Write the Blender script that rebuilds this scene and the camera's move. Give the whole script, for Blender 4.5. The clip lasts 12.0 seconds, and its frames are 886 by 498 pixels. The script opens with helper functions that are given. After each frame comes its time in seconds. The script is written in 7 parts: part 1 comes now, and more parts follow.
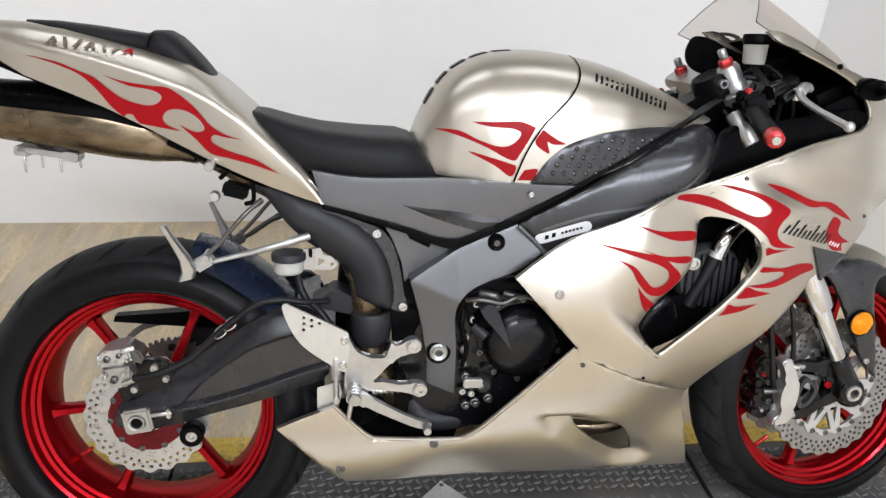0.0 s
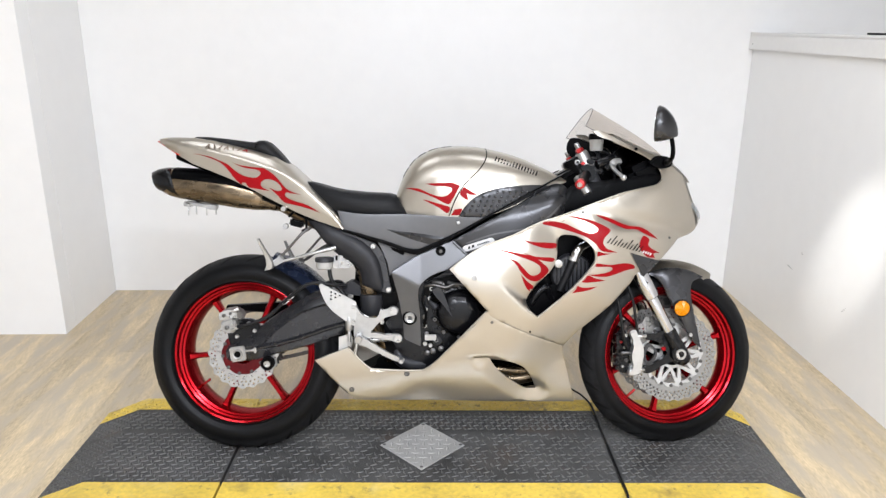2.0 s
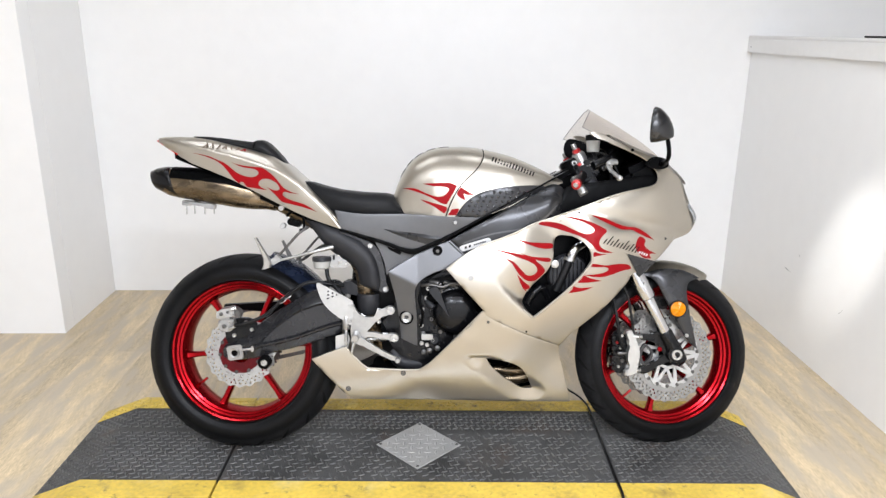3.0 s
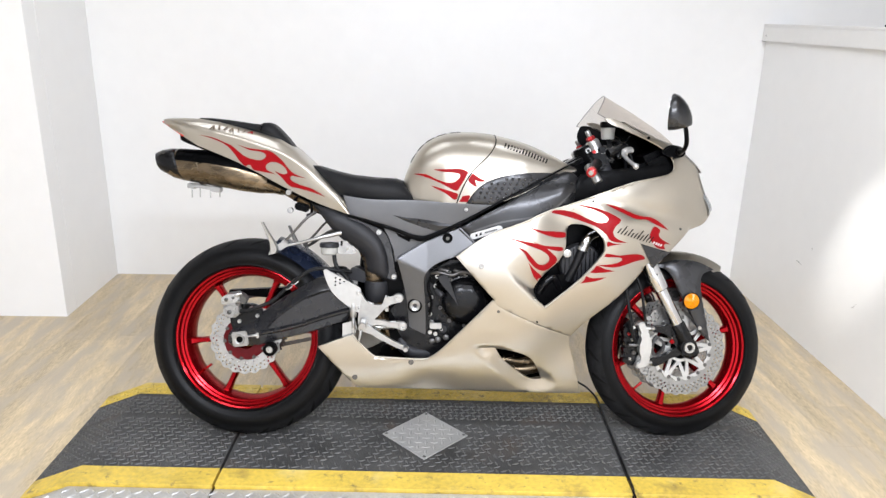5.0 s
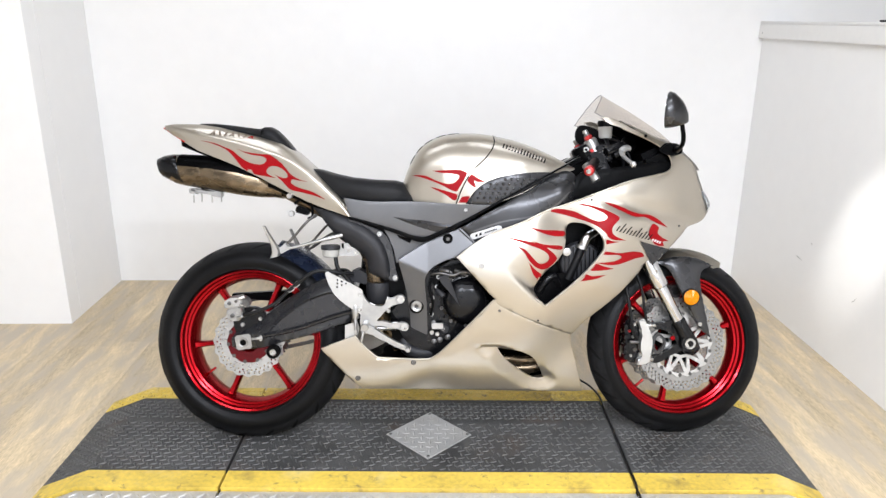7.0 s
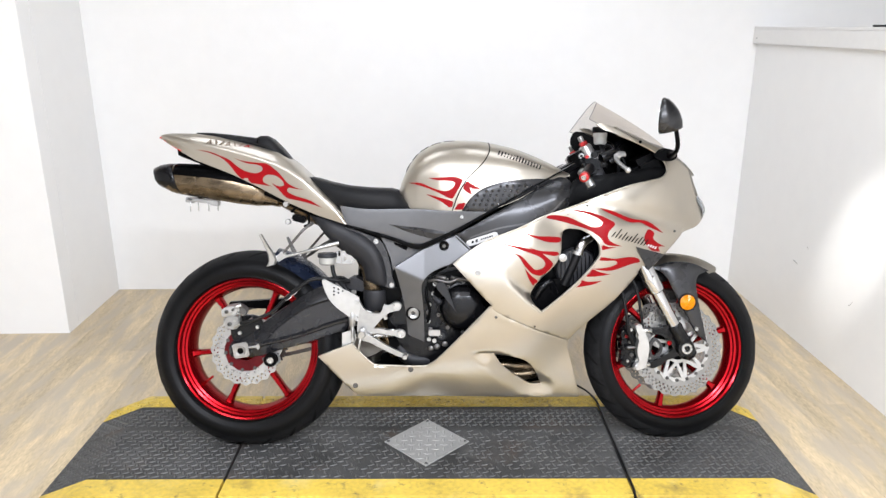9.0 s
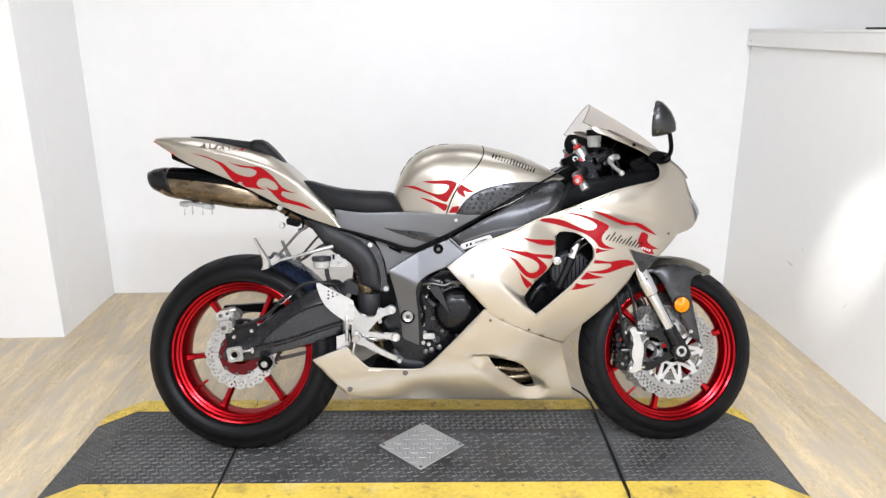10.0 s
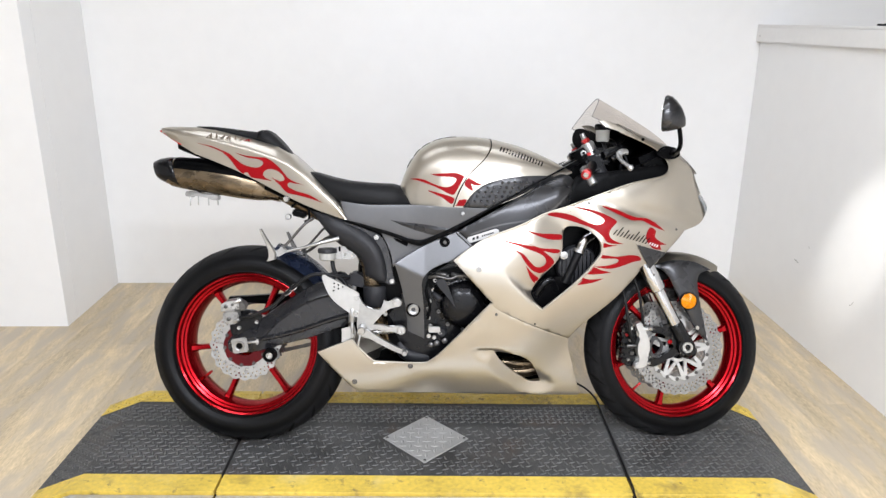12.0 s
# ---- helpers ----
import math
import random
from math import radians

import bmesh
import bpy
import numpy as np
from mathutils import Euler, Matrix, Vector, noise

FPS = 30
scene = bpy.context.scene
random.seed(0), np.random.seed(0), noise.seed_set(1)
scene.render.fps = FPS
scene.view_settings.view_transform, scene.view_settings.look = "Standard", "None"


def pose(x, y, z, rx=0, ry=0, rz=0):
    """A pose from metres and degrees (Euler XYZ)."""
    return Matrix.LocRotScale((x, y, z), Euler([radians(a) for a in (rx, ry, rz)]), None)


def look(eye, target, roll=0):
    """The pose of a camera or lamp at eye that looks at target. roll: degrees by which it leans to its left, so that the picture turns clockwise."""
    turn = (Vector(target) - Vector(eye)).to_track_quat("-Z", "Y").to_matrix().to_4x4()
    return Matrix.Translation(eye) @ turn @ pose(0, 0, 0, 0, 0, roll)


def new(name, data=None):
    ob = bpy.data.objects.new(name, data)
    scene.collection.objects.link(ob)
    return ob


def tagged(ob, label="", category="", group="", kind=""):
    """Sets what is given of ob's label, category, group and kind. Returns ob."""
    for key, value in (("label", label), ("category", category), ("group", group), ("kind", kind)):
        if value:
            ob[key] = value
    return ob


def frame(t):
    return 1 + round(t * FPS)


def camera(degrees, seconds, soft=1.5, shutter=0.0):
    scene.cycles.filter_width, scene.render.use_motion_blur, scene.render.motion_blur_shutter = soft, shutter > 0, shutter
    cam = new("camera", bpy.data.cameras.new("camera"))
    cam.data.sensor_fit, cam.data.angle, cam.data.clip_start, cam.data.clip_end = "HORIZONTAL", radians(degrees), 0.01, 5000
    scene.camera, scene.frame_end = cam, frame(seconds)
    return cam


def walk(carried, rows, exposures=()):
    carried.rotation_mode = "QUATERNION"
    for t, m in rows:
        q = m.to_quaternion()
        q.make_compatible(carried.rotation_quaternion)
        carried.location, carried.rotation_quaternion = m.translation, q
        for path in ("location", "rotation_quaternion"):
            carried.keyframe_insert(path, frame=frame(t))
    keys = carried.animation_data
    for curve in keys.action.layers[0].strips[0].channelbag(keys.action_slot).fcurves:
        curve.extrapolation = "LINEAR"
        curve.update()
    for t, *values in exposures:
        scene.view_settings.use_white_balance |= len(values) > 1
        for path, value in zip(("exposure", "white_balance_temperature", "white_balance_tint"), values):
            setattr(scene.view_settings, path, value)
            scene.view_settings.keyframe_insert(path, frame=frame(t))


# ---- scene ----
cam = camera(62.9, 12.0, soft=1.4)
PATH = [
    (0, (-0.342, -1.177, 1.228), (-0.057, 0.573, 0.301), 3.5),
    (0.5, (-0.245, -1.56, 1.266), (-0.118, 0.256, 0.438), 3.4),
    (1, (-0.206, -1.906, 1.307), (-0.05, -0.022, 0.655), 1.9),
    (1.5, (-0.216, -2.156, 1.317), (-0.136, -0.257, 0.693), 0.0),
    (2, (-0.133, -2.205, 1.322), (-0.067, -0.296, 0.729), 0.4),
    (2.5, (-0.125, -2.218, 1.317), (-0.094, -0.307, 0.729), 1.0),
    (3, (-0.12, -2.217, 1.314), (-0.057, -0.305, 0.73), 0.6),
    (5, (-0.147, -2.174, 1.298), (-0.086, -0.272, 0.683), 1.4),
    (5.5, (-0.145, -2.171, 1.3), (-0.091, -0.269, 0.683), 1.0),
    (6, (-0.135, -2.18, 1.298), (-0.076, -0.277, 0.684), 0.6),
    (6.5, (-0.136, -2.185, 1.298), (-0.086, -0.281, 0.689), 0.4),
    (7, (-0.141, -2.192, 1.296), (-0.087, -0.288, 0.689), 0.4),
    (9, (-0.133, -2.197, 1.3), (-0.076, -0.287, 0.709), -0.0),
    (9.5, (-0.125, -2.199, 1.301), (-0.06, -0.287, 0.717), -0.0),
    (10, (-0.123, -2.196, 1.304), (-0.059, -0.285, 0.718), -0.1),
    (10.5, (-0.124, -2.195, 1.299), (-0.061, -0.284, 0.712), 0.1),
    (11, (-0.127, -2.19, 1.296), (-0.072, -0.281, 0.701), -0.2),
    (11.5, (-0.133, -2.187, 1.292), (-0.075, -0.279, 0.694), 0.0),
    (12, (-0.136, -2.187, 1.299), (-0.078, -0.281, 0.697), 0.5),
]
walk(cam, [(t, look(eye, target, roll)) for t, eye, target, roll in PATH], [(0, -0.53), (0.5, -0.48), (1, -0.42), (2.5, -0.41), (5.5, -0.33), (9.5, -0.31), (12, -0.45)])

# ---- world and lamps ----
world = bpy.data.worlds.new("world")
world.use_nodes = True
world.node_tree.nodes["Background"].inputs[0].default_value = (0.9, 0.95, 1.0, 1)
world.node_tree.nodes["Background"].inputs[1].default_value = 0.02
scene.world = world


def lamp(name, kind, m, watts, size=0.5, size_y=None, colour=(1, 1, 1), spot=40):
    data = bpy.data.lights.new(name, kind)
    data.energy, data.color = watts, colour
    if kind == "AREA":
        data.shape, data.size, data.size_y = "RECTANGLE", size, size_y or size
    elif kind == "SPOT":
        data.spot_size, data.spot_blend, data.shadow_soft_size = radians(spot), 0.9, size
    ob = new(name, data)
    ob.matrix_basis = m
    return ob


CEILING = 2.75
# assumed ceiling panels, out of view; the camera-side pair gives most of the fill
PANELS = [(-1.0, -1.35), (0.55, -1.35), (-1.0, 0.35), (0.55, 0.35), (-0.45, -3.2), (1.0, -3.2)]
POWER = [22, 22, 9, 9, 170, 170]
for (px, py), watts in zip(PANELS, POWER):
    lamp("fill_panel_light", "AREA", look((px, py, CEILING - 0.06), (px, py, 0)), watts, 1.15, 0.30, (0.925, 0.975, 1.09))
# added spot with no fixture, aimed to make the bright patch on the partition
lamp("added_wall_spot", "SPOT", look((0.1, -0.75, 2.55), (1.54, 0.42, 0.50)), 330, 0.04, None, (1.0, 0.985, 0.96), 10)

# ---- materials ----


def mat(name, colour, rough=0.5, metal=0.0, vary=0.12, scale=6.0, fine=60.0, bump=0.0, coat=0.0, rough_vary=0.08, bump_scale=None, spec=0.5, random=0.0, stretch=(1, 1, 1)):
    """A Principled surface with colour drift at two scales, uneven gloss and fine relief."""
    m = bpy.data.materials.new(name)
    m.use_nodes = True
    nt = m.node_tree
    p = nt.nodes["Principled BSDF"]
    tc = nt.nodes.new("ShaderNodeTexCoord")
    mp = nt.nodes.new("ShaderNodeMapping")
    mp.inputs["Scale"].default_value = stretch
    nt.links.new(tc.outputs["Object"], mp.inputs[0])
    big, small = nt.nodes.new("ShaderNodeTexNoise"), nt.nodes.new("ShaderNodeTexNoise")
    big.inputs["Scale"].default_value, small.inputs["Scale"].default_value = scale, fine
    big.inputs["Detail"].default_value, small.inputs["Detail"].default_value = 4, 5
    for n in (big, small):
        nt.links.new(mp.outputs[0], n.inputs["Vector"])
    add = nt.nodes.new("ShaderNodeMath")
    add.operation = "ADD"
    nt.links.new(big.outputs[0], add.inputs[0])
    nt.links.new(small.outputs[0], add.inputs[1])
    last = add.outputs[0]
    if random:
        info, mul, plus = nt.nodes.new("ShaderNodeObjectInfo"), nt.nodes.new("ShaderNodeMath"), nt.nodes.new("ShaderNodeMath")
        mul.operation, mul.inputs[1].default_value = "MULTIPLY_ADD", random
        mul.inputs[2].default_value = -random / 2
        nt.links.new(info.outputs["Random"], mul.inputs[0])
        nt.links.new(last, plus.inputs[0])
        nt.links.new(mul.outputs[0], plus.inputs[1])
        last = plus.outputs[0]
    ramp = nt.nodes.new("ShaderNodeMapRange")
    ramp.inputs["From Min"].default_value, ramp.inputs["From Max"].default_value = 0.6, 1.4
    ramp.inputs["To Min"].default_value, ramp.inputs["To Max"].default_value = 1 - vary, 1 + vary
    nt.links.new(last, ramp.inputs[0])
    tint = nt.nodes.new("ShaderNodeVectorMath")
    tint.operation = "SCALE"
    tint.inputs[0].default_value = colour
    nt.links.new(ramp.outputs[0], tint.inputs["Scale"])
    nt.links.new(tint.outputs[0], p.inputs["Base Color"])
    rr = nt.nodes.new("ShaderNodeMapRange")
    rr.inputs["From Min"].default_value, rr.inputs["From Max"].default_value = 0.3, 0.7
    rr.inputs["To Min"].default_value, rr.inputs["To Max"].default_value = max(rough - rough_vary, 0.02), min(rough + rough_vary, 1)
    nt.links.new(small.outputs[0], rr.inputs[0])
    nt.links.new(rr.outputs[0], p.inputs["Roughness"])
    p.inputs["Metallic"].default_value = metal
    p.inputs["Specular IOR Level"].default_value = spec
    p.inputs["Coat Weight"].default_value, p.inputs["Coat Roughness"].default_value = coat, 0.14
    if bump:
        bn = nt.nodes.new("ShaderNodeTexNoise")
        bn.inputs["Scale"].default_value, bn.inputs["Detail"].default_value = bump_scale or fine * 6, 3
        nt.links.new(mp.outputs[0], bn.inputs["Vector"])
        b = nt.nodes.new("ShaderNodeBump")
        b.inputs["Strength"].default_value, b.inputs["Distance"].default_value = bump, 0.002
        nt.links.new(bn.outputs[0], b.inputs["Height"])
        nt.links.new(b.outputs[0], p.inputs["Normal"])
    return m


GOLD = mat("champagne_gold_paint", (0.445, 0.406, 0.343), 0.325, 0.90, 0.03, 3, 25, 0, 0.30, 0.015)
FLAME = mat("red_flame_vinyl", (0.25, 0.003, 0.006), 0.40, 0.0, 0.14, 14, 200, 0, 0.0, spec=0.12)
DECAL = mat("black_decal", (0.006, 0.006, 0.006), 0.5, 0, 0.2, 20, 200, spec=0.1)
DECAL_PALE = mat("pale_decal", (0.62, 0.61, 0.60), 0.4, 0, 0.06, 20, 200)
FRAME = mat("grey_metallic_frame_paint", (0.108, 0.108, 0.111), 0.40, 0.7, 0.06, 8, 60, 0, 0, 0.03, spec=0.4)
COVER = mat("dark_grey_plastic_cover", (0.044, 0.044, 0.046), 0.28, 0.6, 0.05, 6, 18, 0, rough_vary=0.015)
SHROUD = mat("matt_charcoal_plastic", (0.020, 0.020, 0.0222), 0.46, 0.0, 0.12, 8, 300, 0.15, spec=0.25)
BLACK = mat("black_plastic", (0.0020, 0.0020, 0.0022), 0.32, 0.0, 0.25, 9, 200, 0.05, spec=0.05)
MIRRORCASE = mat("satin_black_mirror_case", (0.010, 0.010, 0.011), 0.26, 0.0, 0.1, 6, 20, rough_vary=0.02, spec=0.6)
FADED = mat("faded_dark_lettering", (0.165, 0.128, 0.095), 0.42, 0.5, 0.4, 30, 200, spec=0.2)
GLOSSBLACK = mat("gloss_black_plastic", (0.008, 0.009, 0.011), 0.18, 0.0, 0.2, 9, 150, 0, 0.6)
ENGINE = mat("black_engine_paint", (0.0036, 0.0036, 0.0042), 0.22, 0.0, 0.25, 12, 60, 0.03, spec=0.26)
SWING = mat("satin_black_swingarm", (0.014, 0.014, 0.016), 0.27, 0.1, 0.12, 6, 20, 0, rough_vary=0.02, spec=0.55)
RUBBER = mat("tyre_rubber", (0.0034, 0.0034, 0.0037), 0.42, 0, 0.3, 10, 90, 0.10, spec=0.13)
DUSTY = mat("dusty_tread_rubber", (0.0105, 0.0105, 0.0110), 0.52, 0, 0.7, 7, 60, 0.15, spec=0.10)
VINYL = mat("black_seat_vinyl", (0.009, 0.009, 0.0095), 0.46, 0, 0.1, 10, 300, 0.25, 0, 0.06, 900, 0.15)
RED = mat("candy_red_wheel_paint", (0.29, 0.0035, 0.007), 0.22, 0.8, 0.08, 8, 40, 0, 0.12, 0.04)
RED.node_tree.nodes["Principled BSDF"].inputs["Specular Tint"].default_value = (0.55, 0.03, 0.04, 1)
# wheel red darkened for the disc carrier; the swingarm's shade is in the colour
SHADERED = mat("shaded_candy_red", (0.085, 0.004, 0.006), 0.38, 0.3, 0.25, 20, 90, 0, spec=0.2)
REDPART = mat("red_anodised", (0.45, 0.03, 0.03), 0.3, 0.6, 0.1, 10, 300)
DISC = mat("drilled_disc_steel", (0.27, 0.266, 0.255), 0.40, 0.9, 0.14, 14, 80, 0)
STEEL = mat("brushed_steel", (0.45, 0.445, 0.43), 0.32, 0.9, 0.12, 14, 80, 0)
ALLOY = mat("silver_alloy", (0.38, 0.376, 0.366), 0.33, 0.85, 0.14, 14, 60, 0, rough_vary=0.05)
WHITEALLOY = mat("pale_polished_alloy", (0.47, 0.467, 0.455), 0.34, 0.75, 0.10, 14, 60, 0, rough_vary=0.05)
CHROME = mat("chrome", (0.50, 0.50, 0.505), 0.06, 1.0, 0.04, 10, 200)
DARKSTEEL = mat("dark_steel", (0.12, 0.115, 0.11), 0.40, 0.85, 0.2, 14, 220)
TITAN = mat("heat_tinted_titanium", (0.150, 0.113, 0.072), 0.27, 0.85, 0.80, 9, 30, 0, stretch=(0.6, 1, 1.6))
AMBER = mat("amber_reflector", (0.62, 0.205, 0.0), 0.22, 0.0, 0.3, 60, 260, 0, 0.0, spec=0.25)
TAILRED = mat("red_tail_lens", (0.55, 0.03, 0.02), 0.15, 0.0, 0.15, 30, 200, 0, 0.8)
MILKY = mat("milky_fluid_reservoir", (0.36, 0.355, 0.33), 0.35, 0, 0.06, 30, 200)
# black hugger plastic with a blue reflection mixed into its base colour
BLUESHEEN = mat("black_gloss_blue_reflection", (0.024, 0.034, 0.066), 0.27, 0.1, 0.25, 9, 30, 0, 0.8, 0.02)
HOSE = mat("black_hose_rubber", (0.005, 0.005, 0.0055), 0.45, 0, 0.2, 20, 300, spec=0.25)
LAMPGLASS = mat("headlamp_lens", (0.62, 0.64, 0.66), 0.06, 0.4, 0.05, 10, 100, 0, 1.0)
MIRROR = mat("mirror_glass", (0.85, 0.86, 0.88), 0.03, 1.0, 0.02, 10, 100)
WALL = mat("white_gloss_wall_panel", (0.87, 0.865, 0.85), 0.36, 0, 0.02, 1.2, 14, 0.06, 0, 0.08, 90)
UNSEENWALL = mat("pale_unseen_wall", (0.72, 0.72, 0.72), 0.7, 0, 0.1, 1.5, 20, 0.05)
TRIM = mat("white_trim_board", (0.80, 0.79, 0.77), 0.4, 0, 0.03, 3, 40, 0.05)
SCUFF = mat("grey_scuff", (0.46, 0.45, 0.43), 0.6, 0, 0.2, 40, 200)
CEIL = mat("ceiling_board", (0.42, 0.415, 0.40), 0.8, 0, 0.05, 2, 60, 0.1)
def stained(m, *stains):
    """Lays stain colours over a surface: each (colour, noise scale, offset, from, to, strength)."""
    nt = m.node_tree
    p = nt.nodes["Principled BSDF"]
    for colour, scale, shift, low, high, strength in stains:
        tc, mp, no = (nt.nodes.new(k) for k in ("ShaderNodeTexCoord", "ShaderNodeMapping", "ShaderNodeTexNoise"))
        rg, mx = nt.nodes.new("ShaderNodeMapRange"), nt.nodes.new("ShaderNodeMix")
        mx.data_type = "RGBA"
        mp.inputs["Location"].default_value = (shift, shift * 0.7, 0)
        no.inputs["Scale"].default_value, no.inputs["Detail"].default_value, no.inputs["Roughness"].default_value = scale, 6, 0.62
        nt.links.new(tc.outputs["Object"], mp.inputs[0])
        nt.links.new(mp.outputs[0], no.inputs["Vector"])
        nt.links.new(no.outputs[0], rg.inputs[0])
        rg.inputs["From Min"].default_value, rg.inputs["From Max"].default_value = low, high
        rg.inputs["To Max"].default_value = strength
        nt.links.new(rg.outputs[0], mx.inputs["Factor"])
        nt.links.new(p.inputs["Base Color"].links[0].from_socket, mx.inputs[6])
        mx.inputs[7].default_value = (*colour, 1)
        nt.links.new(mx.outputs[2], p.inputs["Base Color"])
    return m


MATRUB = stained(mat("dirty_grey_rubber_mat", (0.034, 0.0333, 0.032), 0.58, 0, 0.6, 6, 90, 0.5, 0, 0.12, 220), ((0.085, 0.055, 0.038), 4.5, 3.1, 0.54, 0.68, 0.7), ((0.018, 0.018, 0.018), 3.2, 7.7, 0.56, 0.66, 0.85), ((0.12, 0.118, 0.112), 9.0, 1.3, 0.60, 0.72, 0.5))
def dust_and_sheen(m, colour, near, far):
    """Paler mat in front of the wheels, broken up by patches: trodden dust, and the sheen there put into the colour."""
    nt = m.node_tree
    p = nt.nodes["Principled BSDF"]
    tc, sep, rg, no, rn, mul, mx = (nt.nodes.new(k) for k in ("ShaderNodeTexCoord", "ShaderNodeSeparateXYZ", "ShaderNodeMapRange", "ShaderNodeTexNoise", "ShaderNodeMapRange", "ShaderNodeMath", "ShaderNodeMix"))
    mx.data_type, mul.operation = "RGBA", "MULTIPLY"
    nt.links.new(tc.outputs["Object"], sep.inputs[0])
    nt.links.new(sep.outputs["Y"], rg.inputs[0])
    rg.inputs["From Min"].default_value, rg.inputs["From Max"].default_value = far, near
    no.inputs["Scale"].default_value, no.inputs["Detail"].default_value = 5.5, 6
    nt.links.new(tc.outputs["Object"], no.inputs["Vector"])
    nt.links.new(no.outputs[0], rn.inputs[0])
    rn.inputs["From Min"].default_value, rn.inputs["From Max"].default_value = 0.36, 0.62
    nt.links.new(rg.outputs[0], mul.inputs[0])
    nt.links.new(rn.outputs[0], mul.inputs[1])
    nt.links.new(mul.outputs[0], mx.inputs["Factor"])
    nt.links.new(p.inputs["Base Color"].links[0].from_socket, mx.inputs[6])
    mx.inputs[7].default_value = (*colour, 1)
    nt.links.new(mx.outputs[2], p.inputs["Base Color"])
    return m


dust_and_sheen(MATRUB, (0.064, 0.063, 0.061), -0.065, -0.030)
MATWORN = mat("worn_rubber_treads", (0.080, 0.078, 0.075), 0.56, 0, 0.6, 5, 60, 0.2, 0, 0.12, 300)
MATTOP = mat("scuffed_rubber_treads", (0.090, 0.088, 0.085), 0.58, 0, 0.45, 5, 60, 0.2, 0, 0.12, 300)
YELLOW = stained(mat("worn_yellow_paint", (0.60, 0.425, 0.068), 0.52, 0, 0.30, 6, 70, 0.15, 0, 0.1, 400), ((0.20, 0.145, 0.05), 7.0, 2.2, 0.55, 0.70, 0.75), ((0.09, 0.075, 0.05), 26.0, 5.1, 0.58, 0.68, 0.7), ((0.70, 0.58, 0.24), 5.0, 9.4, 0.56, 0.72, 0.6))
PLATE = mat("galvanised_tread_plate", (0.52, 0.515, 0.50), 0.48, 0.65, 0.16, 9, 120, 0.1)
DARKGAP = mat("dark_joint", (0.006, 0.006, 0.006), 0.8, spec=0.1)


def wood_material():
    """Oak-look vinyl boards: yellow and grey staves along y, with a tone of their own for each board."""
    m = mat("pale_oak_vinyl", (0.55, 0.435, 0.270), 0.40, 0, 0.38, 4.2, 34, 0.06, 0.1, 0.08, 160, 0.5, 0.26, (7, 1.3, 1))
    nt = m.node_tree
    p = nt.nodes["Principled BSDF"]
    tc, mp, no, info, add = (nt.nodes.new(k) for k in ("ShaderNodeTexCoord", "ShaderNodeMapping", "ShaderNodeTexNoise", "ShaderNodeObjectInfo", "ShaderNodeVectorMath"))
    rg, mx = nt.nodes.new("ShaderNodeMapRange"), nt.nodes.new("ShaderNodeMix")
    mx.data_type = "RGBA"
    mp.inputs["Scale"].default_value = (11, 2.8, 1)
    no.inputs["Scale"].default_value, no.inputs["Detail"].default_value = 1.5, 3
    nt.links.new(tc.outputs["Object"], add.inputs[0])
    nt.links.new(info.outputs["Location"], add.inputs[1])
    nt.links.new(add.outputs[0], mp.inputs[0])
    nt.links.new(mp.outputs[0], no.inputs["Vector"])
    nt.links.new(no.outputs[0], rg.inputs[0])
    rg.inputs["From Min"].default_value, rg.inputs["From Max"].default_value = 0.42, 0.64
    rg.inputs["To Max"].default_value = 0.85
    nt.links.new(rg.outputs[0], mx.inputs["Factor"])
    nt.links.new(p.inputs["Base Color"].links[0].from_socket, mx.inputs[6])
    mx.inputs[7].default_value = (0.44, 0.375, 0.285, 1)
    nt.links.new(mx.outputs[2], p.inputs["Base Color"])
    return m


WOOD = wood_material()


def shield_material():
    m = bpy.data.materials.new("smoke_tinted_acrylic")
    m.use_nodes = True
    nt = m.node_tree
    out = nt.nodes["Material Output"]
    nt.nodes.remove(nt.nodes["Principled BSDF"])
    tr, gl, mix = (nt.nodes.new(k) for k in ("ShaderNodeBsdfTransparent", "ShaderNodeBsdfGlossy", "ShaderNodeMixShader"))
    tr.inputs[0].default_value = (0.86, 0.825, 0.79, 1)
    gl.inputs["Roughness"].default_value = 0.04
    mix.inputs[0].default_value = 0.09
    nt.links.new(tr.outputs[0], mix.inputs[1])
    nt.links.new(gl.outputs[0], mix.inputs[2])
    nt.links.new(mix.outputs[0], out.inputs[0])
    return m


SHIELD = shield_material()

# ---- shape helpers ----
from mathutils import geometry
from mathutils.bvhtree import BVHTree


def link_mesh(name, me, material, smooth=40):
    me.materials.append(material)
    for p in me.polygons:
        p.use_smooth = True
    if smooth:
        me.set_sharp_from_angle(angle=radians(smooth))
    return new(name, me)


FAR = {}


def part(name, bm, material, parent=None, label="", smooth=40, split=False):
    """Links a bmesh as one mesh object under a thing or a part; split: its two mirrored halves as two objects, of which the near one is returned."""
    if split:
        far = bm.copy()
        for half, sign in ((bm, 1), (far, -1)):
            bmesh.ops.delete(half, geom=[f for f in half.faces if f.calc_center_median().y * sign > 0], context="FACES")
        other = part(name, far, material, FAR.get(parent, parent), label, smooth)
        near = part(name, bm, material, parent, label, smooth)
        FAR[near] = other
        return near
    bmesh.ops.recalc_face_normals(bm, faces=bm.faces[:])
    me = bpy.data.meshes.new(name)
    bm.to_mesh(me)
    bm.free()
    ob = link_mesh(name, me, material, smooth)
    ob.parent = parent
    if label:
        tagged(ob, label)
    return ob


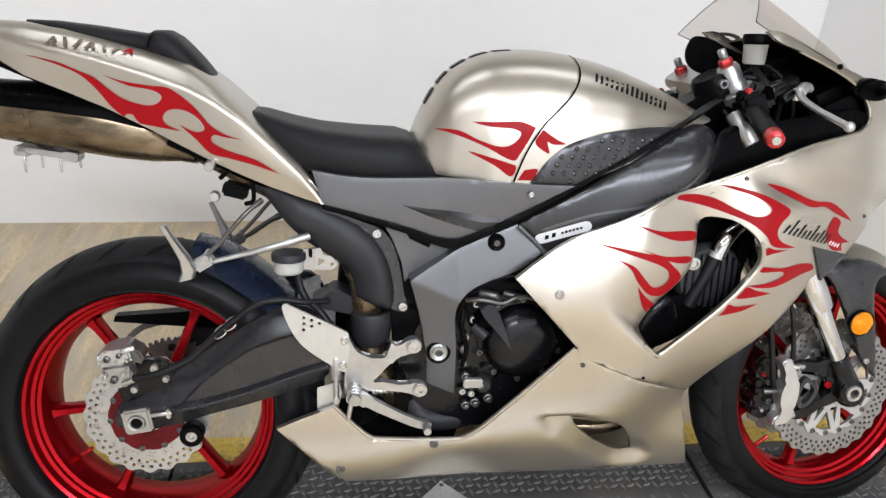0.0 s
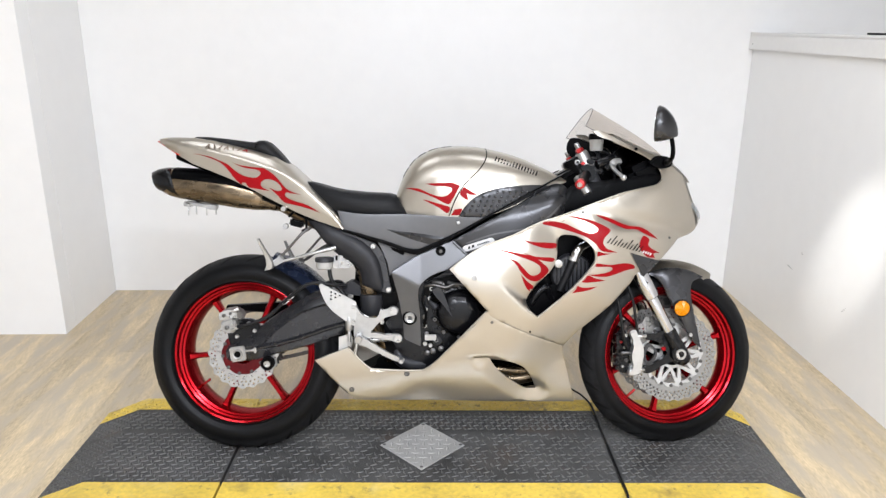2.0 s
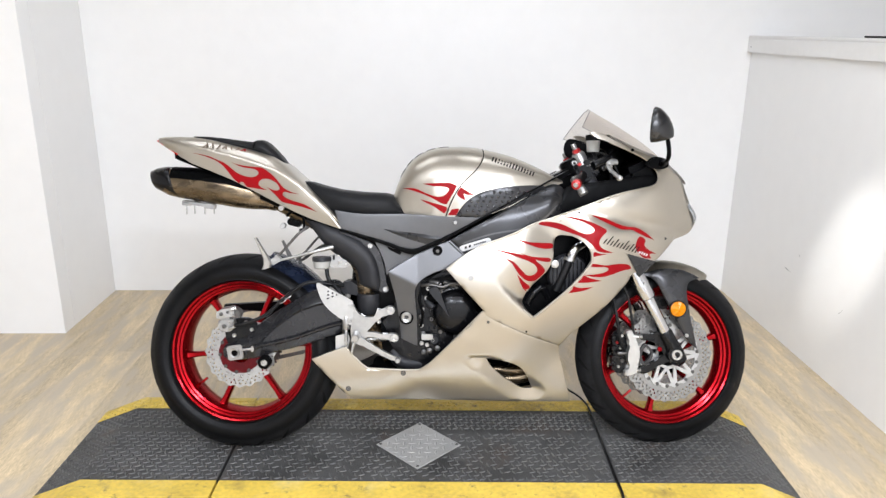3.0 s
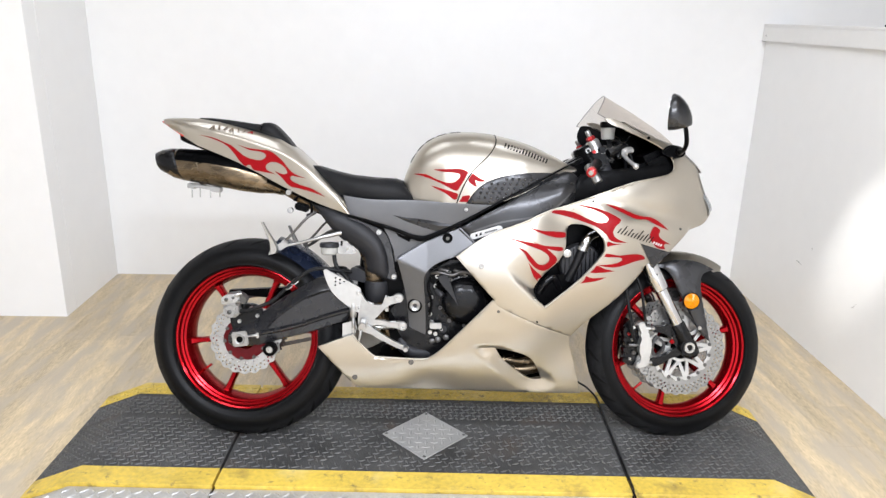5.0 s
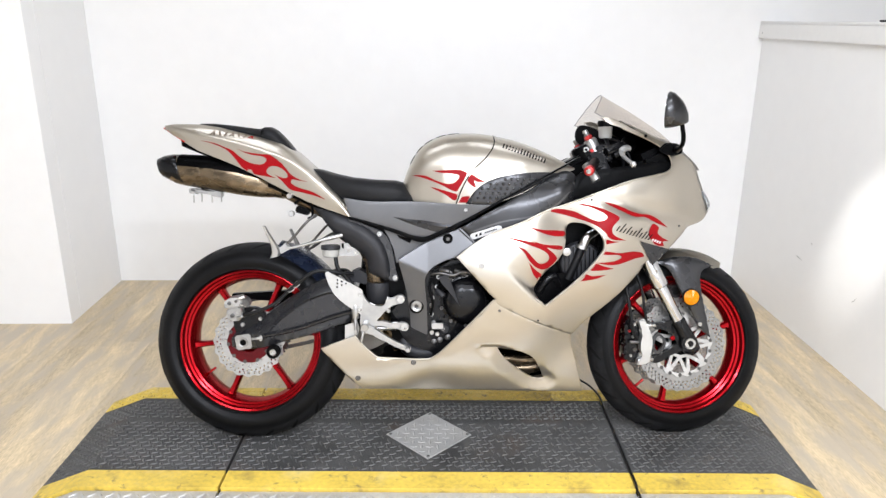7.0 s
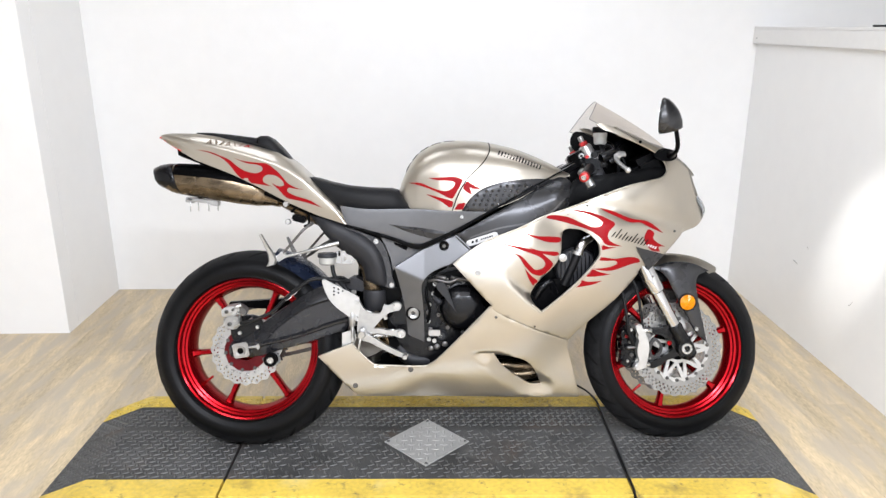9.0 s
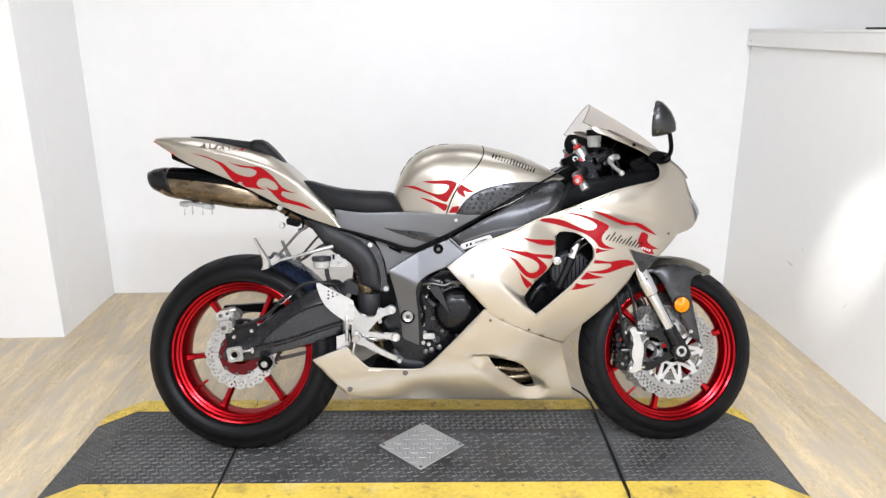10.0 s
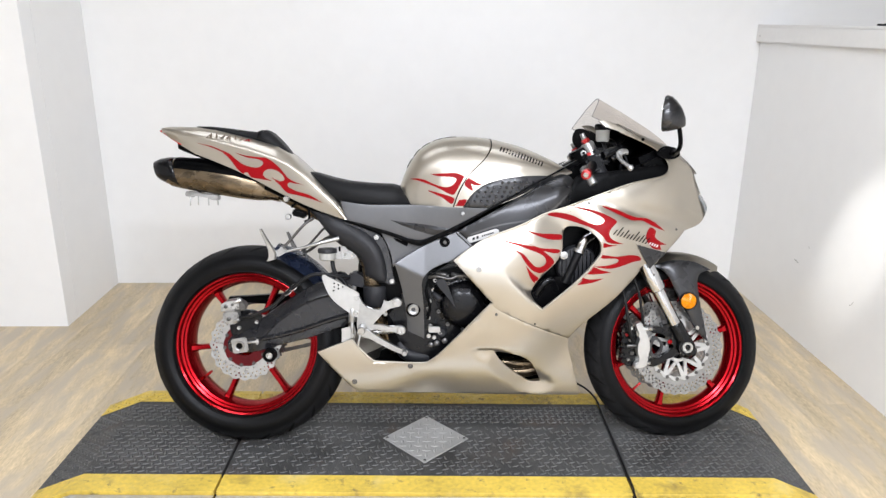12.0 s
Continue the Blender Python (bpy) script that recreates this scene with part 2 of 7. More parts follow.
def curve(pts, n=5, closed=True):
    """Catmull-Rom through the points; a point given twice running is a corner."""
    runs, pts = [], [Vector(p) for p in pts]
    flat, corner = [], []
    for p in pts:
        if flat and (p - flat[-1]).length < 1e-6:
            corner[-1] = True
        else:
            flat.append(p)
            corner.append(False)
    k, out = len(flat), []
    for i in range(k if closed else k - 1):
        p1, p2 = flat[i], flat[(i + 1) % k]
        p0 = p1 + (p1 - p2) * 0.5 if corner[i] or (not closed and i == 0) else flat[i - 1]
        p3 = p2 + (p2 - p1) * 0.5 if corner[(i + 1) % k] or (not closed and i == k - 2) else flat[(i + 2) % k]
        for j in range(n):
            t = j / n
            out.append(0.5 * (2 * p1 + (p2 - p0) * t + (2 * p0 - 5 * p1 + 4 * p2 - p3) * t * t + (3 * p1 - p0 - 3 * p2 + p3) * t**3))
    if not closed:
        out.append(flat[-1])
    return out


def surface(ctrl):
    """A smooth half-width w over (x, z) through control rows (x, z, w): a thin plate."""
    c = np.array(ctrl, float)
    d2 = ((c[:, None, :2] - c[None, :, :2]) ** 2).sum(-1)
    d2 = d2 + 0.0025
    k = 0.5 * d2 * np.log(d2) + 1e-4 * np.eye(len(c))
    p = np.c_[np.ones(len(c)), c[:, :2]]
    a = np.block([[k, p], [p.T, np.zeros((3, 3))]])
    s = np.linalg.solve(a, np.r_[c[:, 2], 0, 0, 0])

    def w(x, z):
        r2 = (c[:, 0] - x) ** 2 + (c[:, 1] - z) ** 2
        r2 = r2 + 0.0025
        return float((0.5 * r2 * np.log(r2)) @ s[: len(c)] + s[-3] + s[-2] * x + s[-1] * z)

    return w


def inside(p, poly):
    x, y = p
    odd, j = False, len(poly) - 1
    for i in range(len(poly)):
        if (poly[i][1] > y) != (poly[j][1] > y) and x < (poly[j][0] - poly[i][0]) * (y - poly[i][1]) / (poly[j][1] - poly[i][1]) + poly[i][0]:
            odd = not odd
        j = i
    return odd


def fill(outline, holes=(), step=0.012):
    """Triangles of a flat outline with holes, on a fine lattice: points and faces."""
    loops = [outline, *holes]
    pts, edges, edge_pts = [], [], []
    for loop in loops:
        base = len(pts)
        pts += [Vector((p[0], p[1])) for p in loop]
        edges += [(base + i, base + (i + 1) % len(loop)) for i in range(len(loop))]
    rim = np.array([(p.x, p.y) for p in pts])
    lo, hi = rim.min(0), rim.max(0)
    row = 0
    y = lo[1] + step / 2
    while y < hi[1]:
        x = lo[0] + (step / 2 if row % 2 else 0)
        while x < hi[0]:
            if inside((x, y), outline) and not any(inside((x, y), h) for h in holes) and ((rim - (x, y)) ** 2).sum(1).min() > (step * 0.45) ** 2:
                pts.append(Vector((x, y)))
            x += step
        y += step * 0.87
        row += 1
    v, _, f, *_ = geometry.delaunay_2d_cdt(pts, edges, [], 0, 1e-6)
    keep = []
    for tri in f:
        c = sum((v[i] for i in tri), Vector((0, 0))) / len(tri)
        if inside((c.x, c.y), outline) and not any(inside((c.x, c.y), h) for h in holes):
            keep.append(tri)
    return v, keep


def shell(bm, outline, w, holes=(), step=0.012, lip=0.014, roll=0.004, both=True):
    """A body panel bowed by w(x, z), with a rolled rim that turns inwards by lip; both: mirrored to the far side."""
    v, f = fill(outline, holes, step)
    rim = np.array([(p[0], p[1]) for loop in (outline, *holes) for p in loop])
    for side in (-1, 1) if both else (-1,):
        made = []
        for p in v:
            d = math.sqrt(((rim - (p.x, p.y)) ** 2).sum(1).min())
            made.append(bm.verts.new((p.x, side * (w(p.x, p.y) - roll * math.exp(-d / 0.005)), p.y)))
        faces = []
        for tri in f:
            try:
                faces.append(bm.faces.new([made[i] for i in tri]))
            except ValueError:
                pass
        if lip:
            own = set(faces)
            edges = [e for e in {e for q in faces for e in q.edges} if sum(g in own for g in e.link_faces) == 1]
            r = bmesh.ops.extrude_edge_only(bm, edges=edges)
            for x in r["geom"]:
                if isinstance(x, bmesh.types.BMVert):
                    x.co.y -= side * lip
        for x in made:
            if not x.link_faces:
                bm.verts.remove(x)
    return bm


def slab(bm, outline, y0, y1, bevel=0.003, both=False, segments=2):
    """A plate with the outline in (x, z), from y0 to y1, with rounded edges."""
    for s in (1, -1) if both else (1,):
        low = [bm.verts.new((p[0], s * y0, p[1])) for p in outline]
        high = [bm.verts.new((p[0], s * y1, p[1])) for p in outline]
        fs = [bm.faces.new(low), bm.faces.new(high[::-1])]
        k = len(outline)
        for i in range(k):
            fs.append(bm.faces.new((low[i], low[i - 1], high[i - 1], high[i])))
        if bevel:
            rim = [e for q in fs[:2] for e in q.edges]
            bmesh.ops.bevel(bm, geom=rim, offset=bevel, segments=segments, affect="EDGES", clamp_overlap=True)
    return bm


def tube(bm, pts, r, seg=12, flat=1.0, cap=True):
    """A swept round along 3D points; r a number or one for each point."""
    pts = [Vector(p) for p in pts]
    rs = r if isinstance(r, (list, tuple)) else [r] * len(pts)
    rings, up = [], None
    for i, p in enumerate(pts):
        d = (pts[min(i + 1, len(pts) - 1)] - pts[max(i - 1, 0)]).normalized()
        side = d.cross(up) if up else d.orthogonal()
        if side.length < 1e-4:
            side = d.orthogonal()
        side.normalize()
        up = side.cross(d).normalized()
        rings.append([bm.verts.new(p + rs[i] * (math.cos(a) * side + flat * math.sin(a) * up)) for a in (2 * math.pi * j / seg for j in range(seg))])
    for a, b in zip(rings, rings[1:]):
        for j in range(seg):
            bm.faces.new((a[j], a[j - 1], b[j - 1], b[j]))
    if cap:
        bm.faces.new(rings[0])
        bm.faces.new(rings[-1][::-1])
    return bm


def loft(bm, rings, cap=True, closed=True):
    made = [[bm.verts.new(p) for p in ring] for ring in rings]
    k = len(made[0])
    for a, b in zip(made, made[1:]):
        for j in range(0 if closed else 1, k):
            bm.faces.new((a[j], a[j - 1], b[j - 1], b[j]))
    if cap:
        bm.faces.new(made[0])
        bm.faces.new(made[-1][::-1])
    return bm


def lathe(bm, profile, c=(0, 0, 0), seg=48, axis="y", closed=False):
    """Turns (r, along) rows round an axis through c. closed: the profile is a ring."""
    c, rings = Vector(c), []
    for i in range(seg):
        a = 2 * math.pi * i / seg
        u, v = math.cos(a), math.sin(a)
        rings.append([bm.verts.new(c + Vector({"y": (r * u, h, r * v), "x": (h, r * u, r * v), "z": (r * u, r * v, h)}[axis])) for r, h in profile])
    k = len(profile)
    for i in range(seg):
        a, b = rings[i - 1], rings[i]
        for j in range(0 if closed else 1, k):
            bm.faces.new((a[j - 1], a[j], b[j], b[j - 1]))
    bmesh.ops.remove_doubles(bm, verts=[x for ring in rings for x in ring], dist=1e-6)
    return bm


def rod(bm, a, b, r, seg=16, bevel=0.12):
    """A cylinder from a to b with softened ends."""
    a, b = Vector(a), Vector(b)
    e = (b - a).normalized() * r * bevel * 2
    return tube(bm, [a, a + e, b - e, b], [r * (1 - bevel), r, r, r * (1 - bevel)], seg)


def block(bm, size, m, bevel=0.003):
    r = bmesh.ops.create_cube(bm, size=1, matrix=m @ Matrix.Diagonal((*size, 1)))
    if bevel:
        es = {e for x in r["verts"] for e in x.link_edges}
        bmesh.ops.bevel(bm, geom=list(es), offset=bevel, segments=2, affect="EDGES", clamp_overlap=True)
    return bm


def BM():
    return bmesh.new()


def bolt(c, r, parent, material, depth=0.007, out=-1, name="bolt"):
    """A socket-head screw facing sideways, with a sunk hexagon."""
    bm = BM()
    x, y, z = c
    d = out * depth
    lathe(bm, [(0.0, d * 0.45), (r * 0.42, d * 0.45), (r * 0.48, d), (r * 0.85, d), (r, d * 0.75), (r, 0)], (x, y, z), 14)
    return part(name, bm, material, parent, "", 35)


def decal(name, outline, tree, material, parent, n=4, step=0.012, lift=0.0012, both=True, label=""):
    """A vinyl cut to an outline, laid on the panel whose tree is given."""
    v, f = fill(curve([(p[0], p[1]) for p in outline], n), (), step)
    bm = BM()
    for s in (-1, 1) if both else (-1,):
        made = []
        for p in v:
            hit = tree.ray_cast(Vector((p.x, s * 1.0, p.y)), Vector((0, -s, 0)))
            made.append(bm.verts.new((p.x, hit[0].y + s * lift, p.y)) if hit[0] else None)
        for tri in f:
            if all(made[i] for i in tri):
                bm.faces.new([made[i] for i in tri])
        for x in made:
            if x and not x.link_faces:
                bm.verts.remove(x)
    return part(name, bm, material, parent, label, 40, both)


# ---- room ----
FLOOR = -0.066


def wall(name, x0, x1, y0, y1, z0, z1, material=WALL, label="smooth glossy white wall panel"):
    bm = BM()
    block(bm, (x1 - x0, y1 - y0, z1 - z0), pose((x0 + x1) / 2, (y0 + y1) / 2, (z0 + z1) / 2), 0.002)
    return tagged(part(name, bm, material), label, "wall", kind="structure")


BACK, LEFT, JOG, RIGHT = 1.53, -1.772, 0.95, 1.553
wall("wall_north", LEFT - 0.1, 3.6, BACK, BACK + 0.1, FLOOR - 0.05, CEILING)
wall("wall_alcove_side", LEFT - 0.1, LEFT, JOG + 0.1, BACK, FLOOR - 0.05, CEILING)
wall("wall_alcove_front", -3.6, LEFT, JOG, JOG + 0.1, FLOOR - 0.05, CEILING)
# unseen walls added to close the room; their paleness sets the bike's reflections
wall("wall_west", -3.7, -3.6, -4.6, JOG + 0.1, FLOOR - 0.05, CEILING, UNSEENWALL, "plain pale wall, unseen, added to close the room")
wall("wall_south", -3.7, 3.7, -4.7, -4.6, FLOOR - 0.05, CEILING, UNSEENWALL, "plain pale wall, unseen, added to close the room")
wall("wall_east", 3.6, 3.7, -4.6, BACK + 0.1, FLOOR - 0.05, CEILING, UNSEENWALL, "plain pale wall, unseen, added to close the room")
SCUFFS = [(0.89, 0.280, 0.05, -0.008, 0.0030), (0.432, 0.238, 0.024, 0.024, 0.0030), (0.787, 0.371, 0.010, -0.008, 0.0022)]
half = wall("half_wall_east", RIGHT, RIGHT + 0.12, -3.4, BACK, FLOOR - 0.05, 1.275, label="glossy white half-height partition wall")
bm = BM()
block(bm, (0.022, BACK + 3.4, 0.069), pose(RIGHT - 0.011, (BACK - 3.4) / 2, 1.2455), 0.003)
tagged(part("trim_board", bm, TRIM), "white painted trim board along the partition top", "trim", kind="structure")
bm = BM()
block(bm, (0.165, BACK + 3.4, 0.012), pose(RIGHT + 0.06, (BACK - 3.4) / 2, 1.2865), 0.003)
tagged(part("trim_cap", bm, TRIM), "white painted cap on the partition wall", "trim", kind="structure")
# thin dark line along the cap, drawn as a black tube
bm = BM()
tube(bm, curve([(RIGHT + 0.10, 0.74, 1.2967), (RIGHT + 0.088, 0.4, 1.2967), (RIGHT + 0.09, -0.3, 1.2967), (RIGHT + 0.10, -1.2, 1.2967)], 8, False), 0.0042, 10)
tagged(part("black_cap_line", bm, HOSE), "thin black line along the partition cap", "cable")
for y, z, along, rise, r in SCUFFS:
    bm = BM()
    tube(bm, curve([(RIGHT, y, z), (RIGHT, y - along * 0.4, z + rise * 0.2), (RIGHT, y - along, z + rise)], 5, False), [r * k for k in (0.3, 0.7, 0.9, 1, 1, 1, 0.9, 0.8, 0.6, 0.4, 0.2)], 6, 0.35)
    part("scuff_mark", bm, SCUFF, half, "faint grey scuff on the white panel")
bm = BM()
lathe(bm, [(0, -0.0012), (0.003, -0.001), (0.0042, 0.0)], (RIGHT - 0.022, BACK - 0.04, 1.238), 12, "x")
part("trim_screw", bm, ALLOY, half)
# unseen ceiling, kept grey so that upward faces reflect less light
bm = BM()
block(bm, (7.4, 6.4, 0.08), pose(0, -1.55, CEILING + 0.04), 0)
tagged(part("ceiling", bm, CEIL), "plain board ceiling, unseen, added to close the room", "ceiling", kind="structure")
# frames for the assumed ceiling panels, out of view
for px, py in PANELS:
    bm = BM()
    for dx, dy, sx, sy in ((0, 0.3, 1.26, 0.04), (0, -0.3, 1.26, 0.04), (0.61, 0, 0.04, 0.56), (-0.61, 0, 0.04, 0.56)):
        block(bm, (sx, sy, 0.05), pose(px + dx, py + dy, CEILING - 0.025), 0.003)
    fixture = tagged(part("ceiling_light", bm, TRIM), "white framed ceiling light panel, assumed out of view", "ceiling light", "ceiling lights")

# ---- wheel platform ----
YAW = -1.5
deck = new("wheel_platform")
deck.matrix_basis = pose(0, 0, 0, 0, 0, YAW)
tagged(deck, "low platform with grey rubber tread mat, yellow edges and ramped ends", "platform")
X0, X1, X2, X3 = -1.135, -0.722, 0.487, 0.925
RAMP_L, RAMP_R = -1.285, 1.062
Y0, Y1, Y2, Y3, Y4 = -0.66, -0.411, -0.329, 0.101, 0.178


def slope_block(bm, xs, zs, y0, y1, depth=0.02):
    """A strip of deck along x with the given heights, thick by depth."""
    loft(bm, [[(x, y0, z), (x, y1, z), (x, y1, max(z - depth, FLOOR)), (x, y0, max(z - depth, FLOOR))] for x, z in zip(xs, zs)])


def strip(name, material, y0, y1, label, lift=0.0):
    for a, b in ((X0, X1), (X1, X2), (X2, X3)):
        bm = BM()
        g = 0.0040
        xs, zs = [a + g, b - g], [lift, lift]
        if a == X0:
            xs, zs = [RAMP_L, X0, *xs[1:]], [FLOOR + 0.006 + lift, *zs]
        if b == X3:
            xs, zs = [xs[0], X3, RAMP_R], [*zs, FLOOR + 0.006 + lift]
        slope_block(bm, xs, zs, y0, y1)
        part(name, bm, material, deck, label)


strip("mat_panel", MATRUB, Y2 + 0.001, Y3 - 0.001, "dirty grey rubber mat panel")
strip("edge_stripe", YELLOW, Y1, Y2 - 0.001, "worn yellow painted edge stripe", 0.001)
strip("edge_stripe", YELLOW, Y3 + 0.001, Y4, "worn yellow painted edge stripe", 0.001)
strip("plate_panel", PLATE, Y0, Y1 - 0.004, "galvanised steel tread plate panel", -0.010)
bm = BM()
loft(bm, [[(x, Y0 + 0.004, z), (x, Y4 - 0.004, z), (x, Y4 - 0.004, FLOOR - 0.001), (x, Y0 + 0.004, FLOOR - 0.001)] for x, z in ((RAMP_L + 0.05, FLOOR + 0.004), (X0, -0.024), (X3, -0.024), (RAMP_R - 0.05, FLOOR + 0.004))])
part("support_frame", bm, DARKGAP, deck, "dark steel support frame")


def deck_height(x):
    if x < X0:
        return (FLOOR + 0.006) * (X0 - x) / (X0 - RAMP_L)
    if x > X3:
        return (FLOOR + 0.006) * (x - X3) / (RAMP_R - X3)
    return 0.0


def treads(bm, x0, x1, y0, y1, pitch, length, width, height, z, keep=lambda x, y: True, turn=45):
    """Raised lozenge bars in a basket pattern, one leaning each way."""
    nx, ny = int((x1 - x0) / pitch), int((y1 - y0) / pitch)
    verts, faces = [], []
    for i in range(nx):
        for j in range(ny):
            x, y = x0 + (i + 0.5) * pitch, y0 + (j + 0.5) * pitch
            if not keep(x, y):
                continue
            a = radians(turn if (i + j) % 2 else turn - 90)
            c, s = math.cos(a), math.sin(a)
            base = len(verts)
            top = z(x) + height
            for u, v, h in ((-1, 0, 0), (0, -1, 0), (1, 0, 0), (0, 1, 0), (-0.62, 0, 1), (0, -0.5, 1), (0.62, 0, 1), (0, 0.5, 1)):
                lx, ly = u * length / 2, v * width / 2
                verts.append((x + lx * c - ly * s, y + lx * s + ly * c, top if h else z(x + lx * c - ly * s)))
            faces += [(base, base + 1, base + 5, base + 4), (base + 1, base + 2, base + 6, base + 5), (base + 2, base + 3, base + 7, base + 6), (base + 3, base, base + 4, base + 7), (base + 4, base + 5, base + 6, base + 7)]
    return verts, faces


def tread_part(name, material, label, *args, **kw):
    v, f = treads(None, *args, **kw)
    me = bpy.data.meshes.new(name)
    me.from_pydata(v, [], f)
    ob = link_mesh(name, me, material, 30)
    ob.parent = deck
    tagged(ob, label, kind="stuff")


DX, DY, DR = -0.121, -0.127, 0.139
off_plate = lambda x, y: abs(x - DX) + abs(y - DY) > DR + 0.008 and min(abs(x - X1), abs(x - X2)) > 0.012  # noqa: E731
tread_part("mat_treads", MATTOP, "raised rubber treads", RAMP_L + 0.01, RAMP_R - 0.01, -0.033, Y3 - 0.004, 0.0195, 0.024, 0.0095, 0.0030, deck_height, off_plate, turn=20)
wear = random.Random(5)


def left_over(x, y):
    """Where the front of the mat still has its treads: patches along the edge, more on the ramped ends."""
    edge = (-0.185 - y) / 0.08
    patch = 0.62 + 0.38 * math.sin(9 * x + 1.1) * math.sin(17 * x + 40 * y)
    ends = 0.97 if x < X1 or x > X2 else 0.72
    return off_plate(x, y) and wear.random() < max(ends, min(max(edge, 0), 1) * 1.3 * patch)


tread_part("worn_treads", MATWORN, "worn low rubber treads", RAMP_L + 0.01, RAMP_R - 0.01, Y2 + 0.004, -0.036, 0.0195, 0.024, 0.0090, 0.0022, deck_height, left_over, turn=20)
tread_part("stripe_treads", YELLOW, "raised yellow treads", RAMP_L + 0.01, RAMP_R - 0.01, Y3 + 0.003, Y4 - 0.002, 0.0195, 0.024, 0.0095, 0.0026, lambda x: deck_height(x) + 0.001, turn=20)
tread_part("plate_treads", PLATE, "raised steel treads", RAMP_L + 0.01, RAMP_R - 0.01, Y0 + 0.004, Y1 - 0.006, 0.026, 0.029, 0.0095, 0.002, lambda x: deck_height(x) - 0.010)

# square steel cover let into the mat, standing on its corner
bm = BM()
k = DR
ring = [(DX + k, DY), (DX, DY + k), (DX - k, DY), (DX, DY - k)]
low, high = [bm.verts.new((x, y, -0.004)) for x, y in ring], [bm.verts.new((x, y, 0.0035)) for x, y in ring]
bm.faces.new(high)
for i in range(4):
    bm.faces.new((low[i - 1], low[i], high[i], high[i - 1]))
bmesh.ops.bevel(bm, geom=[e for e in bm.edges if all(v in high for v in e.verts)], offset=0.0018, segments=2, affect="EDGES")
cover = part("floor_cover", bm, PLATE, deck, "square steel tread plate cover set diagonally")
v, f = treads(None, DX - k, DX + k, DY - k, DY + k, 0.026, 0.029, 0.0095, 0.0012, lambda x: 0.0035, lambda x, y: abs(x - DX) + abs(y - DY) < k - 0.016, turn=0)
me = bpy.data.meshes.new("cover_treads")
me.from_pydata(v, [], f)
ob = link_mesh("cover_treads", me, PLATE, 30)
ob.parent = cover
tagged(ob, "raised steel treads", kind="stuff")
for sx, sy in ((1, 0), (-1, 0), (0, 1), (0, -1)):
    bm = BM()
    lathe(bm, [(0, 0.0052), (0.004, 0.005), (0.0055, 0.0034)], (DX + sx * (k - 0.014), DY + sy * (k - 0.014), 0), 12, "z")
    part("cover_screw", bm, DARKSTEEL, cover)

# cable over the mat joint
bm = BM()
tube(bm, curve([(0.40, 0.215, 0.055), (0.43, 0.197, 0.03), (0.465, 0.178, 0.014), (0.486, 0.12, 0.0085), (0.4885, 0.05, 0.007), (0.4855, -0.06, 0.0065), (0.4815, -0.22, 0.0065), (0.478, -0.34, 0.0075), (0.4768, -0.405, 0.0075), (0.476, -0.432, 0.0), (0.476, -0.60, -0.003), (0.475, -0.668, -0.02), (0.474, -0.70, FLOOR + 0.006), (0.44, -1.2, FLOOR + 0.005), (0.2, -1.7, FLOOR + 0.005)], 6, False), 0.0037, 10)
tagged(part("black_cable", bm, HOSE), "thin black power cable lying over the mat joint", "cable")

# ---- motorcycle: rear to front x, near side at minus y, upright in its own frame ----
bike = new("motorcycle")
LEAN_DEG = 11.5
bike.matrix_basis = pose(0, -0.05, 0.0045, -LEAN_DEG, 0, 0)
tagged(bike, "champagne gold sport motorcycle with red flames on its side stand", "motorcycle")
RAX, FAX = Vector((-0.696, 0, 0.313)), Vector((0.700, 0, 0.296))


def punched(bm, outline, holes, y0, y1, step=0.03):
    """A flat plate with holes right through it."""
    v, f = fill(outline, holes, step)
    a = [bm.verts.new((p.x, y0, p.y)) for p in v]
    faces = [bm.faces.new([a[i] for i in tri]) for tri in f]
    r = bmesh.ops.extrude_face_region(bm, geom=faces)
    for x in r["geom"]:
        if isinstance(x, bmesh.types.BMVert):
            x.co.y = y1
    for x in a:
        if not x.link_faces:
            bm.verts.remove(x)
    return bm


def circle(cx, cz, r, n=10, a0=0.0):
    return [(cx + r * math.cos(a0 + 2 * math.pi * i / n), cz + r * math.sin(a0 + 2 * math.pi * i / n)) for i in range(n)]


def petal(cx, cz, r, waves, depth, n=None):
    n = n or waves * 8
    return [(cx + (r + depth * math.cos(waves * a)) * math.cos(a), cz + (r + depth * math.cos(waves * a)) * math.sin(a)) for a in (2 * math.pi * i / n for i in range(n))]


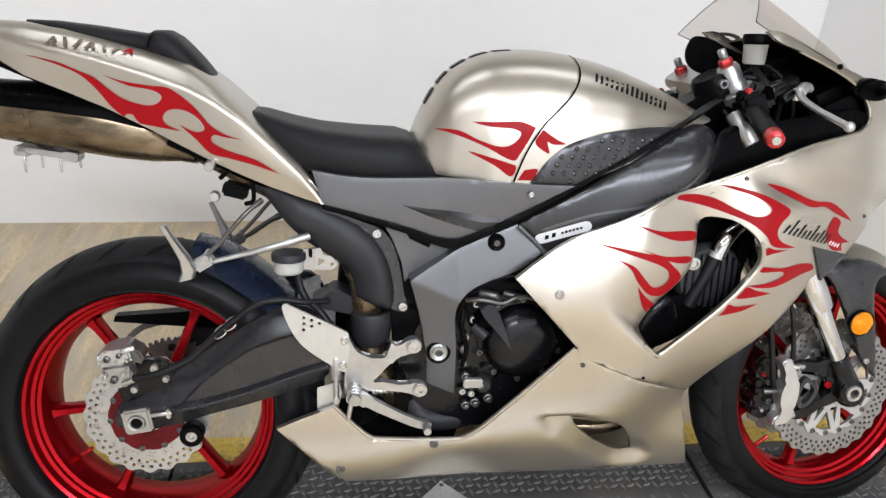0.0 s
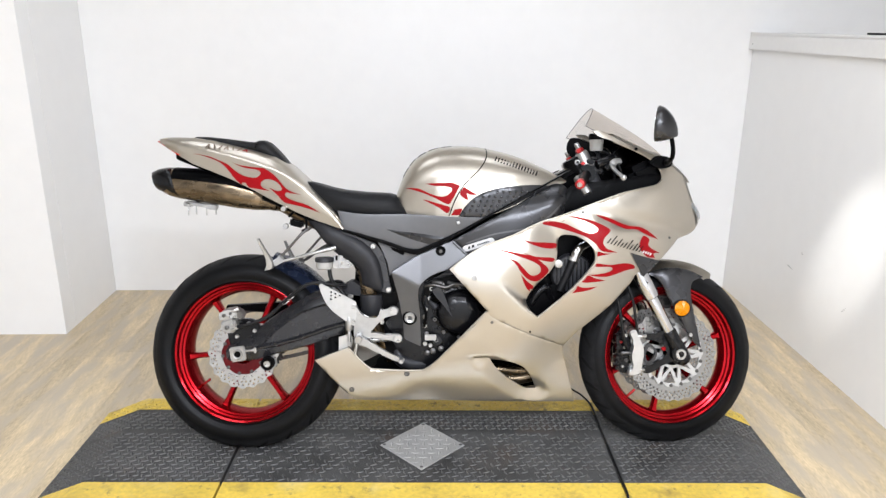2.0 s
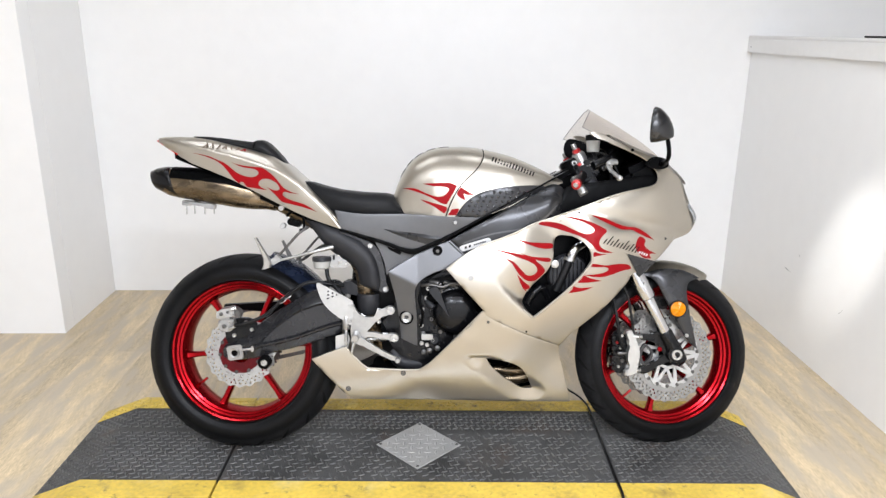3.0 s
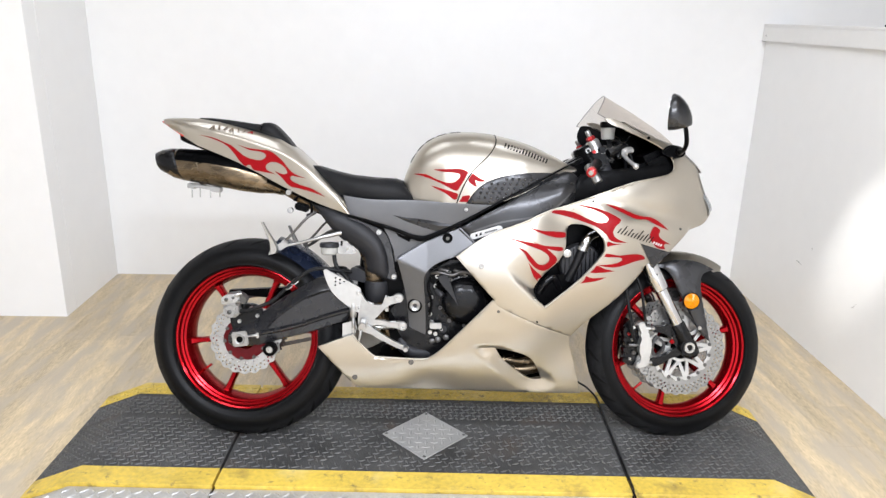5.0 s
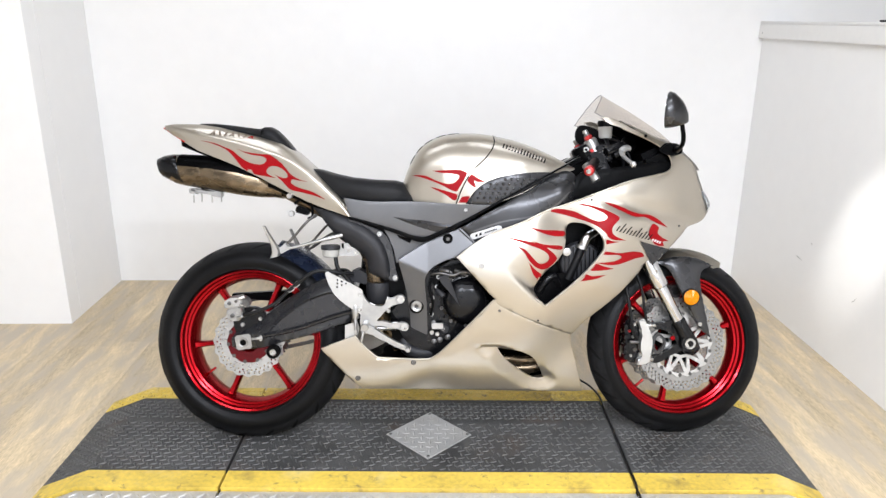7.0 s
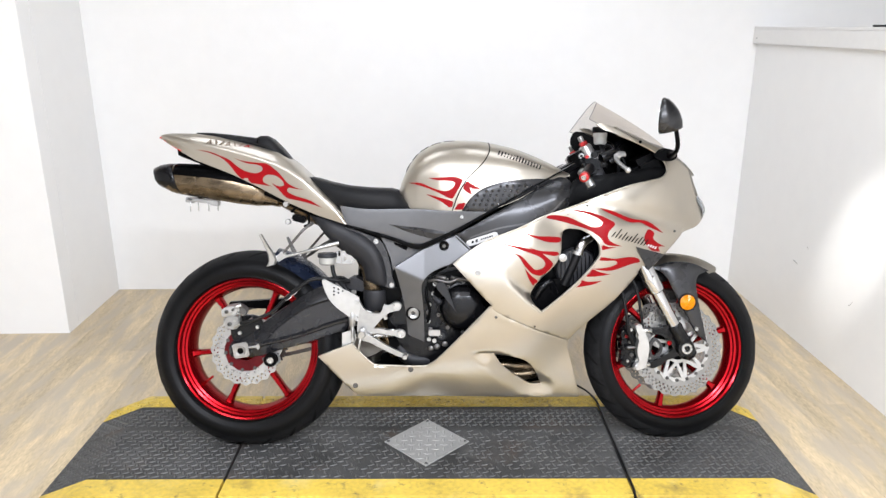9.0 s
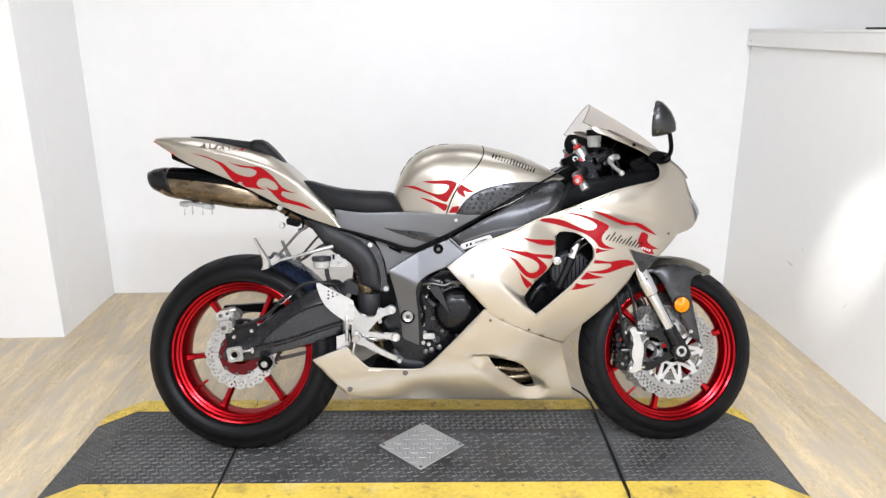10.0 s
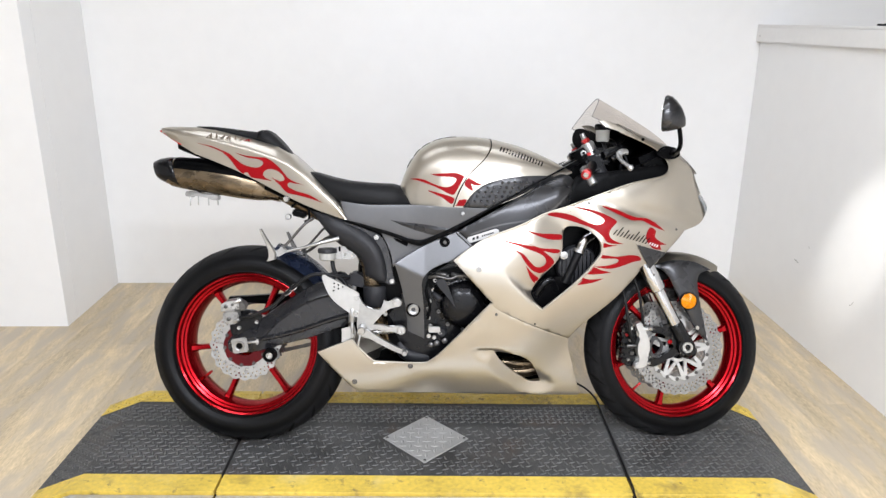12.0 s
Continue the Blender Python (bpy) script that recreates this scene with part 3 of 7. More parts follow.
def brake_disc(c, y, r_out, r_in, waves, parent, carrier, steel, arms=5):
    holes = [circle(c.x, c.z, r_in, 40)]
    for ring, rr in enumerate((r_out - 0.009, r_out - 0.018, r_out - 0.027) if r_out > 0.13 else (r_out - 0.009, r_out - 0.019)):
        m = waves * 2
        for i in range(m):
            a = 2 * math.pi * (i + 0.5 * (ring % 2) + 0.2) / m
            holes.append(circle(c.x + rr * math.cos(a), c.z + rr * math.sin(a), 0.0034, 6))
    bm = BM()
    punched(bm, petal(c.x, c.z, r_out, waves, 0.003), holes, y - 0.0025, y + 0.0025, 0.05)
    disc = part("brake_disc", bm, steel, parent, "drilled steel petal brake disc", 30)
    bm = BM()
    ring_out = petal(c.x, c.z, r_in + 0.004, arms * 2, 0.004 if arms > 5 else 0.001, 80)
    holes = [circle(c.x, c.z, 0.034, 24)]
    for i in range(arms):
        a = 2 * math.pi * (i + 0.5) / arms
        u = (math.cos(a), math.sin(a))
        r0, r1 = 0.043, r_in - 0.007
        h0, h1 = 0.56 * math.pi * r0 / arms, 0.66 * math.pi * r1 / arms
        if r1 > r0 + 0.020:
            b = a + math.pi / arms
            v = (math.cos(b), math.sin(b))
            for way, tri in ((u, [(r0 + 0.008, 0), (r1 - 0.002, -h1), (r1 + 0.002, 0), (r1 - 0.002, h1)]), (v, [(r1 - 0.012, 0), (r0 + 0.001, h0), (r0, 0), (r0 + 0.001, -h0)])):
                holes.append([(c.x + a_ * way[0] - b_ * way[1], c.z + a_ * way[1] + b_ * way[0]) for a_, b_ in tri])
    punched(bm, ring_out, holes, y - 0.006, y + 0.001, 0.05)
    part("disc_carrier", bm, carrier, disc, "open alloy disc carrier", 30)
    for i in range(arms * 2):
        a = 2 * math.pi * (i + 0.25) / (arms * 2)
        bolt((c.x + (r_in + 0.001) * math.cos(a), y + math.copysign(0.0045, y), c.z + (r_in + 0.001) * math.sin(a)), 0.0058, disc, DARKSTEEL, 0.004, math.copysign(1, y), "disc_button")
    return disc


def wheel(name, c, R, half, rim_r, rim_half, spokes, turn, label):
    """A cast wheel: rim, hub, spokes and tyre."""
    bm = BM()
    hw = rim_half
    side = [(rim_r + 0.004, hw), (rim_r + 0.004, hw + 0.003), (rim_r - 0.001, hw + 0.004), (rim_r - 0.006, hw + 0.001), (rim_r - 0.0085, hw - 0.006), (rim_r - 0.0095, hw - 0.011), (rim_r - 0.0155, hw - 0.0135), (rim_r - 0.0175, hw - 0.019), (rim_r - 0.0235, hw - 0.0215), (rim_r - 0.0255, hw - 0.027), (rim_r - 0.030, hw * 0.25), (rim_r - 0.032, 0)]
    inner = [(rim_r - 0.022, 0), (rim_r - 0.018, hw * 0.5), (rim_r - 0.004, hw - 0.012), (rim_r - 0.003, hw)]
    prof = [*side, *[(r, -h) for r, h in side[-2::-1]], *[(r, -h) for r, h in inner[:0:-1]], *inner]
    lathe(bm, prof, c, 96, "y", True)
    rim = part(name, bm, RED, bike, label, 32)
    # tyre with a round crown and a rim bead
    t = rim_r
    prof = [(R, 0), (R - 0.0025, half * 0.25), (R - 0.010, half * 0.5), (R - 0.022, half * 0.72), (R - 0.038, half * 0.90), (R - 0.052, half * 0.985), (R - 0.062, half), (t + (R - t) * 0.22, half * 0.985), (t + 0.009, half * 0.93), (t + 0.0045, half * 0.90 + 0.002), (t - 0.002, hw * 0.96)]
    full = [(r, -h) for r, h in prof[:0:-1]] + prof
    bm = BM()
    lathe(bm, curve([(r, h) for r, h in full], 3, False), c, 128, "y")
    tyre = part("tyre", bm, RUBBER, rim, "black sport tyre with a smooth worn crown", 60)
    bm = BM()
    crown = [(r + 0.0007, h) for r, h in curve([(r, h) for r, h in full], 3, False) if abs(h) < half * 0.86 and r > R - 0.034]
    lathe(bm, crown, c, 128, "y")
    part("tread_band", bm, DUSTY, rim, "dusty grey scuffed tread", 60)
    # grooves and hub
    bm = BM()
    lathe(bm, [(0.0, -hw * 0.95), (0.024, -hw * 0.95), (0.030, -hw * 0.8), (0.045, -hw * 0.62), (0.050, -hw * 0.4), (0.042, 0), (0.050, hw * 0.4), (0.045, hw * 0.62), (0.03, hw * 0.8), (0.024, hw * 0.95), (0, hw * 0.95)], c, 40)
    part("hub", bm, RED, rim)
    for i in range(spokes):
        a = radians(turn) + 2 * math.pi * i / spokes
        u, q = Vector((math.cos(a), 0, math.sin(a))), Vector((-math.sin(a), 0, math.cos(a)))
        bm = BM()
        rows = []
        for s, hwid, th in ((0.036, 0.017, hw * 0.50), (0.07, 0.0115, hw * 0.34), (0.12, 0.0090, hw * 0.26), (0.165, 0.0088, hw * 0.26), (rim_r - 0.036, 0.0105, hw * 0.28), (rim_r - 0.024, 0.0165, hw * 0.34)):
            p = c + u * s
            rows.append([p + q * hwid * x + Vector((0, th * y, 0)) for x, y in ((-1, -0.55), (-0.6, -1), (0.6, -1), (1, -0.55), (1, 0.55), (0.6, 1), (-0.6, 1), (-1, 0.55))])
        loft(bm, rows)
        part("spoke", bm, RED, rim)
    # valve stem
    a = radians(turn + 30 + 180)
    u = Vector((math.cos(a), 0, math.sin(a)))
    bm = BM()
    rod(bm, c + u * (rim_r - 0.028), c + u * (rim_r - 0.062) + Vector((0, -0.012, 0)), 0.0042, 10)
    part("valve_stem", bm, REDPART, rim, "red anodised valve stem")
    return rim


def tread_cuts(rim, c, R, half, n):
    """Sickle grooves across the shoulders, as thin dark inlays."""
    verts, faces = [], []
    for s in (-1, 1):
        for i in range(n):
            a0 = 2 * math.pi * i / n
            base = len(verts)
            for j in range(7):
                f = 0.25 + 0.55 * j / 6
                y = f * half
                # follow the crown: quadratic drop as in the tyre profile
                r = R + 0.0013 - 0.0405 * f**2.05
                a = a0 + 0.14 * (j / 6) ** 1.4
                w = 0.007 * (1 - abs(j / 3 - 1) ** 2) + 0.001
                for e in (-1, 1):
                    b = a + e * w / R
                    verts.append((c.x + r * math.cos(b), s * y, c.z + r * math.sin(b)))
            faces += [(base + 2 * j, base + 2 * j + 1, base + 2 * j + 3, base + 2 * j + 2) for j in range(6)]
    me = bpy.data.meshes.new("tread_pattern")
    me.from_pydata(verts, [], faces)
    ob = link_mesh("tread_pattern", me, DARKGAP, 0)
    ob.parent = rim
    tagged(ob, "dark sickle tread grooves", kind="stuff")


REAR = wheel("rear_wheel", RAX, 0.3125, 0.092, 0.2225, 0.070, 6, 7, "candy red six-spoke cast rear wheel")
FRONT = wheel("front_wheel", FAX, 0.2935, 0.061, 0.2225, 0.046, 6, 15, "candy red six-spoke cast front wheel")
tread_cuts(REAR, RAX, 0.3125, 0.092, 22)
tread_cuts(FRONT, FAX, 0.2935, 0.061, 24)
brake_disc(RAX, -0.082, 0.110, 0.063, 20, REAR, SHADERED, STEEL)
for s in (-1, 1):
    brake_disc(FAX, s * 0.054, 0.149, 0.098, 26, FRONT, WHITEALLOY, DISC, 9)


# black cylinder added for the shade inside the front hub, not a real part
bm = BM()
lathe(bm, [(0.0, -0.050), (0.030, -0.050), (0.058, -0.047), (0.064, -0.040), (0.064, 0.040), (0.058, 0.047), (0.0, 0.050)], FAX, 36)
part("hub_shade", bm, BLACK, FRONT, "black cylinder standing in for the shade between the discs")


def settle(ob, c, place, lean, steer):
    """Stands a wheel built upright round c at its place in the room, leaning and steered."""
    ob.matrix_basis = bike.matrix_basis.inverted() @ pose(*place, 0, 0, steer) @ pose(0, 0, 0, -lean) @ Matrix.Translation(-c)


settle(REAR, RAX, (-0.685, -0.017, 0.299), 18, -3)
settle(FRONT, FAX, (0.685, -0.022, 0.279), 18, 6)

# ---- rear end ----
ARM = [  # x, top, crease, rib, bottom
    (-0.736, 0.330, 0.316, 0.304, 0.286), (-0.728, 0.337, 0.318, 0.303, 0.282), (-0.700, 0.350, 0.324, 0.305, 0.279), (-0.652, 0.377, 0.336, 0.318, 0.284), (-0.625, 0.397, 0.341, 0.329, 0.291), (-0.605, 0.412, 0.362, 0.333, 0.297), (-0.575, 0.433, 0.391, 0.339, 0.306), (-0.511, 0.475, 0.437, 0.356, 0.322),
    (-0.470, 0.496, 0.455, 0.370, 0.334), (-0.435, 0.505, 0.466, 0.382, 0.346), (-0.400, 0.504, 0.470, 0.393, 0.357), (-0.376, 0.478, 0.448, 0.399, 0.365), (-0.362, 0.440, 0.425, 0.402, 0.380)]
swing = None
for s in (-1, 1):
    bm = BM()
    stations = [list(p) for p in curve([(r[0], r[1], r[2]) for r in ARM], 3, False)]
    lows = [list(p) for p in curve([(r[0], r[3], r[4]) for r in ARM], 3, False)]
    rows = []
    for (x, top, crease), (_, rib, low) in zip(stations, lows):
        k = min(1.0, max(0.0, (x + 0.665) / 0.04))
        sec = [(0.100, top - 0.002), (0.106, top), (0.1135, top - 0.003), (0.1405, crease + 0.004), (0.1430, crease - 0.001), (0.1365 + 0.006 * (1 - k), crease - 0.009), (0.1370 + 0.004 * (1 - k), rib + 0.010), (0.1475 - 0.006 * (1 - k), rib + 0.003), (0.1465 - 0.006 * (1 - k), rib - 0.002), (0.1390, rib - 0.007), (0.129, low + 0.004), (0.121, low), (0.100, low + 0.002)]
        rows.append([(x, s * (y - 0.006 * (1 - k) if y > 0.11 else y), z) for y, z in sec])
    loft(bm, rows)
    ob = part("swingarm", bm, SWING, bike, "satin black swingarm beam with pressed flank", 22)
    swing = ob if s < 0 else swing
    bm = BM()
    block(bm, (0.048, 0.014, 0.046), pose(-0.698, s * 0.141, 0.310, 0, -8, 0), 0.004)
    axle_block = part("axle_block", bm, ALLOY, ob, "silver chain adjuster block")
    bm = BM()
    lathe(bm, [(0.0105, s * 0.001), (0.0105, s * 0.004), (0.014, s * 0.005), (0.016, 0)], (-0.698, s * 0.148, 0.310), 24)
    nut = part("axle_nut", bm, ALLOY, ob)
    # axle hole drawn as a black disc, its dark put into the colour
    bm = BM()
    rod(bm, (-0.698, s * 0.145, 0.310), (-0.698, s * 0.1505, 0.310), 0.0100, 16)
    part("axle_bore", bm, BLACK, nut, "black disc for the hollow axle end")
    bm = BM()
    rod(bm, (-0.676, s * 0.139, 0.318), (-0.640, s * 0.139, 0.322), 0.0045, 12)
    block(bm, (0.008, 0.012, 0.018), pose(-0.645, s * 0.139, 0.321), 0.002)
    part("adjuster_screw", bm, STEEL, ob)
    bm = BM()
    lathe(bm, [(0.011, s * 0.028), (0.019, s * 0.028), (0.021, s * 0.024), (0.021, s * 0.018), (0.0155, s * 0.014), (0.0155, s * 0.008), (0.021, s * 0.004), (0.020, 0)], (-0.607, s * 0.126, 0.279), 28)
    spool = part("stand_spool", bm, BLACK, ob, "black paddock stand spool")
    bm = BM()
    lathe(bm, [(0, s * 0.020), (0.0045, s * 0.020), (0.0055, s * 0.027), (0.0095, s * 0.027), (0.0108, s * 0.024), (0.0112, s * 0.018)], (-0.607, s * 0.126, 0.279), 20)
    part("spool_bolt", bm, STEEL, spool, "steel spool bolt")
bm = BM()
block(bm, (0.10, 0.26, 0.13), pose(-0.40, 0, 0.43), 0.03)
part("swingarm_bridge", bm, SWING, bike)

# rear caliper, bracket and hose
bm = BM()
slab(bm, curve([(-0.752, 0.438), (-0.752, 0.438), (-0.738, 0.447), (-0.724, 0.449), (-0.706, 0.452), (-0.706, 0.452), (-0.698, 0.438), (-0.702, 0.428), (-0.716, 0.424), (-0.735, 0.420), (-0.751, 0.416), (-0.751, 0.416)], 3), -0.148, -0.094, 0.005, segments=3)
cal = part("rear_caliper", bm, WHITEALLOY, bike, "silver rear brake caliper in two halves")
bm = BM()
slab(bm, curve([(-0.748, 0.410), (-0.748, 0.410), (-0.728, 0.414), (-0.704, 0.416), (-0.704, 0.416), (-0.698, 0.400), (-0.704, 0.384), (-0.714, 0.376), (-0.736, 0.379), (-0.736, 0.379), (-0.742, 0.394)], 3), -0.145, -0.094, 0.005, segments=3)
block(bm, (0.030, 0.040, 0.012), pose(-0.728, -0.118, 0.417), 0.002)
part("caliper_half", bm, ALLOY, cal, "grey lower caliper half")
for cx, cz, r in ((-0.736, 0.433, 0.0058), (-0.716, 0.439, 0.0045), (-0.728, 0.394, 0.0062)):
    bm = BM()
    lathe(bm, [(0, -0.003), (r * 0.5, -0.003), (r * 0.6, -0.007), (r, -0.006), (r * 1.08, 0)], (cx, -0.146, cz), 20)
    part("piston_cap", bm, DARKSTEEL, cal)
bm = BM()
slab(bm, [(-0.700, 0.452), (-0.684, 0.442), (-0.678, 0.429), (-0.684, 0.418), (-0.698, 0.424)], -0.142, -0.10, 0.004)
part("caliper_slider", bm, DARKSTEEL, cal, "dark slider of the caliper")
for x, z in ((-0.747, 0.427), (-0.722, 0.428), (-0.704, 0.430), (-0.742, 0.402), (-0.712, 0.404)):
    bolt((x, -0.147, z), 0.0042, cal, STEEL, 0.005)
bm = BM()
rod(bm, (-0.752, -0.130, 0.419), (-0.698, -0.130, 0.424), 0.0035, 10)
rod(bm, (-0.712, -0.150, 0.447), (-0.690, -0.146, 0.452), 0.0058, 12)
part("pad_pin", bm, STEEL, cal, "steel pad pin")
bm = BM()
rod(bm, (-0.714, -0.148, 0.386), (-0.694, -0.150, 0.394), 0.005, 12)
part("bleed_screw", bm, STEEL, cal)
bm = BM()
slab(bm, curve([(-0.715, 0.405), (-0.735, 0.365), (-0.72, 0.325), (-0.68, 0.335), (-0.64, 0.365), (-0.635, 0.395), (-0.665, 0.415)], 4), -0.115, -0.098, 0.004)
bracket = part("caliper_bracket", bm, ENGINE, bike, "black caliper bracket")
for x, z, r in ((-0.668, 0.400, 0.0075), (-0.650, 0.378, 0.006), (-0.705, 0.360, 0.0065)):
    bolt((x, -0.115, z), r, bracket, STEEL, 0.008)
bm = BM()
tube(bm, curve([(-0.695, -0.152, 0.398), (-0.66, -0.156, 0.405), (-0.60, -0.152, 0.43), (-0.555, -0.148, 0.47), (-0.52, -0.148, 0.50), (-0.48, -0.147, 0.527), (-0.44, -0.145, 0.532), (-0.40, -0.14, 0.525), (-0.36, -0.12, 0.52)], 6, False), 0.0058, 10)
hose = part("rear_brake_hose", bm, HOSE, bike, "black braided rear brake hose")
for x, z in ((-0.545, 0.478), (-0.528, 0.492)):
    bm = BM()
    tube(bm, [(x + 0.012 * math.cos(a), -0.148 + 0.009 * math.sin(a), z + 0.010 * math.sin(a + 0.7)) for a in np.linspace(0, 5.6, 16)], 0.0013, 6)
    part("wire_clip", bm, STEEL, hose)
# hugger over the rear tyre; its blue reflection is put into the colour
bm = BM()
rows = []
for k in range(15):
    a = radians(72 - 42 * k / 14)
    R = 0.3125 + 0.003 + 0.010 * k / 14
    rows.append([(RAX.x + (R - 0.038 * abs(y) ** 2.4) * math.cos(a), 0.098 * y * (0.75 + 0.25 * min(1, k / 6)), RAX.z + (R - 0.038 * abs(y) ** 2.4) * math.sin(a)) for y in np.linspace(-1, 1, 15)])
loft(bm, rows, False, False)
bmesh.ops.solidify(bm, geom=bm.faces[:], thickness=0.003)
part("hugger", bm, BLUESHEEN, bike, "glossy black rear wheel hugger, blue reflection put in its colour")
bm = BM()
slab(bm, curve([(-0.390, 0.506), (-0.367, 0.516), (-0.358, 0.525), (-0.344, 0.528), (-0.330, 0.521), (-0.300, 0.503), (-0.285, 0.488), (-0.31, 0.480), (-0.38, 0.496)], 4), -0.092, -0.03, 0.004)
part("inner_fender", bm, SHROUD, bike, "black inner rear fender")

# sprocket and chain on the far side
bm = BM()
teeth = [(RAX.x + (0.088 + (0.004 if i % 4 in (1, 2) else -0.003)) * math.cos(2 * math.pi * i / 172), RAX.z + (0.088 + (0.004 if i % 4 in (1, 2) else -0.003)) * math.sin(2 * math.pi * i / 172)) for i in range(172)]
punched(bm, teeth, [circle(RAX.x, RAX.z, 0.052, 28), *[circle(RAX.x + 0.070 * math.cos(a), RAX.z + 0.070 * math.sin(a), 0.010, 10) for a in np.linspace(0, 2 * math.pi, 9)[:-1]]], 0.092, 0.098, 0.04)
part("rear_sprocket", bm, DARKSTEEL, REAR)
bm = BM()
FS = Vector((-0.255, 0, 0.375))
top0, top1 = Vector((RAX.x, 0, RAX.z + 0.092)), Vector((FS.x, 0, FS.z + 0.036))
low0, low1 = Vector((FS.x, 0, FS.z - 0.036)), Vector((RAX.x, 0, RAX.z - 0.092))
run = [top0 + (top1 - top0) * i / 28 for i in range(28)] + [FS + 0.037 * Vector((math.sin(a), 0, math.cos(a))) for a in np.linspace(0, math.pi, 8)] + [low0 + (low1 - low0) * i / 28 - Vector((0, 0, 0.012 * math.sin(math.pi * i / 28))) for i in range(28)] + [RAX + 0.092 * Vector((-math.sin(a), 0, -math.cos(a))) for a in np.linspace(0, math.pi, 18)]
for i, p in enumerate(run):
    d = run[(i + 1) % len(run)] - p
    if d.length < 1e-4:
        continue
    a = math.degrees(math.atan2(-d.z, d.x))
    mid = p + d / 2
    for y in (0.083, 0.095) if i % 2 else (0.086, 0.092):
        block(bm, (d.length * 1.15, 0.002, 0.011), pose(mid.x, y, mid.z, 0, a, 0), 0)
part("drive_chain", bm, DARKSTEEL, bike, "oily steel drive chain")
bm = BM()
slab(bm, [(-0.790, 0.412), (-0.786, 0.424), (-0.64, 0.432), (-0.50, 0.442), (-0.42, 0.450), (-0.42, 0.405), (-0.60, 0.394), (-0.70, 0.404)], 0.075, 0.105, 0.004)
part("chain_guard", bm, BLACK, bike)
# side stand
bm = BM()
tube(bm, [(-0.10, 0.12, 0.27), (-0.13, 0.17, 0.19), (-0.165, 0.225, 0.095), (-0.185, 0.262, 0.052)], [0.013, 0.012, 0.011, 0.011], 14)
stand = part("side_stand", bm, BLACK, bike, "black steel side stand, extended")
bm = BM()
slab(bm, curve([(-0.235, -0.02), (-0.20, -0.035), (-0.15, -0.02), (-0.155, 0.02), (-0.20, 0.03), (-0.235, 0.015)], 4), -0.004, 0.004, 0.002)
bmesh.ops.transform(bm, matrix=pose(0, 0.268, 0.0545, 90 + LEAN_DEG, 0, 0), verts=bm.verts[:])
part("foot", bm, BLACK, stand)

# muffler under the tail
bm = BM()
rows = []
for x, zc, hz, hy in ((-0.952, 0.856, 0.032, 0.052), (-0.925, 0.852, 0.042, 0.062), (-0.90, 0.849, 0.0455, 0.068), (-0.80, 0.838, 0.051, 0.074), (-0.72, 0.826, 0.053, 0.074), (-0.66, 0.812, 0.046, 0.064), (-0.615, 0.797, 0.032, 0.045), (-0.59, 0.785, 0.025, 0.035)):
    rows.append([(x - 0.05 * (math.sin(a) * hz), -0.012 + hy * math.copysign(abs(math.cos(a)) ** 0.8, math.cos(a)), zc - 0.011 + 1.06 * hz * math.copysign(abs(math.sin(a)) ** 0.8, math.sin(a))) for a in np.linspace(0, 2 * math.pi, 33)[:-1]])
loft(bm, rows)
muffler = part("muffler", bm, TITAN, bike, "heat-tinted titanium under-tail muffler", 60)
bm = BM()
rows = []
for x, zc, hz, hy in ((-0.972, 0.856, 0.012, 0.02), (-0.975, 0.856, 0.020, 0.032), (-0.968, 0.856, 0.029, 0.047), (-0.945, 0.8545, 0.0385, 0.058), (-0.918, 0.8515, 0.0455, 0.066), (-0.902, 0.8492, 0.0475, 0.0695), (-0.900, 0.849, 0.046, 0.068)):
    rows.append([(x - 0.35 * (math.sin(a) * hz), -0.012 + hy * math.copysign(abs(math.cos(a)) ** 0.8, math.cos(a)), zc - 0.011 + 1.06 * hz * math.copysign(abs(math.sin(a)) ** 0.8, math.sin(a))) for a in np.linspace(0, 2 * math.pi, 33)[:-1]])
loft(bm, rows)
part("end_cap", bm, ENGINE, muffler, "black muffler end cap", 60)
bm = BM()
rows = []
for x, zc, hz, hy in ((-0.905, 0.8497, 0.0475, 0.0700), (-0.80, 0.838, 0.0535, 0.0765), (-0.72, 0.826, 0.0555, 0.0765), (-0.66, 0.812, 0.0485, 0.0665), (-0.60, 0.79, 0.034, 0.045)):
    rows.append([(x, -0.012 + hy * math.copysign(abs(math.cos(a)) ** 0.8, math.cos(a)), zc - 0.011 + 1.06 * hz * math.copysign(abs(math.sin(a)) ** 0.8, math.sin(a))) for a in np.linspace(0.22, math.pi - 0.22, 17)])
loft(bm, rows, False, False)
bmesh.ops.solidify(bm, geom=bm.faces[:], thickness=0.002)
part("heat_shield", bm, BLACK, muffler, "black muffler heat shield", 60)
bm = BM()
lathe(bm, [(0.052, -0.004), (0.0545, -0.004), (0.0545, 0.004), (0.052, 0.004)], (0, 0, 0), 32, "x", True)
bmesh.ops.transform(bm, matrix=pose(-0.838, -0.012, 0.8305) @ Matrix.Diagonal((1, 1.36, 1.01, 1)), verts=bm.verts[:])
part("clamp_band", bm, TITAN, muffler)
bm = BM()
block(bm, (0.075, 0.07, 0.010), pose(-0.838, -0.015, 0.771, 0, 9, 0), 0.002)
block(bm, (0.022, 0.04, 0.016), pose(-0.868, -0.03, 0.773, 0, 9, 0), 0.002)
block(bm, (0.026, 0.04, 0.016), pose(-0.792, -0.03, 0.763, 0, 9, 0), 0.002)
bracket = part("plate_bracket", bm, ALLOY, bike, "small silver plate bracket under the muffler")
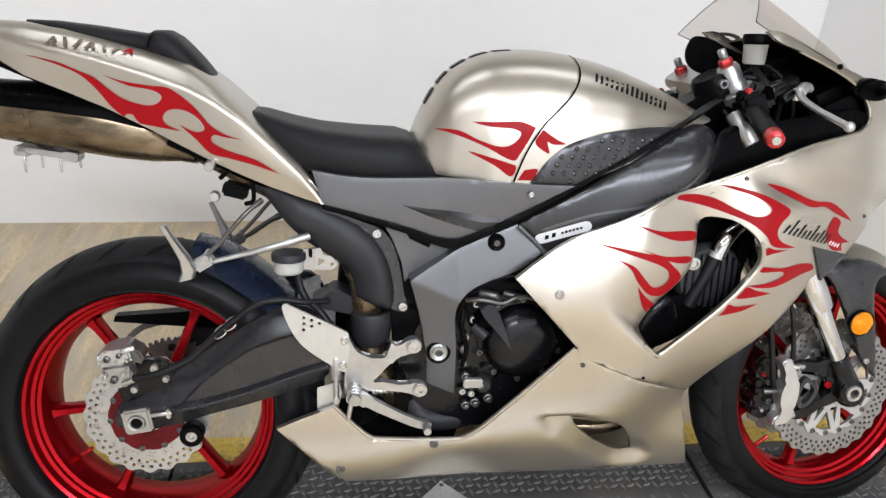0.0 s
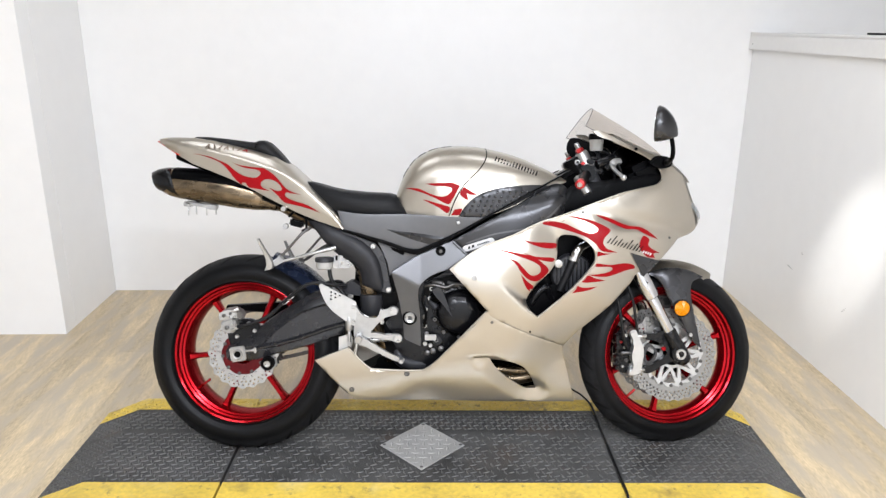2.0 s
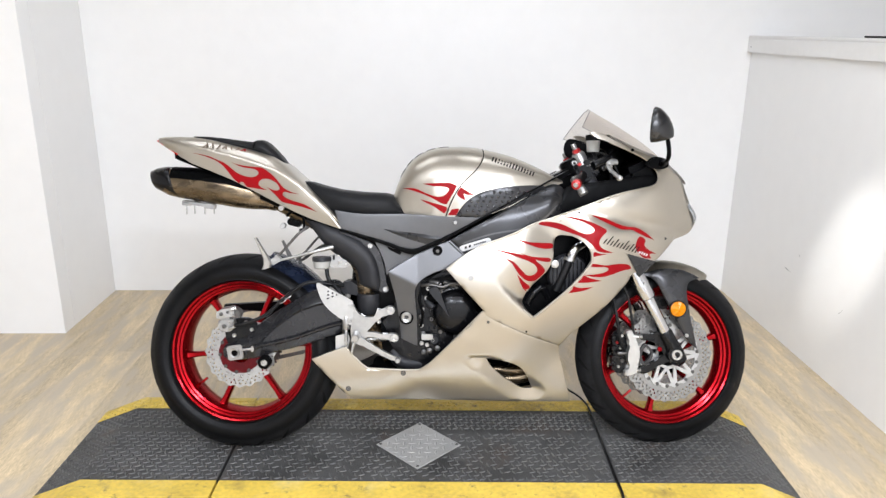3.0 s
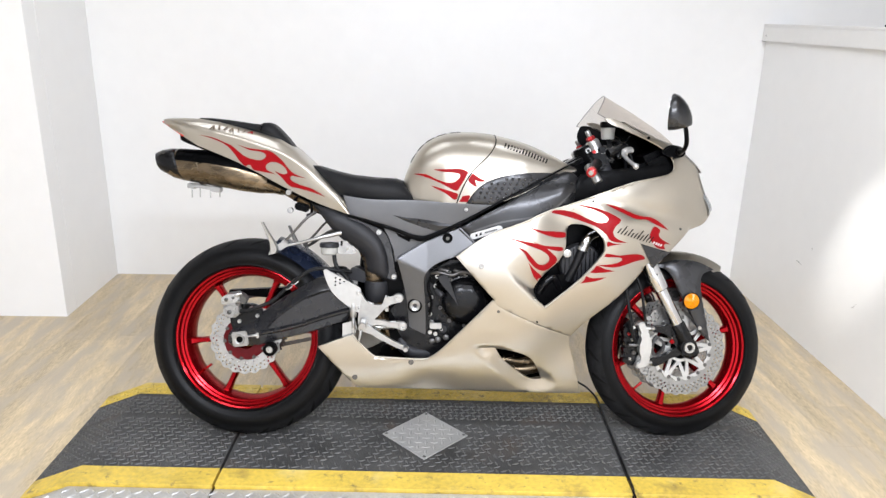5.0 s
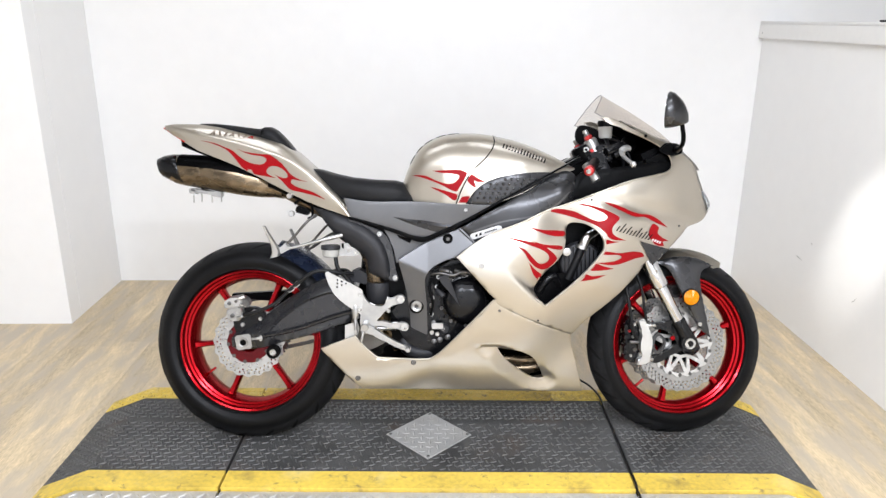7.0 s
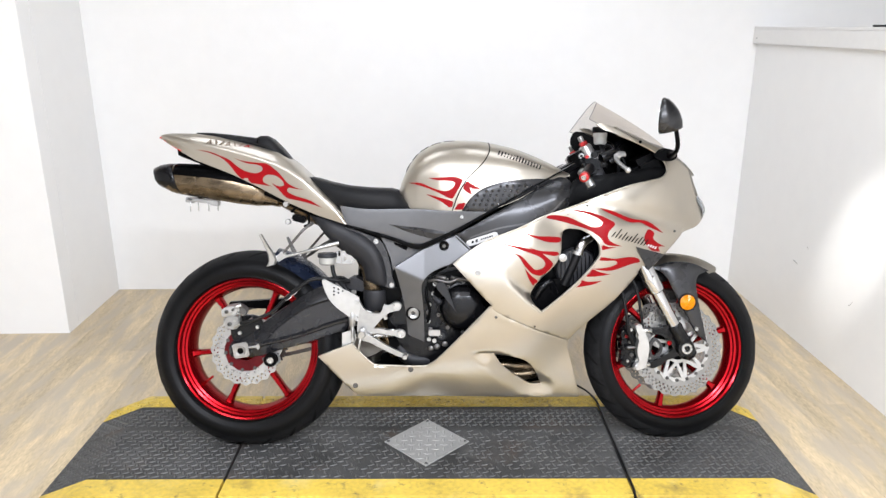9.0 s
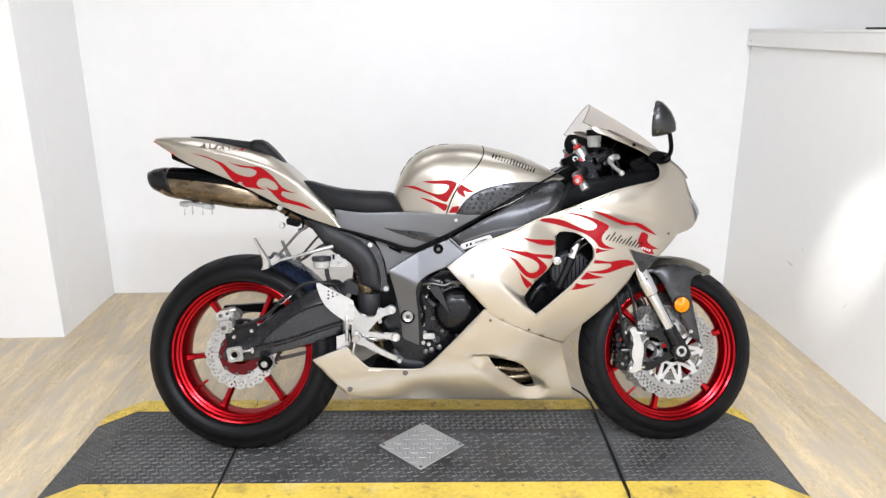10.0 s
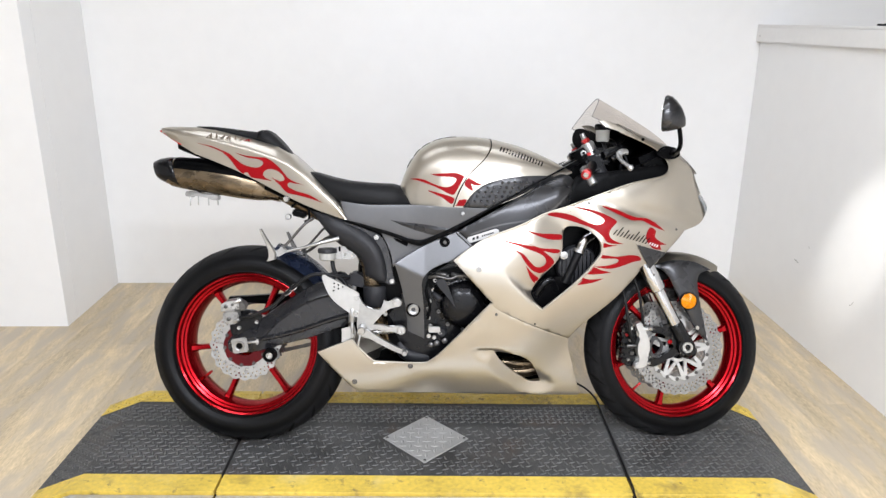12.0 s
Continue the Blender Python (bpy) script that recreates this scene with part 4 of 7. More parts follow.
for x, y in ((-0.865, -0.045), (-0.852, -0.005), (-0.808, -0.045), (-0.790, -0.005)):
    bm = BM()
    rod(bm, (x, y, 0.770), (x, y, 0.737), 0.0021, 8)
    part("pin", bm, STEEL, bracket)
# mid pipe behind the shroud
bm = BM()
tube(bm, curve([(-0.60, -0.02, 0.79), (-0.50, -0.03, 0.735), (-0.41, -0.055, 0.69), (-0.335, -0.078, 0.62), (-0.300, -0.084, 0.55), (-0.292, -0.084, 0.49), (-0.280, -0.06, 0.40), (-0.22, -0.05, 0.27)], 6, False), 0.027, 18)
part("exhaust_pipe", bm, TITAN, bike, "heat-tinted exhaust mid pipe")

# ---- tail, seats ----


def tree_of(bm):
    return BVHTree.FromBMesh(bm)


def tail_ring(x, wb, zb, wr, zr, wt, zt):
    """Half section: under edge, ridge, shoulder, crown; mirrored into a ring."""
    near = [(-wb * 0.5, zb + 0.012), (-wb, zb), (-(wb * 0.6 + wr * 0.4), zb * 0.62 + zr * 0.38), (-wr, zr - 0.012), (-wr * 0.985, zr - 0.003), (-wr * 0.93, zr + 0.002), (-(wr + wt) / 2, (zr + zt) / 2 + 0.002), (-wt, zt), (-wt * 0.4, zt + 0.002)]
    return [(x, y, z) for y, z in near] + [(x, -y, z) for y, z in near[::-1]]


TAIL = [
    (-0.955, 0.018, 0.968, 0.022, 0.976, 0.012, 0.979),
    (-0.93, 0.034, 0.950, 0.042, 0.974, 0.024, 0.982),
    (-0.89, 0.050, 0.927, 0.060, 0.966, 0.036, 0.982),
    (-0.838, 0.068, 0.898, 0.074, 0.956, 0.044, 0.980),
    (-0.78, 0.075, 0.876, 0.083, 0.944, 0.052, 0.972),
    (-0.719, 0.080, 0.851, 0.090, 0.930, 0.058, 0.958),
    (-0.65, 0.090, 0.818, 0.099, 0.911, 0.064, 0.941),
    (-0.582, 0.100, 0.783, 0.108, 0.889, 0.070, 0.920),
    (-0.54, 0.106, 0.762, 0.115, 0.868, 0.074, 0.892),
    (-0.495, 0.113, 0.742, 0.122, 0.838, 0.080, 0.850),
    (-0.45, 0.119, 0.724, 0.126, 0.797, 0.092, 0.806),
    (-0.405, 0.126, 0.709, 0.130, 0.754, 0.106, 0.762),
    (-0.366, 0.133, 0.697, 0.135, 0.706, 0.122, 0.712),
]
bm = BM()
cols = list(zip(*TAIL))
dense = []
for i in range(len(TAIL) - 1):
    for j in range(3):
        t = j / 3
        dense.append([a + (b - a) * t for a, b in zip(TAIL[i], TAIL[i + 1])])
dense.append(list(TAIL[-1]))
loft(bm, [tail_ring(*r) for r in dense])
tail_tree = tree_of(bm)
tail = part("tail_fairing", bm, GOLD, bike, "champagne gold tail fairing", 55)
decal("flame_decal", [(-0.833, 0.931), (-0.785, 0.922), (-0.755, 0.91), (-0.729, 0.899), (-0.709, 0.882), (-0.684, 0.865), (-0.649, 0.856), (-0.629, 0.861), (-0.623, 0.873), (-0.64, 0.882), (-0.674, 0.887), (-0.713, 0.903), (-0.713, 0.903), (-0.683, 0.894), (-0.64, 0.888), (-0.61, 0.885), (-0.58, 0.864), (-0.563, 0.846), (-0.546, 0.825), (-0.521, 0.811), (-0.495, 0.804), (-0.495, 0.804), (-0.526, 0.808), (-0.543, 0.811), (-0.547, 0.799), (-0.521, 0.785), (-0.478, 0.772), (-0.44, 0.749), (-0.44, 0.749), (-0.478, 0.762), (-0.522, 0.773), (-0.551, 0.78), (-0.573, 0.803), (-0.598, 0.826), (-0.598, 0.826), (-0.573, 0.815), (-0.557, 0.82)][:37] + [(-0.567, 0.838), (-0.589, 0.85), (-0.612, 0.85), (-0.624, 0.838), (-0.619, 0.826), (-0.595, 0.815), (-0.595, 0.815), (-0.633, 0.821), (-0.676, 0.83), (-0.705, 0.851), (-0.726, 0.879), (-0.751, 0.903), (-0.794, 0.921)], tail_tree, FLAME, tail, 3, 0.010, label="red tribal flame decal")


def bars(name, a, b, n, height, slant, tree, material, parent, fill_part=0.7, seed=3, both=True, lift=0.0012, low=0.75):
    """Plain slanted bars along a line in (x, z), in place of lettering."""
    rnd = random.Random(seed)
    a, b = Vector(a), Vector(b)
    d = (b - a) / n
    up = Vector((-d.y, d.x)).normalized()
    if up.y < 0:
        up = -up
    for i in range(n):
        h = height * rnd.uniform(low, 1.0)
        p, w = a + d * i, d * fill_part
        q = up * h + d.normalized() * slant * h
        decal(name, [c for c in (p, p + w, p + w + q, p + q) for _ in (0, 1)], tree, material, parent, 1, 0.006, lift, both)


# model name on the sloping tail top, as bars that lie on the shoulder
for i in range(10):
    x = -0.800 + (i // 2) * 0.029 + (i % 2) * 0.012
    lean = 0.011 if i % 4 in (0, 3) else -0.002
    for s in (-1, 1):
        bm = BM()
        vs = []
        for dx, f in ((0, 0.25), (0.0055, 0.25), (0.0055 + lean, 0.60), (lean, 0.60)):
            hit = tail_tree.ray_cast(Vector((x + dx, s * (0.057 + 0.029 * (1 - f)), 1.3)), Vector((0, 0, -1)))
            vs.append(bm.verts.new(hit[0] + Vector((0, s * 0.0012, 0.0028))))
        bm.faces.new(vs)
        part("name_bar", bm, FADED if i < 8 else FLAME, tail)

bm = BM()
rows = []
for x, zt, zb, w in ((-0.845, 0.986, 0.979, 0.018), (-0.80, 0.985, 0.971, 0.044), (-0.74, 0.979, 0.960, 0.052), (-0.68, 0.971, 0.948, 0.058), (-0.652, 0.968, 0.942, 0.060), (-0.642, 0.974, 0.938, 0.063), (-0.622, 0.974, 0.934, 0.066), (-0.607, 0.966, 0.928, 0.066), (-0.592, 0.952, 0.916, 0.063), (-0.572, 0.930, 0.900, 0.057), (-0.556, 0.910, 0.884, 0.050), (-0.548, 0.897, 0.880, 0.042)):
    h = zt - zb
    rows.append([(x, w * y, zb + h * z) for y, z in ((-0.9, -0.15), (-1, 0.25), (-0.95, 0.62), (-0.8, 0.9), (-0.4, 1.0), (0, 1.02), (0.4, 1.0), (0.8, 0.9), (0.95, 0.62), (1, 0.25), (0.9, -0.15), (0, -0.2))])
loft(bm, rows)
pad = part("passenger_pad", bm, VINYL, bike, "black vinyl passenger seat pad", 60)
bm = BM()
for s in (-1, 1):
    tube(bm, curve([(-0.645, s * 0.0735, 0.945), (-0.641, s * 0.064, 0.964), (-0.640, s * 0.03, 0.968), (-0.640, 0, 0.9685)], 5, False), 0.0018, 6)
part("seam_piping", bm, BLACK, pad)
bm = BM()
rows = []
for x, zt, zb, w in ((-0.50, 0.846, 0.80, 0.060), (-0.47, 0.842, 0.78, 0.085), (-0.42, 0.827, 0.755, 0.108), (-0.37, 0.816, 0.745, 0.122), (-0.30, 0.809, 0.735, 0.132), (-0.23, 0.806, 0.728, 0.128), (-0.205, 0.799, 0.726, 0.120), (-0.185, 0.775, 0.727, 0.112), (-0.167, 0.746, 0.730, 0.105)):
    h = zt - zb
    rows.append([(x + 0.0 * z, w * y, zb + h * z) for y, z in ((-0.88, 0.0), (-0.92, 0.10), (-0.955, 0.3), (-0.955, 0.6), (-0.90, 0.85), (-0.75, 0.98), (-0.4, 1.0), (0, 0.985), (0.4, 1.0), (0.75, 0.98), (0.90, 0.85), (0.955, 0.6), (0.955, 0.3), (0.92, 0.10), (0.88, 0.0), (0, 0))])
loft(bm, rows)
seat = part("rider_seat", bm, VINYL, bike, "black vinyl rider seat", 60)
# tail lamp
bm = BM()
rows = []
for t in np.linspace(0, 1, 6):
    x, z, w = -0.957 + 0.075 * t, 0.970 - 0.045 * t, 0.018 + 0.036 * t
    rows.append([(x - 0.006, y * w, z + 0.001 - 0.004 * (1 - y * y)) for y in np.linspace(-1, 1, 9)] + [(x + 0.012, y * w, z + 0.006) for y in np.linspace(1, -1, 9)])
loft(bm, rows)
part("tail_lamp", bm, TAILRED, bike, "red tail lamp lens")
# undertray
bm = BM()
rows = []
for x, z, w in ((-0.90, 0.921, 0.04), (-0.80, 0.882, 0.062), (-0.70, 0.845, 0.075), (-0.60, 0.797, 0.088), (-0.50, 0.738, 0.098), (-0.40, 0.70, 0.105)):
    rows.append([(x, -w, z + 0.01), (x, -w * 0.9, z - 0.006), (x, 0, z - 0.012), (x, w * 0.9, z - 0.006), (x, w, z + 0.01), (x, 0, z + 0.02)])
loft(bm, rows)
part("undertray", bm, BLACK, bike)
# seat lock and small wiring below the tail
bm = BM()
rod(bm, (-0.552, -0.10, 0.762), (-0.552, -0.122, 0.760), 0.0085, 14)
part("seat_lock", bm, ALLOY, bike)
bm = BM()
block(bm, (0.042, 0.04, 0.022), pose(-0.515, -0.09, 0.715, 0, 15, 0), 0.004)
tube(bm, curve([(-0.54, -0.09, 0.735), (-0.52, -0.10, 0.75), (-0.49, -0.105, 0.74), (-0.485, -0.10, 0.70), (-0.50, -0.09, 0.69)], 5, False), 0.004, 8)
part("wiring_plug", bm, BLACK, bike)
bm = BM()
rod(bm, (-0.550, -0.085, 0.705), (-0.550, -0.105, 0.705), 0.009, 14)
part("indicator_stub", bm, ALLOY, bike)

# ---- side covers, shroud, frame ----
W_COVER = surface([(-0.38, 0.753, 0.128), (-0.36, 0.698, 0.134), (-0.22, 0.652, 0.137), (-0.15, 0.631, 0.138), (-0.02, 0.677, 0.148), (0.07, 0.732, 0.161), (-0.04, 0.735, 0.152), (-0.16, 0.743, 0.141), (-0.30, 0.741, 0.136), (-0.2, 0.70, 0.140), (-0.1, 0.70, 0.146)])
bm = BM()
shell(bm, curve([(-0.385, 0.755), (-0.385, 0.755), (-0.30, 0.744), (-0.163, 0.744), (-0.041, 0.737), (0.075, 0.734), (0.075, 0.734), (-0.023, 0.679), (-0.118, 0.637), (-0.146, 0.633), (-0.178, 0.638), (-0.216, 0.655), (-0.303, 0.682), (-0.368, 0.699), (-0.368, 0.699)], 4), W_COVER, (), 0.008, 0.014, 0.0006)
cover_tree = tree_of(bm)
cover = part("side_cover", bm, FRAME, bike, "grey metallic side cover", 40, True)
# the dagger recess, drawn as a ridge with its shade in a darker colour
for s in (-1, 1):
    bm = BM()
    loft(bm, [[(x, s * (W_COVER(x, z) - 0.001), z + h) , (x, s * (W_COVER(x, z) + d), z), (x, s * (W_COVER(x, z) - 0.001), z - h * 1.4)] for x, z, h, d in ((-0.232, 0.697, 0.001, 0.001), (-0.19, 0.686, 0.006, 0.005), (-0.14, 0.677, 0.011, 0.008), (-0.09, 0.668, 0.014, 0.006), (-0.045, 0.668, 0.006, 0.001))])
    part("dagger_crease", bm, COVER, cover, "", 20)
bolt((-0.012, -W_COVER(-0.012, 0.719), 0.719), 0.0055, cover, STEEL)

W_SHROUD = surface([(-0.51, 0.751, 0.105), (-0.366, 0.692, 0.118), (-0.295, 0.661, 0.120), (-0.248, 0.626, 0.118), (-0.227, 0.528, 0.122), (-0.236, 0.496, 0.122), (-0.31, 0.52, 0.115), (-0.323, 0.565, 0.112), (-0.392, 0.618, 0.102), (-0.468, 0.707, 0.098), (-0.42, 0.675, 0.126), (-0.34, 0.63, 0.136), (-0.285, 0.575, 0.138), (-0.268, 0.52, 0.136)])
bm = BM()
shell(bm, curve([(-0.53, 0.762), (-0.53, 0.762), (-0.442, 0.722), (-0.366, 0.694), (-0.318, 0.672), (-0.283, 0.640), (-0.258, 0.595), (-0.246, 0.545), (-0.244, 0.502), (-0.244, 0.502), (-0.257, 0.500), (-0.289, 0.512), (-0.312, 0.519), (-0.312, 0.519), (-0.323, 0.565), (-0.349, 0.591), (-0.392, 0.618), (-0.426, 0.654), (-0.468, 0.705)], 4), W_SHROUD, (), 0.011, 0.03, 0.010)
part("exhaust_shroud", bm, SHROUD, bike, "matt charcoal curved exhaust shroud", 40, True)
bm = BM()
slab(bm, curve([(-0.375, 0.693), (-0.375, 0.693), (-0.295, 0.662), (-0.268, 0.650), (-0.248, 0.624), (-0.235, 0.581), (-0.226, 0.528), (-0.219, 0.503), (-0.228, 0.494), (-0.245, 0.500), (-0.245, 0.500), (-0.29, 0.53), (-0.31, 0.60), (-0.36, 0.67)], 4), -0.1215, -0.100, 0.003)
flank = part("shroud_flank", bm, COVER, bike, "dark grey subframe flank")
for c in ((-0.276, -0.122, 0.644), (-0.229, -0.122, 0.507)):
    bolt(c, 0.0085, flank, STEEL)
# subframe rails
for s in (-1, 1):
    bm = BM()
    tube(bm, curve([(-0.18, s * 0.105, 0.62), (-0.30, s * 0.10, 0.67), (-0.45, s * 0.09, 0.725), (-0.62, s * 0.07, 0.80)], 5, False), 0.014, 12)
    part("subframe_rail", bm, BLACK, bike)

# main frame spar and pivot plate
FR = [(-0.219, 0.566), (-0.219, 0.566), (-0.17, 0.596), (-0.12, 0.624), (-0.029, 0.662), (-0.029, 0.662), (0.018, 0.616), (0.018, 0.616), (-0.024, 0.584), (-0.095, 0.555), (-0.128, 0.527), (-0.137, 0.494), (-0.131, 0.422), (-0.129, 0.315), (-0.136, 0.285), (-0.148, 0.276), (-0.174, 0.272), (-0.181, 0.285), (-0.181, 0.351), (-0.187, 0.423), (-0.200, 0.494)]


def W_FRAME(x, z):
    """Two flat faces that meet in a crease: the spar leans in towards its top, the pillar towards its foot."""
    crease = 0.566 - 0.48 * (x + 0.219) if x < -0.13 else 0.523 + 0.62 * (x + 0.13)
    return 0.158 - (0.20 * (z - crease) if z > crease else 0.215 * (crease - z))


bm = BM()
shell(bm, curve(FR, 4), W_FRAME, (), 0.006, 0.05, 0.0006)
frame_ob = part("main_frame", bm, FRAME, bike, "grey metallic twin-spar frame plate", 25, True)
bm = BM()
lathe(bm, [(0, 0.002), (0.0062, 0.002), (0.0072, -0.008), (0.0120, -0.010), (0.0132, -0.006), (0.0150, -0.0065), (0.0168, -0.005), (0.0168, 0.004)], (-0.163, -W_FRAME(-0.163, 0.419), 0.419), 28)
part("pivot_bolt", bm, STEEL, frame_ob, "steel swingarm pivot bolt")
bm = BM()
lathe(bm, [(0.0165, -0.003), (0.0195, -0.0045), (0.0225, -0.003), (0.023, 0.003)], (-0.163, -W_FRAME(-0.163, 0.419), 0.419), 28)
part("pivot_collar", bm, BLACK, frame_ob)
bm = BM()
y = -W_FRAME(-0.066, 0.630)
lathe(bm, [(0, -0.003), (0.005, -0.003), (0.006, -0.006), (0.010, -0.006), (0.011, -0.003), (0.0145, -0.004), (0.016, 0.0), (0.016, 0.004)], (-0.066, y, 0.630), 28)
plug = part("frame_plug", bm, BLACK, frame_ob, "round black frame plug")
bolt((-0.066, y - 0.001, 0.630), 0.0062, plug, DARKSTEEL, 0.005, -1, "plug_bolt")
# plastic spar cover ahead of the plate
W_SPAR = surface([(-0.03, 0.662, 0.150), (0.079, 0.713, 0.163), (0.17, 0.77, 0.160), (0.252, 0.815, 0.147), (0.295, 0.832, 0.134), (0.33, 0.82, 0.130), (0.33, 0.788, 0.14), (0.296, 0.746, 0.165), (0.235, 0.711, 0.175), (0.114, 0.661, 0.168), (0.018, 0.618, 0.152), (0.10, 0.69, 0.165), (0.25, 0.77, 0.178), (0.29, 0.79, 0.172)])
bm = BM()
shell(bm, curve([(-0.026, 0.665), (-0.026, 0.665), (0.079, 0.723), (0.17, 0.774), (0.252, 0.821), (0.295, 0.838), (0.324, 0.828), (0.334, 0.805), (0.327, 0.775), (0.305, 0.74), (0.25, 0.705), (0.157, 0.665), (0.06, 0.617), (0.022, 0.612), (0.022, 0.612)], 4), W_SPAR, (), 0.010)
spar_tree = tree_of(bm)
spar = part("spar_cover", bm, COVER, bike, "dark grey plastic frame spar cover", 40, True)
decal("ridge_line", [(0.02, 0.655), (0.10, 0.682), (0.20, 0.70), (0.26, 0.73), (0.30, 0.77), (0.295, 0.772), (0.255, 0.735), (0.195, 0.705), (0.10, 0.687), (0.02, 0.660)], spar_tree, FRAME, spar, 4, 0.01)
pill = [(0.012 + 0.0105 * math.cos(a), 0.6385 + 0.0095 * math.sin(a)) for a in np.linspace(radians(110), radians(290), 8)] + [(0.088 + 0.0105 * math.cos(a), 0.6635 + 0.0095 * math.sin(a)) for a in np.linspace(radians(-70), radians(110), 8)]
decal("sticker", pill, spar_tree, DECAL_PALE, spar, 1, 0.01, 0.0014, label="pale rounded strip sticker")
bars("sticker_mark", (0.018, 0.637), (0.042, 0.645), 2, 0.009, 0.3, spar_tree, DECAL, spar, 0.55, lift=0.0024)
bars("sticker_mark", (0.046, 0.648), (0.084, 0.660), 6, 0.005, 0.2, spar_tree, DECAL, spar, 0.7, lift=0.0024)
bm = BM()
for s in (-1, 1):
    tube(bm, [(-0.030, s * (W_SPAR(-0.03, 0.66) + 0.003), 0.662), (-0.004, s * (W_SPAR(0.0, 0.64) + 0.004), 0.638), (0.021, s * (W_SPAR(0.02, 0.615) + 0.004), 0.612)], 0.0042, 8)
part("spar_joint", bm, FRAME, spar, "bright joint strip", 40, True)
# dark rubber gap along the tank edge
W_SEAL = surface([(-0.37, 0.694, 0.1365), (-0.30, 0.676, 0.139), (-0.215, 0.650, 0.1415), (-0.145, 0.63, 0.1445), (-0.02, 0.677, 0.155), (0.072, 0.73, 0.163), (0.15, 0.775, 0.158), (0.25, 0.83, 0.142), (0.33, 0.872, 0.118), (-0.02, 0.69, 0.155), (0.15, 0.76, 0.158), (0.0, 0.68, 0.156)])
bm = BM()
shell(bm, curve([(-0.37, 0.690), (-0.37, 0.690), (-0.30, 0.671), (-0.216, 0.643), (-0.178, 0.627), (-0.145, 0.619), (-0.115, 0.628), (-0.02, 0.677), (0.072, 0.731), (0.151, 0.775), (0.325, 0.868), (0.325, 0.872), (0.150, 0.781), (0.072, 0.739), (-0.024, 0.686), (-0.118, 0.643), (-0.145, 0.637), (-0.178, 0.642), (-0.216, 0.656), (-0.303, 0.682), (-0.37, 0.699), (-0.37, 0.699)], 4), W_SEAL, (), 0.008, 0.03, 0.002)
part("gap_seal", bm, BLACK, bike, "black seal between frame and tank", 40, True)
# pale subframe plate ahead of the shroud
bm = BM()
slab(bm, [(-0.266, 0.658), (-0.215, 0.650), (-0.178, 0.636), (-0.115, 0.630), (-0.155, 0.585), (-0.212, 0.566), (-0.226, 0.55), (-0.232, 0.59), (-0.246, 0.632)], -0.117, -0.106, 0.002)
slab(bm, [(-0.266, 0.658), (-0.215, 0.650), (-0.178, 0.636), (-0.115, 0.630), (-0.155, 0.585), (-0.212, 0.566), (-0.226, 0.55), (-0.232, 0.59), (-0.246, 0.632)], 0.106, 0.117, 0.002)
part("subframe_plate", bm, FRAME, bike, "grey subframe plate", 40, True)

# ---- tank ----
TOP = curve([(-0.206, 0.782), (-0.200, 0.816), (-0.172, 0.878), (-0.135, 0.922), (-0.08, 0.949), (-0.016, 0.957), (0.039, 0.956), (0.091, 0.948), (0.168, 0.929), (0.242, 0.900), (0.297, 0.872), (0.33, 0.852)], 6, False)


def tank_ring(x, zt, zb, w):
    h = zt - zb
    half = [(1.0, 0.0), (1.0, 0.12), (0.995, 0.26), (0.975, 0.42), (0.93, 0.56), (0.85, 0.70), (0.73, 0.82), (0.57, 0.91), (0.38, 0.965), (0.18, 0.993)]
    return [(x, -w * a, zb + h * b) for a, b in half] + [(x, 0, zt)] + [(x, w * a, zb + h * b) for a, b in half[::-1]]


def tank_w(x):
    return float(np.interp(x, [-0.21, -0.19, -0.15, -0.08, 0.0, 0.08, 0.16, 0.24, 0.30, 0.34], [0.070, 0.092, 0.112, 0.132, 0.146, 0.152, 0.146, 0.128, 0.110, 0.098]))


def tank_bottom(x):
    return float(np.interp(x, [-0.21, -0.17, -0.04, 0.06, 0.15, 0.28, 0.34], [0.765, 0.744, 0.735, 0.730, 0.765, 0.825, 0.845]))


rings = []
for p in TOP:
    rings.append(tank_ring(p.x, max(p.y, tank_bottom(p.x) + 0.008), tank_bottom(p.x), tank_w(p.x)))
bm = BM()
loft(bm, rings)
tank_tree = tree_of(bm)
tank = part("fuel_tank", bm, GOLD, bike, "champagne gold fuel tank", 60)
# tank cover line, a dark groove with a pale edge
for lift, r, material, dx in ((0.0002, 0.0017, BLACK, 0.0), (0.0002, 0.0012, GOLD, -0.0030)):
    pts = []
    for x, z in curve([(0.081, 0.949), (0.077, 0.918), (0.054, 0.882), (0.008, 0.836), (-0.020, 0.79), (-0.040, 0.738)], 8, False):
        hit = tank_tree.ray_cast(Vector((x + dx, -1, z)), Vector((0, 1, 0)))
        if hit[0]:
            pts.append(hit[0] + Vector((0, -lift, 0)))
    bm = BM()
    tube(bm, pts, r, 8)
    tube(bm, [Vector((p.x, -p.y, p.z)) for p in pts], r, 8)
    part("cover_seam", bm, material, tank, "", 40, True)
